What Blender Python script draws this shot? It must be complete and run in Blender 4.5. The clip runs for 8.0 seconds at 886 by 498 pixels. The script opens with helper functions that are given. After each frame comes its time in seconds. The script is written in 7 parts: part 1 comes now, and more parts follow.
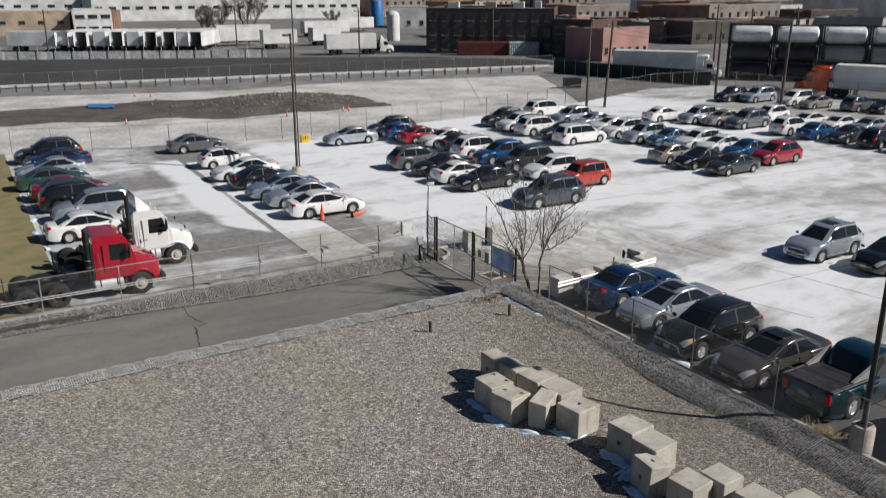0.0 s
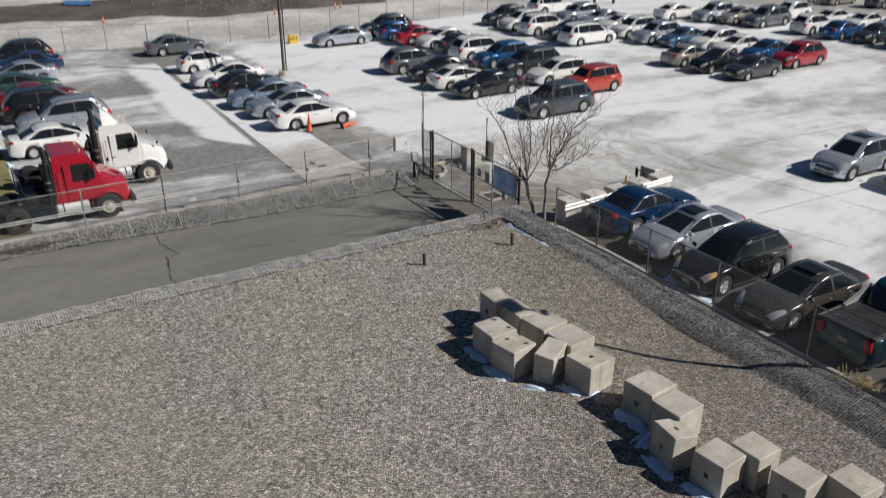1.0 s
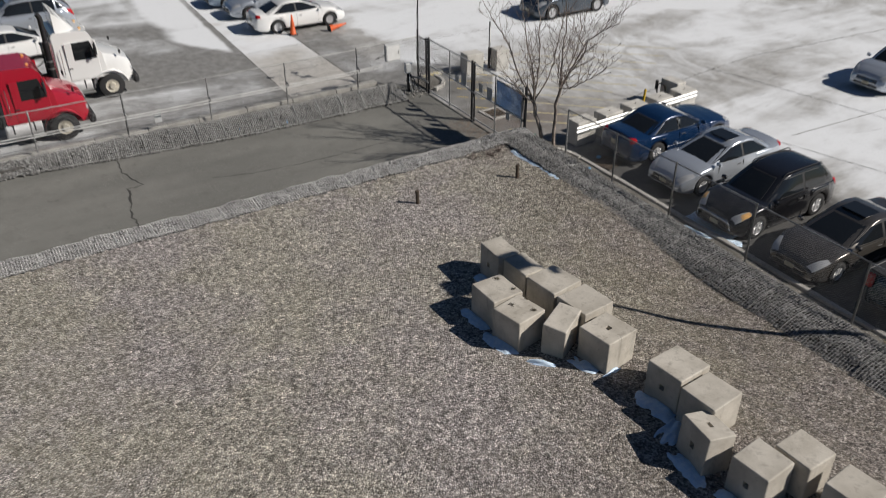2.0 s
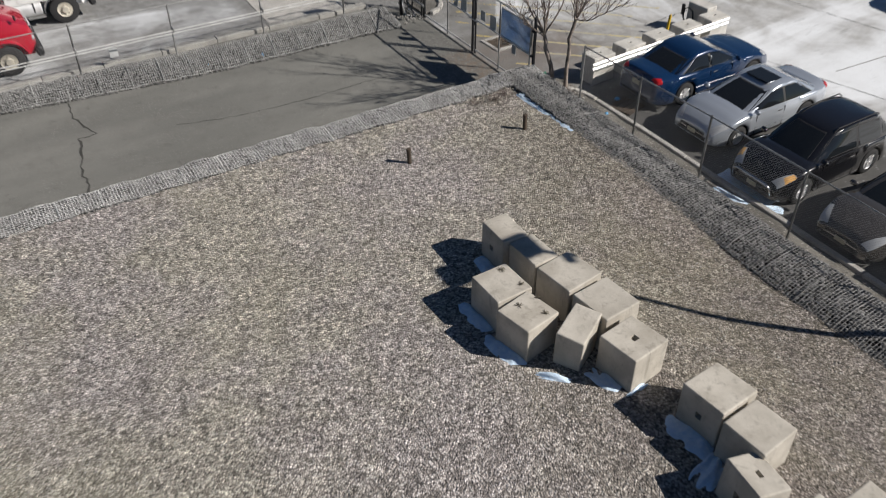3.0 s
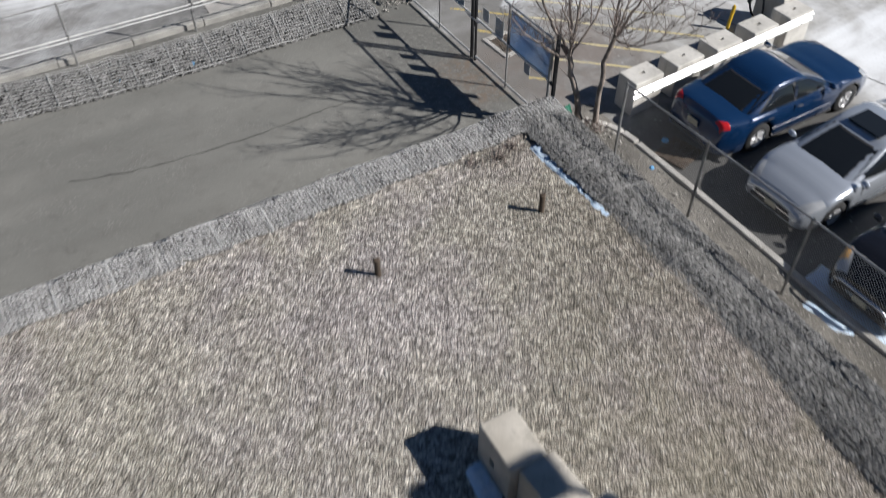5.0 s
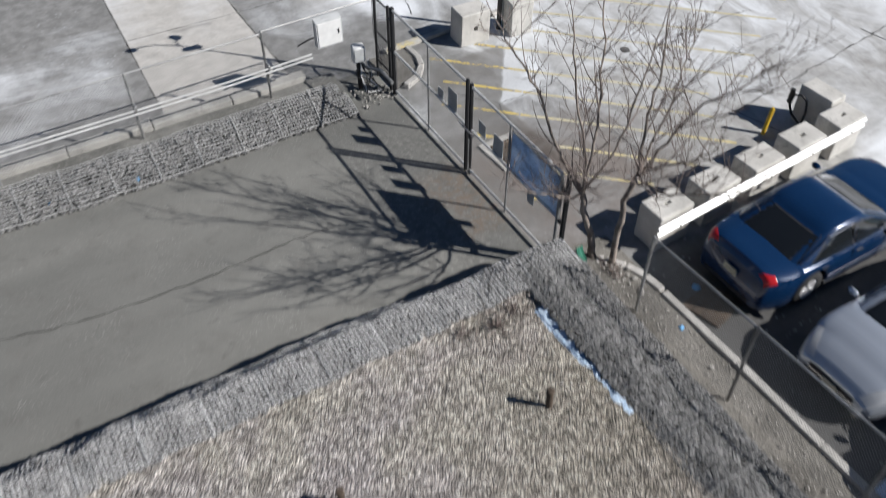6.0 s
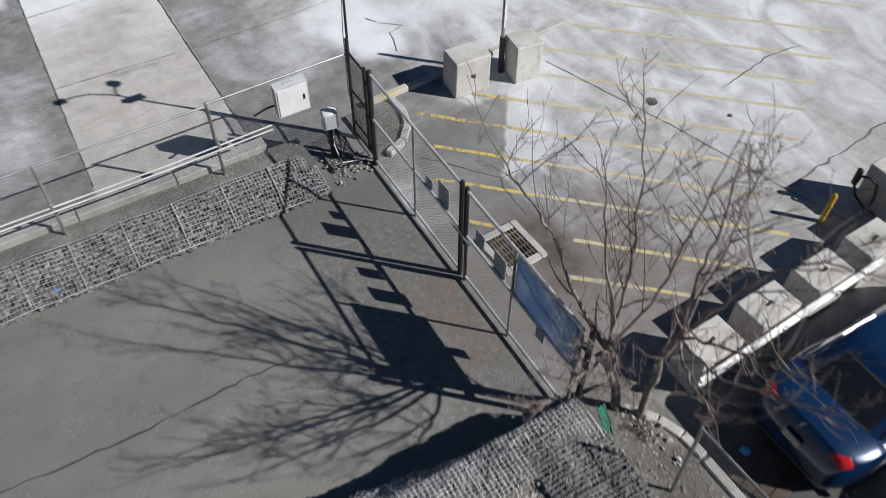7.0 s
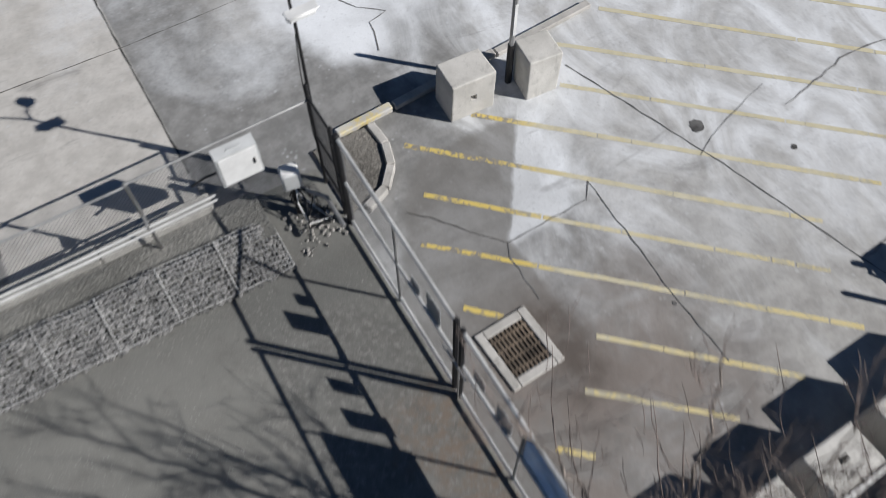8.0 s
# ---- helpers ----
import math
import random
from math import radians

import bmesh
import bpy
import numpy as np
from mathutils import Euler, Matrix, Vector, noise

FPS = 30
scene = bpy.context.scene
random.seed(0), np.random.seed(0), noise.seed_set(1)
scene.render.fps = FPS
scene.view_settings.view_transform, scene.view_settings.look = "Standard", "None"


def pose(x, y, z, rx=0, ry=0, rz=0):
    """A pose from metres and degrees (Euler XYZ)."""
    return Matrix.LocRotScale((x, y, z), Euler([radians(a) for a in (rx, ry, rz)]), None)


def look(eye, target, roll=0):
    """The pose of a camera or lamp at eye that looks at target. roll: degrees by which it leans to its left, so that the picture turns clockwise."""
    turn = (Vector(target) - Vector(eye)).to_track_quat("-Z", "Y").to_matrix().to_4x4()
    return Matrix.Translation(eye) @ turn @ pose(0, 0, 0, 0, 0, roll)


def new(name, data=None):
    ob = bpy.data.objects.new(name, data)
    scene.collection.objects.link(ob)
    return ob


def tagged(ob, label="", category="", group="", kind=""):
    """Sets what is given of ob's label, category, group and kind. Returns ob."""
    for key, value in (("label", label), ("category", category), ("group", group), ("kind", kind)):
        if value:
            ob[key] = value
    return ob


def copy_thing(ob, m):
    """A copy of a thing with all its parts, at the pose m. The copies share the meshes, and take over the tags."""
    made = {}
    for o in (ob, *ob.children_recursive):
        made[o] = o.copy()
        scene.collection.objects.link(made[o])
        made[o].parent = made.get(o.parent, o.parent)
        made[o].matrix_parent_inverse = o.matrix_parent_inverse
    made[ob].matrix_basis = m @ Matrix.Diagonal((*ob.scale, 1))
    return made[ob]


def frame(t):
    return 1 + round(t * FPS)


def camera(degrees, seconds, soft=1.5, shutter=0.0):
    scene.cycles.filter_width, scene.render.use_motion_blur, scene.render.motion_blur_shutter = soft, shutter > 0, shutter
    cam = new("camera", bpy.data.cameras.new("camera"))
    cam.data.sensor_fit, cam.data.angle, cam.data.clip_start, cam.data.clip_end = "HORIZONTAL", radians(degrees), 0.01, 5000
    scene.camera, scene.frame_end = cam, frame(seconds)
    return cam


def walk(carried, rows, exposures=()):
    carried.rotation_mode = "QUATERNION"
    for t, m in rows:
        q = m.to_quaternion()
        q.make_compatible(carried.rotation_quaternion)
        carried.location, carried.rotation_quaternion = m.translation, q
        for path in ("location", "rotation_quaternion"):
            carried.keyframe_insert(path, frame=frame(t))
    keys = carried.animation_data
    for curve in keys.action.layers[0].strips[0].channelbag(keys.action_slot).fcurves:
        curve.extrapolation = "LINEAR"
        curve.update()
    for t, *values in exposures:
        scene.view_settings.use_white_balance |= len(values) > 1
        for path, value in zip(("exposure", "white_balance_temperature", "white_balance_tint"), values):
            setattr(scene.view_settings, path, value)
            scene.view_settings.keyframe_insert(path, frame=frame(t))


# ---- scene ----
cam = camera(55.42, 8.0, soft=1.0, shutter=0.65)
# seconds, x, y, z, yaw, pitch, roll
ROWS = [
    (0.0, 0.098, -0.099, 13.417, -31.114, -17.476, -0.045),
    (0.5, 0.996, 1.242, 13.290, -31.121, -20.442, -0.003),
    (1.0, 2.009, 2.753, 13.206, -31.134, -24.310, 0.040),
    (1.5, 3.011, 4.225, 13.131, -31.093, -27.926, 0.084),
    (2.0, 4.084, 5.855, 13.062, -31.053, -31.854, 0.091),
    (3.5, 7.164, 10.595, 12.656, -30.986, -42.493, 0.125),
    (4.0, 8.299, 12.274, 12.546, -30.893, -45.882, 0.131),
    (4.5, 9.386, 13.935, 12.438, -30.792, -46.257, 0.064),
    (6.0, 13.093, 19.465, 12.260, -30.551, -46.101, -0.077),
    (6.5, 14.337, 21.381, 12.166, -30.555, -46.297, -0.161),
    (7.0, 15.665, 23.481, 12.054, -30.570, -50.162, -0.174),
    (7.5, 17.003, 25.564, 11.946, -30.508, -55.366, -0.037),
    (8.0, 18.484, 27.840, 11.803, -30.530, -60.734, 0.200),
]
walk(cam, [(t, pose(x, y, z, 90 + pitch, roll, yaw)) for t, x, y, z, yaw, pitch, roll in ROWS], [(0.0, -0.04, 6360, 10), (1.0, -0.08, 6400, 10), (2.0, -0.13, 6470, 10), (3.5, 0.27, 6360, 10), (4.5, 0.36, 6240, 10), (6.0, 0.33, 6080, 10), (6.5, 0.24, 6080, 10), (7.0, 0.13, 6060, 10), (8.0, 0.08, 6090, 10)])

# ---- light ----
SUN_AZIMUTH, SUN_HEIGHT = -43.7, 36.5
world = bpy.data.worlds.new("sky")
scene.world = world
world.use_nodes = True
wn = world.node_tree.nodes
sky = wn.new("ShaderNodeTexSky")
sky.sky_type, sky.sun_disc = "NISHITA", False
sky.ozone_density, sky.dust_density = 6.0, 0.2
sky.sun_elevation = radians(SUN_HEIGHT)
sky.sun_rotation = radians(90 - SUN_AZIMUTH)
wn["Background"].inputs["Strength"].default_value = 0.03
world.node_tree.links.new(sky.outputs[0], wn["Background"].inputs["Color"])
lamp = bpy.data.lights.new("sun", "SUN")
lamp.energy, lamp.angle, lamp.color = 5.0, radians(0.55), (1.0, 0.94, 0.86)
sun_dir = Vector((math.cos(radians(SUN_AZIMUTH)) * math.cos(radians(SUN_HEIGHT)),
                  math.sin(radians(SUN_AZIMUTH)) * math.cos(radians(SUN_HEIGHT)), math.sin(radians(SUN_HEIGHT))))
new("sun", lamp).matrix_world = look(sun_dir * 60, (0, 0, 0))

# ---- materials ----


class Nodes:
    """Short hand for a node material."""

    def __init__(self, name):
        self.mat = bpy.data.materials.new(name)
        self.mat.use_nodes = True
        self.tree = self.mat.node_tree
        self.shader = self.tree.nodes["Principled BSDF"]
        self.geo = self.tree.nodes.new("ShaderNodeNewGeometry")
        self.pos = self.geo.outputs["Position"]

    def put(self, socket, value):
        if isinstance(value, (int, float)):
            if socket.type in ("RGBA",):
                socket.default_value = (value, value, value, 1)
            else:
                socket.default_value = value
        elif isinstance(value, (tuple, list)):
            socket.default_value = (*value, 1) if socket.type == "RGBA" and len(value) == 3 else value
        else:
            self.tree.links.new(value, socket)

    def set(self, **values):
        for key, value in values.items():
            self.put(self.shader.inputs[key.replace("_", " ")], value)
        return self

    def noise(self, scale, detail=4, rough=0.55, vec=None, stretch=None, distortion=0.0):
        n = self.tree.nodes.new("ShaderNodeTexNoise")
        v = vec or self.pos
        if stretch:
            m = self.tree.nodes.new("ShaderNodeMapping")
            m.inputs["Scale"].default_value = stretch
            self.put(m.inputs["Vector"], v)
            v = m.outputs[0]
        self.put(n.inputs["Vector"], v)
        n.inputs["Scale"].default_value, n.inputs["Detail"].default_value = scale, detail
        n.inputs["Roughness"].default_value, n.inputs["Distortion"].default_value = rough, distortion
        return n.outputs["Fac"]

    def cells(self, scale, feature="F1", out="Color", vec=None, randomness=1.0):
        n = self.tree.nodes.new("ShaderNodeTexVoronoi")
        n.feature = feature
        self.put(n.inputs["Vector"], vec or self.pos)
        n.inputs["Scale"].default_value = scale
        n.inputs["Randomness"].default_value = randomness
        return n.outputs[out]

    def ramp(self, value, stops):
        n = self.tree.nodes.new("ShaderNodeValToRGB")
        self.put(n.inputs[0], value)
        e = n.color_ramp.elements
        while len(e) < len(stops):
            e.new(0.5)
        for el, (p, c) in zip(e, stops):
            el.position = p
            el.color = (c, c, c, 1) if isinstance(c, (int, float)) else (*c, 1)
        return n.outputs[0]

    def mix(self, f, a, b, kind="MIX"):
        n = self.tree.nodes.new("ShaderNodeMix")
        n.data_type, n.blend_type, n.clamp_factor = "RGBA", kind, True
        self.put(n.inputs["Factor"], f)
        self.put(n.inputs[6], a)
        self.put(n.inputs[7], b)
        return n.outputs[2]

    def calc(self, op, a, b=0.5, c=0.5, clamp=False):
        n = self.tree.nodes.new("ShaderNodeMath")
        n.operation, n.use_clamp = op, clamp
        for s, v in zip(n.inputs, (a, b, c)):
            self.put(s, v)
        return n.outputs[0]

    def range(self, v, a, b, c=0.0, d=1.0):
        n = self.tree.nodes.new("ShaderNodeMapRange")
        n.interpolation_type = "SMOOTHSTEP"
        for s, x in zip(n.inputs, (v, a, b, c, d)):
            self.put(s, x)
        return n.outputs[0]

    def axes(self, vec=None):
        n = self.tree.nodes.new("ShaderNodeSeparateXYZ")
        self.put(n.inputs[0], vec or self.pos)
        return n.outputs

    def box(self, x0, x1, y0, y1, soft, wobble=None):
        """1 inside an area of the plan, 0 outside."""
        x, y, _ = self.axes()
        if wobble is not None:
            x, y = self.calc("ADD", x, wobble), self.calc("ADD", y, wobble)
        f = self.calc("MULTIPLY", self.range(x, x0 - soft, x0 + soft), self.range(x, x1 - soft, x1 + soft, 1, 0))
        g = self.calc("MULTIPLY", self.range(y, y0 - soft, y0 + soft), self.range(y, y1 - soft, y1 + soft, 1, 0))
        return self.calc("MULTIPLY", f, g)

    def bump(self, height, strength, distance):
        n = self.tree.nodes.new("ShaderNodeBump")
        n.inputs["Strength"].default_value, n.inputs["Distance"].default_value = strength, distance
        self.put(n.inputs["Height"], height)
        self.put(self.shader.inputs["Normal"], n.outputs[0])
        return self

    def random(self):
        return self.tree.nodes.new("ShaderNodeObjectInfo").outputs["Random"]

    def island(self):
        return self.geo.outputs["Random Per Island"]


def plain(name, colour, rough=0.6, metal=0.0, grain=0.12, scale=6.0, bump=0.0, coat=0.0, local=False):
    """A surface of one colour with stains and fine grain."""
    n = Nodes(name)
    big = n.noise(scale * 0.35, 5)
    fine = n.noise(scale * 9, 3)
    dark = tuple(c * (1 - grain * 2) for c in colour)
    light = tuple(min(1, c * (1 + grain)) for c in colour)
    c = n.mix(n.range(big, 0.3, 0.7), dark, light)
    c = n.mix(n.calc("MULTIPLY", fine, grain * 1.5), c, tuple(x * 0.6 for x in colour))
    n.set(Base_Color=c, Roughness=n.range(big, 0.2, 0.8, rough * 0.85, min(1, rough * 1.1)), Metallic=metal)
    if coat:
        n.set(Coat_Weight=coat)
    if bump:
        n.bump(n.noise(scale * 6, 5), 0.5, bump)
    return n.mat


def make_lot():
    """Worn lot paving: old asphalt and concrete under a dry film of road salt."""
    n = Nodes("salted_paving")
    wob = n.calc("MULTIPLY", n.calc("SUBTRACT", n.noise(0.35, 4), 0.5), 5.0)
    streak = n.noise(0.16, 6, 0.62, stretch=(0.35, 1.3, 1), distortion=0.8)
    patch = n.noise(0.5, 6, 0.6, distortion=0.6)
    fine = n.noise(14, 4)
    mid = n.noise(2.6, 5, 0.65)
    asphalt = n.mix(n.range(mid, 0.35, 0.68), (0.18, 0.178, 0.172), (0.27, 0.267, 0.26))
    concrete = n.mix(n.range(mid, 0.3, 0.7), (0.31, 0.30, 0.285), (0.43, 0.42, 0.40))
    slab_tone = n.mix(n.range(mid, 0.3, 0.7), (0.41, 0.393, 0.366), (0.52, 0.50, 0.468))
    # slabs of concrete
    x, y, _ = n.axes()
    skew = n.calc("SUBTRACT", x, n.calc("MULTIPLY", n.calc("SUBTRACT", y, 37.0), 0.028))
    lane = n.calc("MULTIPLY", n.range(skew, 15.61, 15.69), n.box(10, 18.85, 36, 66, 0.04))
    wedge = n.calc("MULTIPLY", n.calc("MULTIPLY", n.range(skew, 11.9, 14.0), n.range(skew, 15.1, 15.6, 1, 0)), n.calc("MULTIPLY", n.range(n.calc("SUBTRACT", y, n.calc("MULTIPLY", n.calc("SUBTRACT", 15.5, skew), 1.3)), 43.0, 44.6), n.range(y, 66, 69, 1, 0)))
    far = n.calc("MULTIPLY", n.calc("MAXIMUM", n.box(24.6, 140, -60, 90, 1.0, wob), n.box(20.6, 140, 39.5, 90, 0.6, wob)), 0.75)
    base = n.mix(lane, n.mix(far, asphalt, concrete), slab_tone)
    # how much salt lies where
    open_lot = n.calc("MULTIPLY", n.box(21.9, 140, 37.2, 90, 1.2, wob), 1.02)
    south = n.calc("MULTIPLY", n.box(28.2, 140, -60, 38.5, 1.6, wob), 0.82)
    lane_salt = n.calc("MAXIMUM", n.calc("MULTIPLY", lane, n.calc("MULTIPLY", n.range(y, 39, 44.5), 0.95)), n.calc("MULTIPLY", wedge, 1.3))
    west = n.calc("MULTIPLY", n.box(2, 15.3, 45, 90, 2.5, wob), 0.56)
    near = n.calc("MAXIMUM", n.calc("MULTIPLY", n.box(24.2, 29.0, 30.4, 38.8, 1.6, wob), 0.84), n.calc("MULTIPLY", n.box(23.4, 24.9, 33.4, 36.5, 0.25, n.calc("MULTIPLY", wob, 0.3)), 1.0))
    amount = n.calc("MAXIMUM", n.calc("MAXIMUM", open_lot, south), n.calc("MAXIMUM", lane_salt, n.calc("MAXIMUM", west, near)))
    amount = n.calc("MAXIMUM", amount, n.calc("MULTIPLY", n.box(-5, 24, 28, 60, 0.5), n.calc("SUBTRACT", 0.30, n.calc("MULTIPLY", n.box(15.3, 18.85, 36, 43.5, 0.3), 0.2))))
    amount = n.calc("SUBTRACT", amount, n.calc("MULTIPLY", n.box(76, 140, 49, 90, 3, wob), 0.6))
    amount = n.calc("SUBTRACT", amount, n.calc("MULTIPLY", n.box(46, 140, 26, 52, 5, wob), 0.22))
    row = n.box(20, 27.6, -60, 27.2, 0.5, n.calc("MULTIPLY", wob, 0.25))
    cover = n.calc("ADD", n.calc("MULTIPLY", streak, 1.55), n.calc("MULTIPLY", patch, 0.8))
    cover = n.calc("ADD", cover, n.calc("MULTIPLY", n.calc("SUBTRACT", fine, 0.5), 0.16))
    cover = n.calc("ADD", cover, n.calc("SUBTRACT", n.calc("MULTIPLY", amount, 0.66), 1.0))
    # trodden, evenly whitened ground by the gate, and the bare damp corner
    calm = n.calc("MULTIPLY", n.box(22.8, 34, 28.2, 38.6, 1.0, n.calc("MULTIPLY", wob, 0.3)), 0.8)
    smoke = n.calc("SUBTRACT", n.noise(0.55, 6, 0.62, stretch=(1.5, 0.75, 1), distortion=1.4), 0.5)
    aim = n.calc("ADD", n.range(y, 29.5, 36.5, 0.43, 0.60), n.calc("MULTIPLY", n.range(x, 26.6, 27.6), 0.05))
    aim = n.calc("ADD", aim, n.calc("MULTIPLY", smoke, 1.15))
    cover = n.calc("ADD", cover, n.calc("MULTIPLY", calm, n.calc("SUBTRACT", aim, cover)))
    small = n.calc("MULTIPLY", n.calc("SUBTRACT", n.noise(1.4, 4), 0.5), 0.35)
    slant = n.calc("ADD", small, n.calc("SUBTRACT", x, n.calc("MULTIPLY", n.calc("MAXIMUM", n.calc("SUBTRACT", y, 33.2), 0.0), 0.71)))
    drift = n.calc("MULTIPLY", n.calc("MULTIPLY", n.range(slant, 22.7, 22.9), n.range(slant, 23.9, 24.6, 1, 0)), n.calc("MULTIPLY", n.range(n.calc("ADD", y, small), 32.7, 33.2), n.range(y, 35.3, 36.0, 1, 0)))
    cover = n.calc("MAXIMUM", cover, n.calc("MULTIPLY", drift, n.calc("ADD", 0.50, n.calc("MULTIPLY", patch, 0.3))))
    salt = n.range(cover, 0.32, 0.90, 0.0, 0.97)
    c = n.mix(salt, base, (0.765, 0.785, 0.81))
    # dark asphalt along the fence, with the parked cars' shade put into its colour
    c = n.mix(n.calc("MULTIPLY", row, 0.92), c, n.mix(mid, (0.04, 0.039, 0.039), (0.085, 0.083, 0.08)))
    # oil and tyre marks
    marks = n.range(n.noise(0.9, 5, 0.7, stretch=(0.5, 1.6, 1), distortion=1.2), 0.58, 0.76, 0.0, 0.5)
    c = n.mix(marks, c, (0.16, 0.155, 0.15))
    # flecks of salt
    specks = n.calc("MULTIPLY", n.range(n.cells(7.0, "F1", "Distance"), 0.12, 0.28, 1, 0), n.range(n.noise(0.8, 4), 0.40, 0.58))
    c = n.mix(n.calc("MULTIPLY", specks, n.range(n.noise(3.0, 3), 0.45, 0.65, 0.0, 0.55)), c, (0.56, 0.575, 0.59))
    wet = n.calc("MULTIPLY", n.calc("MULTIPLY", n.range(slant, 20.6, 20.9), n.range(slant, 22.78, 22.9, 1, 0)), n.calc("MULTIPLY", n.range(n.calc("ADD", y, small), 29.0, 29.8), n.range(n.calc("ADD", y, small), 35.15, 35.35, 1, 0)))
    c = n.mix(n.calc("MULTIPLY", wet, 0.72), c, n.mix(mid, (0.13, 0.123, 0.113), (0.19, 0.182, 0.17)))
    # damp brown ground beside the drain
    dirt = n.calc("MULTIPLY", n.box(20.6, 24.6, 28.4, 32.0, 1.1, n.calc("MULTIPLY", wob, 0.4)), n.range(n.noise(1.1, 5, 0.65, distortion=0.7), 0.36, 0.62, 0.25, 0.8))
    c = n.mix(dirt, c, (0.19, 0.16, 0.14))
    puddle = n.box(22.05, 23.0, 30.3, 32.1, 0.4, n.calc("MULTIPLY", wob, 0.3))
    c = n.mix(n.calc("MULTIPLY", puddle, n.range(n.noise(2.2, 4), 0.35, 0.6, 0.4, 0.85)), c, (0.075, 0.06, 0.05))
    c = n.mix(n.calc("MULTIPLY", n.range(fine, 0.55, 0.75), 0.25), c, (0.12, 0.12, 0.12))
    n.set(Base_Color=c, Roughness=n.range(salt, 0, 1, 0.78, 0.95))
    n.bump(n.calc("ADD", fine, n.calc("MULTIPLY", mid, 2.0)), 0.35, 0.01)
    return n.mat


def make_road():
    n = Nodes("road_asphalt")
    mid, big, fine = n.noise(1.8, 6, 0.65), n.noise(0.35, 5, stretch=(0.4, 1.4, 1)), n.noise(60, 3)
    c = n.mix(n.range(big, 0.3, 0.7), (0.152, 0.152, 0.141), (0.208, 0.206, 0.190))
    c = n.mix(n.range(mid, 0.45, 0.75, 0, 0.5), c, (0.135, 0.13, 0.12))
    c = n.mix(n.range(fine, 0.5, 0.7, 0, 0.35), c, (0.30, 0.29, 0.27))
    grit = n.calc("MULTIPLY", n.range(n.cells(16.0, "F1", "Distance"), 0.08, 0.3, 1, 0), n.range(n.noise(1.3, 5), 0.4, 0.7))
    c = n.mix(n.calc("MULTIPLY", grit, 0.75), c, (0.38, 0.375, 0.355))
    blot = n.range(n.noise(2.4, 6, 0.7, distortion=0.8), 0.56, 0.74, 0, 0.45)
    c = n.mix(blot, c, (0.10, 0.096, 0.09))
    # darker and paler mottling on the road beside the gate
    gate_mottle = n.box(18.2, 20.8, 28.6, 33.6, 0.5, n.calc("MULTIPLY", n.calc("SUBTRACT", n.noise(1.0, 4), 0.5), 2.0))
    c = n.mix(n.calc("MULTIPLY", gate_mottle, n.range(n.noise(3.5, 5, 0.7), 0.4, 0.62, 0.0, 0.3)), c, (0.085, 0.082, 0.078))
    c = n.mix(n.calc("MULTIPLY", gate_mottle, n.range(n.noise(9, 5, 0.75), 0.5, 0.66, 0.0, 0.5)), c, (0.34, 0.33, 0.31))
    litter = n.calc("MULTIPLY", n.box(19.7, 20.9, 29.6, 31.7, 0.35, n.calc("MULTIPLY", n.calc("SUBTRACT", mid, 0.5), 1.5)), n.range(n.noise(5.0, 5, 0.7), 0.42, 0.6, 0.1, 0.75))
    c = n.mix(litter, c, (0.20, 0.155, 0.12))
    n.set(Base_Color=c, Roughness=0.95, Specular_IOR_Level=0.2)
    n.bump(n.calc("ADD", fine, mid), 0.4, 0.006)
    return n.mat


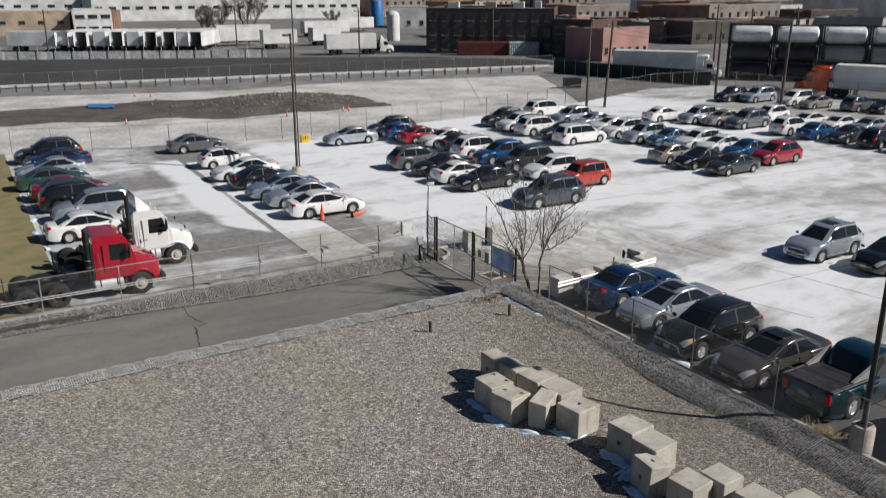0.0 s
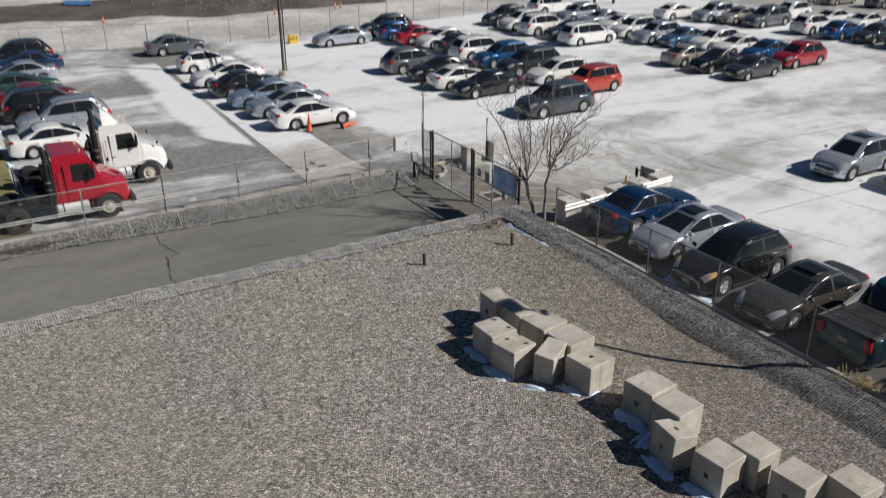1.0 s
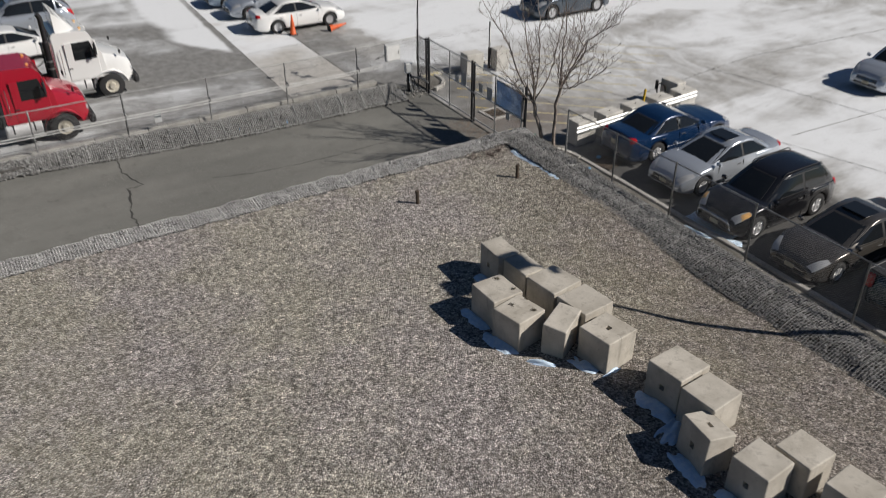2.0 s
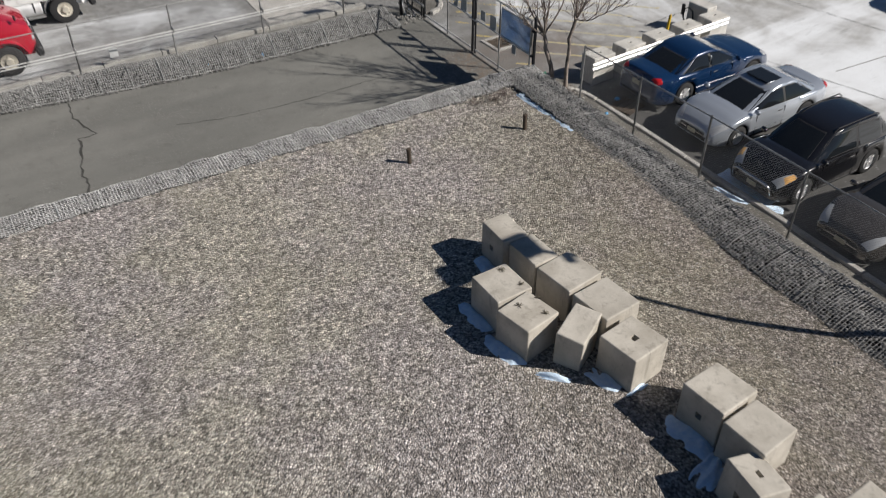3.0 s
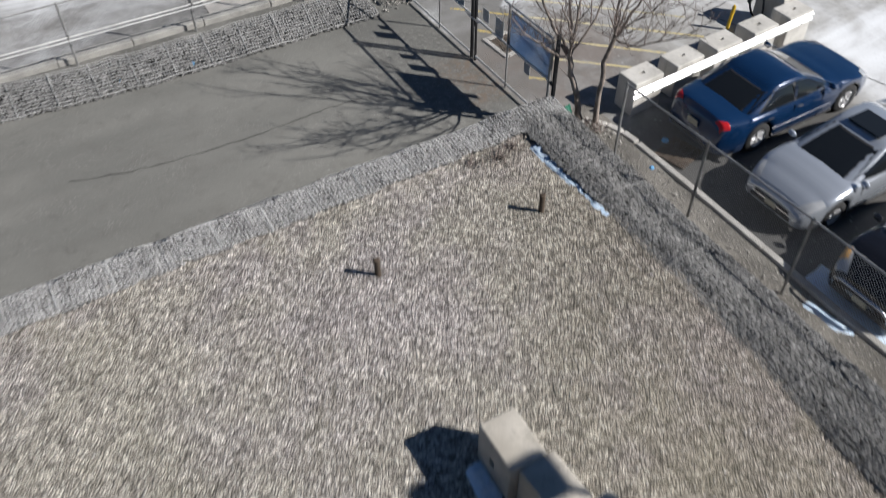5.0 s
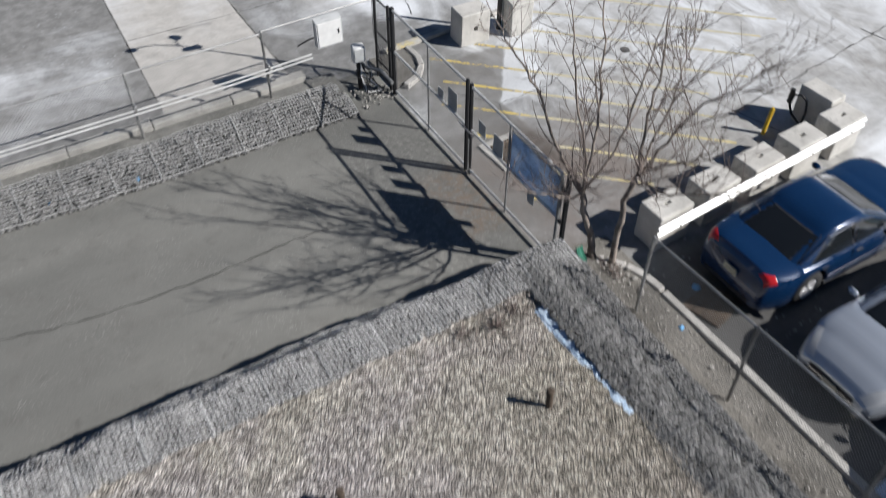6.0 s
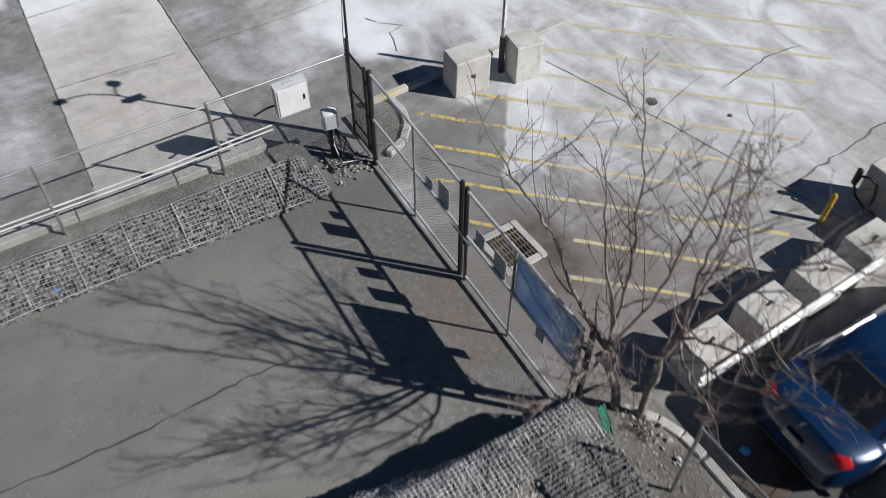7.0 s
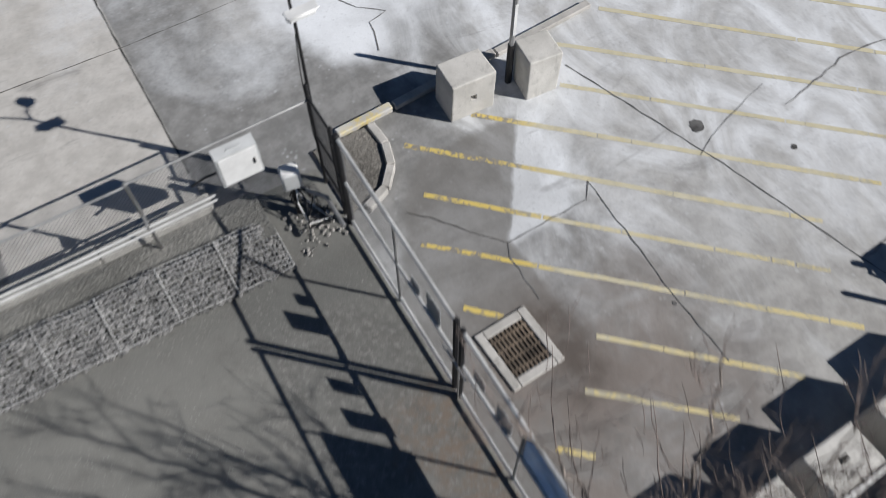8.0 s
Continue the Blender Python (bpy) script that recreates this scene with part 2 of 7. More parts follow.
def make_gravel():
    """Crushed stone, each piece with its own tone."""
    n = Nodes("crushed_stone")
    tint = n.axes(n.cells(25.0, "F1", "Color"))[0]
    tint2 = n.axes(n.cells(55.0, "F1", "Color"))[1]
    edge = n.cells(25.0, "F1", "Distance")
    edge2 = n.cells(55.0, "F1", "Distance")
    big, mid = n.noise(0.16, 5, 0.6), n.noise(1.1, 5, 0.6)
    c = n.ramp(tint, [(0.0, (0.09, 0.085, 0.078)), (0.26, (0.30, 0.283, 0.262)), (0.56, (0.54, 0.515, 0.48)), (0.82, (0.78, 0.757, 0.715)), (1.0, (0.97, 0.96, 0.93))])
    d = n.ramp(tint2, [(0.0, (0.22, 0.195, 0.175)), (0.5, (0.41, 0.38, 0.35)), (1.0, (0.62, 0.60, 0.57))])
    c = n.mix(0.28, c, d)
    # shade in the gaps between stones, painted as dark cell rims
    c = n.mix(n.range(edge, 0.5, 0.8, 0, 0.5), c, (0.11, 0.10, 0.09))
    hue = n.calc("ADD", n.calc("MULTIPLY", n.noise(0.22, 3, 0.5), 0.7), n.calc("MULTIPLY", n.noise(1.2, 3, 0.6), 0.3))
    tone = n.mix(n.range(hue, 0.40, 0.60), (0.80, 0.763, 0.775), (0.83, 0.805, 0.735))
    c = n.mix(1.0, c, tone, "MULTIPLY")
    coarse = n.axes(n.cells(14.0, "F1", "Color"))[1]
    c = n.mix(1.0, c, n.ramp(coarse, [(0.0, 0.62), (0.45, 1.0), (1.0, 1.36)]), "MULTIPLY")
    clump = n.axes(n.cells(7.5, "F1", "Color"))[2]
    c = n.mix(1.0, c, n.ramp(clump, [(0.0, 0.80), (0.5, 1.02), (1.0, 1.22)]), "MULTIPLY")
    moss = n.range(n.calc("ADD", n.calc("MULTIPLY", mid, 0.6), n.noise(0.3, 4, 0.6, stretch=(1.2, 0.5, 1))), 0.72, 1.0, 0, 0.6)
    c = n.mix(moss, c, n.mix(0.4, c, (0.36, 0.335, 0.235)))
    east = n.calc("ADD", n.calc("ADD", n.axes()[0], n.calc("MULTIPLY", n.calc("SUBTRACT", 19.0, n.axes()[1]), 0.55)), n.calc("MULTIPLY", n.calc("SUBTRACT", n.noise(0.5, 5, 0.6), 0.5), 5.0))
    c = n.mix(n.range(east, 11.5, 18.5), c, n.mix(1.0, c, (0.66, 0.64, 0.615), "MULTIPLY"))
    n.set(Base_Color=c, Roughness=0.95)
    h = n.calc("SUBTRACT", n.calc("SUBTRACT", 1.0, edge), n.calc("MULTIPLY", edge2, 0.4))
    n.bump(n.calc("ADD", h, n.calc("MULTIPLY", tint, 1.1)), 1.0, 0.036)
    return n.mat


def make_paint():
    """Car paint in the object's colour under a thin film of dried salt."""
    n = Nodes("car_paint")
    info = n.tree.nodes.new("ShaderNodeObjectInfo")
    z = n.axes()[2]
    dirt = n.calc("MULTIPLY", n.range(z, 0.15, 0.6, 0.10, 0.004), n.range(n.noise(3.0, 5), 0.3, 0.7, 0.3, 1.0))
    c = n.mix(dirt, info.outputs["Color"], (0.36, 0.34, 0.32))
    n.set(Base_Color=c, Metallic=info.outputs["Alpha"], Roughness=n.range(dirt, 0, 0.2, 0.25, 0.6), Coat_Weight=1.0, Coat_Roughness=0.035)
    return n.mat


def make_rock():
    n = Nodes("basket_rock")
    c = n.ramp(n.island(), [(0.0, (0.06, 0.06, 0.06)), (0.45, (0.115, 0.113, 0.11)), (0.8, (0.18, 0.177, 0.173)), (1.0, (0.28, 0.275, 0.27))])
    c = n.mix(n.range(n.noise(18, 4), 0.45, 0.75, 0, 0.45), c, (0.42, 0.41, 0.40))
    n.set(Base_Color=c, Roughness=0.92)
    n.bump(n.noise(40, 4), 0.6, 0.01)
    return n.mat


def make_concrete(name="block_concrete", a=(0.40, 0.365, 0.31), b=(0.56, 0.52, 0.455)):
    n = Nodes(name)
    v = n.tree.nodes.new("ShaderNodeTexCoord").outputs["Object"]
    r = n.calc("MULTIPLY", n.random(), 37.0)
    off = n.tree.nodes.new("ShaderNodeVectorMath")
    n.put(off.inputs[0], v)
    comb = n.tree.nodes.new("ShaderNodeCombineXYZ")
    n.put(comb.inputs[0], r), n.put(comb.inputs[1], r)
    n.put(off.inputs[1], comb.outputs[0])
    v = off.outputs[0]
    big, mid, fine = n.noise(1.6, 5, vec=v), n.noise(7, 5, vec=v), n.noise(60, 3, vec=v)
    c = n.mix(n.range(big, 0.32, 0.68), a, b)
    c = n.mix(n.range(mid, 0.55, 0.8, 0, 0.5), c, tuple(x * 0.62 for x in a))
    c = n.mix(n.range(fine, 0.58, 0.75, 0, 0.5), c, tuple(x * 0.5 for x in a))
    runs = n.range(n.noise(4.5, 5, 0.7, stretch=(1, 1, 0.25), distortion=0.4, vec=v), 0.54, 0.68, 0, 0.45)
    c = n.mix(runs, c, tuple(x * 0.55 for x in a))
    c = n.mix(n.calc("MULTIPLY", n.random(), 0.25), c, (0.42, 0.40, 0.37))
    n.set(Base_Color=c, Roughness=0.92)
    n.bump(n.calc("ADD", n.calc("MULTIPLY", mid, 2.0), fine), 0.5, 0.008)
    return n.mat


def make_grass():
    n = Nodes("dormant_grass")
    a, b = n.noise(0.7, 5), n.noise(18, 4)
    c = n.mix(n.range(a, 0.3, 0.7), (0.25, 0.205, 0.10), (0.15, 0.15, 0.06))
    c = n.mix(n.range(b, 0.4, 0.7, 0, 0.6), c, (0.29, 0.235, 0.13))
    n.set(Base_Color=c, Roughness=1.0)
    n.bump(b, 0.8, 0.04)
    return n.mat


def make_dirt(name, a, b, scale=1.0):
    n = Nodes(name)
    big, fine = n.noise(0.5 * scale, 6, 0.65), n.noise(9 * scale, 5)
    c = n.mix(n.range(big, 0.35, 0.65), a, b)
    c = n.mix(n.range(fine, 0.5, 0.72, 0, 0.5), c, tuple(min(1, x * 1.7) for x in b))
    n.set(Base_Color=c, Roughness=0.97)
    n.bump(n.calc("ADD", fine, big), 0.8, 0.04)
    return n.mat


def make_worn_line(name, colour, under, bare):
    """Line paint, worn through in places."""
    n = Nodes(name)
    wear = n.range(n.calc("ADD", n.noise(7, 5, 0.7), n.calc("MULTIPLY", n.noise(0.6, 3), 0.7)), bare, bare + 0.22)
    c = n.mix(wear, colour, under)
    c = n.mix(n.range(n.noise(0.45, 4), 0.38, 0.62, 0.0, 0.6), c, (0.60, 0.61, 0.62))
    n.set(Base_Color=c, Roughness=0.9)
    return n.mat


def make_hatch_line():
    """Yellow hatch paint, flaking, with the lot's salt over it."""
    n = Nodes("salted_yellow_paint")
    x, y, _ = n.axes()
    along = n.calc("ADD", n.calc("SUBTRACT", x, n.calc("MULTIPLY", n.calc("SUBTRACT", y, 33.0), 0.5)), n.calc("MULTIPLY", n.calc("SUBTRACT", n.noise(0.9, 4), 0.5), 1.6))
    wear = n.range(n.calc("ADD", n.noise(8, 5, 0.7), n.calc("MULTIPLY", n.noise(0.9, 3), 0.7)), 0.80, 0.94)
    salt = n.calc("MULTIPLY", n.range(along, 22.7, 23.9), n.range(n.calc("ADD", y, n.calc("MULTIPLY", n.noise(0.7, 4), 2.0)), 31.0, 33.2, 0.6, 1.0))
    salt = n.calc("MULTIPLY", salt, n.range(n.noise(1.6, 5, 0.65), 0.35, 0.6, 0.72, 1.0))
    c = n.mix(wear, (0.58, 0.45, 0.13), (0.22, 0.205, 0.18))
    c = n.mix(salt, c, n.mix(n.noise(2.4, 5, 0.65), (0.40, 0.36, 0.23), (0.66, 0.62, 0.48)))
    n.set(Base_Color=c, Roughness=0.9)
    return n.mat


def make_snow():
    n = Nodes("shade_tinted_snow")
    # the blue cast of skylit shade is put into the snow's own colour
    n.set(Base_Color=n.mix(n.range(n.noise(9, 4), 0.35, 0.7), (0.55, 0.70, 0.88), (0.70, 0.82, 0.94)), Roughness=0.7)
    n.shader.inputs["Subsurface Weight"].default_value = 0.0
    n.bump(n.noise(14, 4), 0.7, 0.03)
    return n.mat


def make_brick(name, a, b, mortar):
    n = Nodes(name)
    t = n.tree.nodes.new("ShaderNodeTexBrick")
    co = n.tree.nodes.new("ShaderNodeTexCoord")
    n.put(t.inputs["Vector"], co.outputs["Object"])
    n.put(t.inputs["Color1"], a), n.put(t.inputs["Color2"], b), n.put(t.inputs["Mortar"], mortar)
    t.inputs["Scale"].default_value = 2.0
    c = n.mix(n.range(n.noise(0.35, 5), 0.4, 0.7, 0, 0.5), t.outputs["Color"], tuple(x * 0.5 for x in a))
    n.set(Base_Color=c, Roughness=0.93)
    return n.mat


LOT, ROAD, GRAVEL, PAINT, ROCK = make_lot(), make_road(), make_gravel(), make_paint(), make_rock()
CONCRETE, GRASS, SNOW = make_concrete(), make_grass(), make_snow()
KERB = make_concrete("kerb_concrete", (0.36, 0.345, 0.32), (0.52, 0.50, 0.47))
DIRT = make_dirt("verge_dirt", (0.10, 0.093, 0.082), (0.19, 0.178, 0.158), 2.0)
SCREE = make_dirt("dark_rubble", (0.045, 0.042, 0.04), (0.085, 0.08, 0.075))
FIELD = make_dirt("frosted_ground", (0.36, 0.35, 0.335), (0.60, 0.59, 0.58), 0.3)
YELLOW_LINE = make_hatch_line()
CRACK = plain("crack_sealant", (0.06, 0.058, 0.054), 0.9)
FINE_CRACK = plain("salt_filled_crack", (0.17, 0.168, 0.165), 0.95, 0, 0.3, 5.0)
YELLOW_KERB = make_worn_line("worn_yellow_kerb", (0.55, 0.43, 0.12), (0.42, 0.40, 0.36), 0.74)
GALV = plain("galvanised_steel", (0.39, 0.39, 0.385), 0.5, 0.6, 0.15)
WIRE = plain("dull_fence_wire", (0.19, 0.19, 0.19), 0.6, 0.0, 0.12)
BASKET_WIRE = plain("basket_wire", (0.74, 0.735, 0.73), 0.6, 0.1, 0.12)
PALE_WIRE = plain("zinc_basket_wire", (0.53, 0.53, 0.52), 0.6, 0.1, 0.12)
CONCRETE_PALE = make_concrete("pale_block_concrete", (0.47, 0.455, 0.42), (0.63, 0.61, 0.57))
DARK_WIRE = plain("weathered_basket_wire", (0.30, 0.297, 0.29), 0.65, 0.1, 0.2)
KERB_PALE = make_concrete("pale_kerb", (0.31, 0.305, 0.285), (0.46, 0.45, 0.42))
LOOSE_STONE = make_dirt("loose_stone", (0.28, 0.262, 0.24), (0.50, 0.475, 0.445), 3.0)
BLACK_STEEL = plain("black_steel", (0.028, 0.028, 0.03), 0.5, 0.3)
RUSTY = plain("rusty_pipe", (0.10, 0.075, 0.055), 0.8, 0.2, 0.3)
WHITE_PIPE = plain("white_pipe", (0.58, 0.58, 0.57), 0.45, 0.0, 0.1)
RAIL_STEEL = plain("bright_guardrail", (0.78, 0.78, 0.77), 0.42, 0.35, 0.08)
GLASS = Nodes("tinted_glass").set(Base_Color=(0.012, 0.014, 0.016), Roughness=0.04, Specular_IOR_Level=0.7).mat
TYRE = plain("tyre_rubber", (0.024, 0.024, 0.025), 0.85, 0.0, 0.2)
RIM = plain("alloy_rim", (0.62, 0.62, 0.63), 0.35, 0.4, 0.1)
CHROME = plain("chrome", (0.70, 0.70, 0.71), 0.15, 1.0, 0.04)
TANK_METAL = plain("brushed_aluminium", (0.66, 0.66, 0.66), 0.4, 0.35, 0.1)
TRIM = plain("black_plastic", (0.022, 0.022, 0.024), 0.6)
HEAD = Nodes("headlight_lens").set(Base_Color=(0.50, 0.51, 0.52), Roughness=0.12, Metallic=0.3, Coat_Weight=0.8).mat
TAIL = Nodes("taillight_lens").set(Base_Color=(0.42, 0.015, 0.02), Roughness=0.15).mat
AMBER = Nodes("amber_lens").set(Base_Color=(0.74, 0.42, 0.15), Roughness=0.2).mat
PLATE = plain("plate_face", (0.50, 0.46, 0.34), 0.5)
ORANGE = plain("orange_plastic", (0.75, 0.13, 0.03), 0.55)
YELLOW = plain("yellow_paint", (0.72, 0.47, 0.03), 0.55)
GREY_BOX = plain("grey_enamel", (0.52, 0.53, 0.53), 0.5, 0.0, 0.08)
WHITE_BOX = plain("white_enamel", (0.74, 0.74, 0.73), 0.45, 0.0, 0.08)


def make_sheet():
    """Thin faded sheet that lets some sun through."""
    n = Nodes("blue_sheet")
    c = n.mix(n.range(n.noise(2.2, 5), 0.35, 0.65), (0.32, 0.43, 0.60), (0.50, 0.58, 0.70))
    thin = n.tree.nodes.new("ShaderNodeBsdfTranslucent")
    n.put(thin.inputs["Color"], c)
    n.set(Base_Color=c, Roughness=0.6)
    both = n.tree.nodes.new("ShaderNodeMixShader")
    both.inputs[0].default_value = 0.5
    n.tree.links.new(n.shader.outputs[0], both.inputs[1])
    n.tree.links.new(thin.outputs[0], both.inputs[2])
    n.tree.links.new(both.outputs[0], n.tree.nodes["Material Output"].inputs["Surface"])
    return n.mat


BLUE_SIGN = make_sheet()
GREEN_CLOTH = plain("green_cloth", (0.03, 0.15, 0.10), 0.9, 0.0, 0.2)
BARK = plain("grey_bark", (0.30, 0.255, 0.22), 0.95, 0.0, 0.3, 14.0, 0.01)
TWIG = plain("brown_twig", (0.23, 0.187, 0.167), 0.9, 0.0, 0.25, 14.0)
WOOD_POLE = plain("weathered_pole", (0.10, 0.085, 0.07), 0.9, 0.0, 0.25)

# ---- shapes ----


def part(name, shape, material, parent=None, label="", smooth=False, at=None):
    """Links a shape (verts, faces) as one mesh object, under a thing or a part."""
    verts, faces = shape
    me = bpy.data.meshes.new(name)
    me.from_pydata([tuple(v) for v in verts], [], faces)
    me.materials.append(material)
    if smooth:
        me.polygons.foreach_set("use_smooth", [True] * len(me.polygons))
        if smooth != "all":
            me.set_sharp_from_angle(angle=radians(38))
    ob = new(name, me)
    if parent is not None:
        ob.parent = parent
    if at is not None:
        ob.matrix_basis = at
    if label:
        ob["label"] = label
    return ob


def again(ob, m, parent=None):
    """Another object on the same mesh."""
    o = ob.copy()
    scene.collection.objects.link(o)
    o.matrix_basis = m
    if parent is not None:
        o.parent = parent
    return o


def thing(name, m, label, category, group="", kind=""):
    ob = new(name)
    ob.empty_display_size = 0.2
    ob.matrix_basis = m
    return tagged(ob, label, category, group, kind)


def join(*shapes):
    verts, faces = [], []
    for v, f in shapes:
        k = len(verts)
        verts += list(v)
        faces += [tuple(i + k for i in g) for g in f]
    return verts, faces


def moved(shape, m):
    return [m @ Vector(v) for v in shape[0]], shape[1]


def box(cx, cy, cz, sx, sy, sz, b=0.01):
    """A box with chamfered edges; cz is its middle."""
    b = min(b, sx * 0.45, sy * 0.45, sz * 0.45)
    h = (sx / 2, sy / 2, sz / 2)
    verts, index = [], {}
    for i in (-1, 1):
        for j in (-1, 1):
            for k in (-1, 1):
                s = (i, j, k)
                for a in range(3):
                    p = [s[q] * (h[q] - (b if q != a else 0)) for q in range(3)]
                    index[(i, j, k, a)] = len(verts)
                    verts.append((p[0] + cx, p[1] + cy, p[2] + cz))
    faces = []

    def add(ids):
        pts = [Vector(verts[i]) for i in ids]
        nrm = (pts[1] - pts[0]).cross(pts[2] - pts[0])
        mid = sum(pts, Vector()) / len(pts) - Vector((cx, cy, cz))
        faces.append(tuple(ids) if nrm.dot(mid) > 0 else tuple(reversed(ids)))

    for a in range(3):
        u, v = [q for q in range(3) if q != a]
        for s in (-1, 1):
            ids = []
            for su, sv in ((-1, -1), (1, -1), (1, 1), (-1, 1)):
                key = [0, 0, 0]
                key[a], key[u], key[v] = s, su, sv
                ids.append(index[(*key, a)])
            add(ids)
        for su in (-1, 1):
            for sv in (-1, 1):
                lo, hi = [0, 0, 0], [0, 0, 0]
                lo[a], hi[a] = -1, 1
                lo[u] = hi[u] = su
                lo[v] = hi[v] = sv
                add([index[(*lo, u)], index[(*hi, u)], index[(*hi, v)], index[(*lo, v)]])
    for i in (-1, 1):
        for j in (-1, 1):
            for k in (-1, 1):
                add([index[(i, j, k, a)] for a in range(3)])
    return verts, faces


def tube(path, radii, n=8, caps=True):
    """A round tube along a path."""
    path = [Vector(p) for p in path]
    if isinstance(radii, (int, float)):
        radii = [radii] * len(path)
    verts, faces = [], []
    side = None
    for i, p in enumerate(path):
        d = (path[min(i + 1, len(path) - 1)] - path[max(i - 1, 0)]).normalized()
        if side is None:
            side = d.orthogonal().normalized()
        side = (side - d * side.dot(d)).normalized()
        up = d.cross(side)
        for k in range(n):
            a = 2 * math.pi * k / n
            verts.append(p + (side * math.cos(a) + up * math.sin(a)) * radii[i])
    for i in range(len(path) - 1):
        for k in range(n):
            faces.append((i * n + k, i * n + (k + 1) % n, (i + 1) * n + (k + 1) % n, (i + 1) * n + k))
    if caps:
        faces.append(tuple(reversed(range(n))))
        faces.append(tuple(range(len(verts) - n, len(verts))))
    return verts, faces


def lathe(profile, n=20, axis="z"):
    """A profile of (radius, height) turned round an axis."""
    verts, faces = [], []
    for r, z in profile:
        for k in range(n):
            a = 2 * math.pi * k / n
            p = (r * math.cos(a), r * math.sin(a), z)
            verts.append(p if axis == "z" else (p[0], p[2], p[1]) if axis == "y" else (p[2], p[0], p[1]))
    for i in range(len(profile) - 1):
        for k in range(n):
            f = (i * n + k, i * n + (k + 1) % n, (i + 1) * n + (k + 1) % n, (i + 1) * n + k)
            faces.append(f if axis == "z" else tuple(reversed(f)))
    return verts, faces


def grid(nx, ny, point):
    """A sheet of nx by ny cells; point(u, v) with both from 0 to 1."""
    verts = [point(i / nx, j / ny) for j in range(ny + 1) for i in range(nx + 1)]
    w = nx + 1
    faces = [(j * w + i, j * w + i + 1, (j + 1) * w + i + 1, (j + 1) * w + i) for j in range(ny) for i in range(nx)]
    return verts, faces


def slab(outline, z0, z1):
    """A flat plate with a straight side."""
    n = len(outline)
    verts = [(x, y, z0) for x, y in outline] + [(x, y, z1) for x, y in outline]
    faces = [tuple(range(n, 2 * n)), tuple(reversed(range(n)))]
    faces += [(i, (i + 1) % n, n + (i + 1) % n, n + i) for i in range(n)]
    return verts, faces


def ribbon(path, width, z, jitter=0.0, rng=random):
    """A flat strip along a path on the ground."""
    pts = [Vector((x, y, 0)) for x, y in path]
    verts, faces = [], []
    for i, p in enumerate(pts):
        d = (pts[min(i + 1, len(pts) - 1)] - pts[max(i - 1, 0)]).normalized()
        s = Vector((-d.y, d.x, 0)) * width / 2 * (1 + jitter * rng.uniform(-1, 1))
        verts += [(p.x + s.x, p.y + s.y, z), (p.x - s.x, p.y - s.y, z)]
    for i in range(len(pts) - 1):
        faces.append((2 * i, 2 * i + 1, 2 * i + 3, 2 * i + 2))
    return verts, faces


def wander(points, step, amount, rng):
    """The points joined by an uneven line."""
    out = []
    for (x0, y0), (x1, y1) in zip(points, points[1:]):
        n = max(1, int(math.hypot(x1 - x0, y1 - y0) / step))
        for i in range(n):
            f = i / n
            out.append((x0 + (x1 - x0) * f + rng.uniform(-amount, amount), y0 + (y1 - y0) * f + rng.uniform(-amount, amount)))
    return out + [points[-1]]


def strands(ends, r):
    """Thin straight wires, three-sided."""
    ends = np.array(ends, float)
    a, b = ends[:, 0], ends[:, 1]
    d = b - a
    d /= np.linalg.norm(d, axis=1)[:, None]
    ref = np.where(np.abs(d[:, 2:3]) > 0.8, np.array([[1.0, 0, 0]]), np.array([[0, 0, 1.0]]))
    s = np.cross(d, ref)
    s /= np.linalg.norm(s, axis=1)[:, None]
    t = np.cross(d, s)
    ring = [s * math.cos(q) * r + t * math.sin(q) * r for q in (0, 2.094, 4.189)]
    v = np.stack([a + ring[0], a + ring[1], a + ring[2], b + ring[0], b + ring[1], b + ring[2]], 1).reshape(-1, 3)
    k = np.arange(len(a))[:, None, None] * 6
    f = (np.array([[0, 1, 4, 3], [1, 2, 5, 4], [2, 0, 3, 5]])[None] + k).reshape(-1, 4)
    return v.tolist(), f.tolist()


def chain_link(p0, p1, z0, z1, pitch=0.075, r=0.0013):
    """Woven diagonal wire between two points of the plan; z0 and z1 may be (at p0, at p1)."""
    z0 = z0 if isinstance(z0, tuple) else (z0, z0)
    z1 = z1 if isinstance(z1, tuple) else (z1, z1)
    a, b = Vector((*p0, 0)), Vector((*p1, 0))
    length = (b - a).length
    h = max(z1[0] - z0[0], z1[1] - z0[1])
    ends = []
    s = -h
    while s < length:
        for flip in (0, 1):
            u0, v0, u1, v1 = s, 0.0, s + h, h
            if u0 < 0:
                u0, v0 = 0.0, -s
            if u1 > length:
                u1, v1 = length, length - s
            if u1 - u0 > 0.02:
                if flip:
                    v0, v1 = h - v0, h - v1
                q = []
                for u, v in ((u0, v0), (u1, v1)):
                    f = u / length
                    p = a + (b - a) * f
                    lo, hi = z0[0] + (z0[1] - z0[0]) * f, z1[0] + (z1[1] - z1[0]) * f
                    q.append((p.x, p.y, lo + (hi - lo) * v / h))
                ends.append(q)
        s += pitch
    return strands(ends, r)


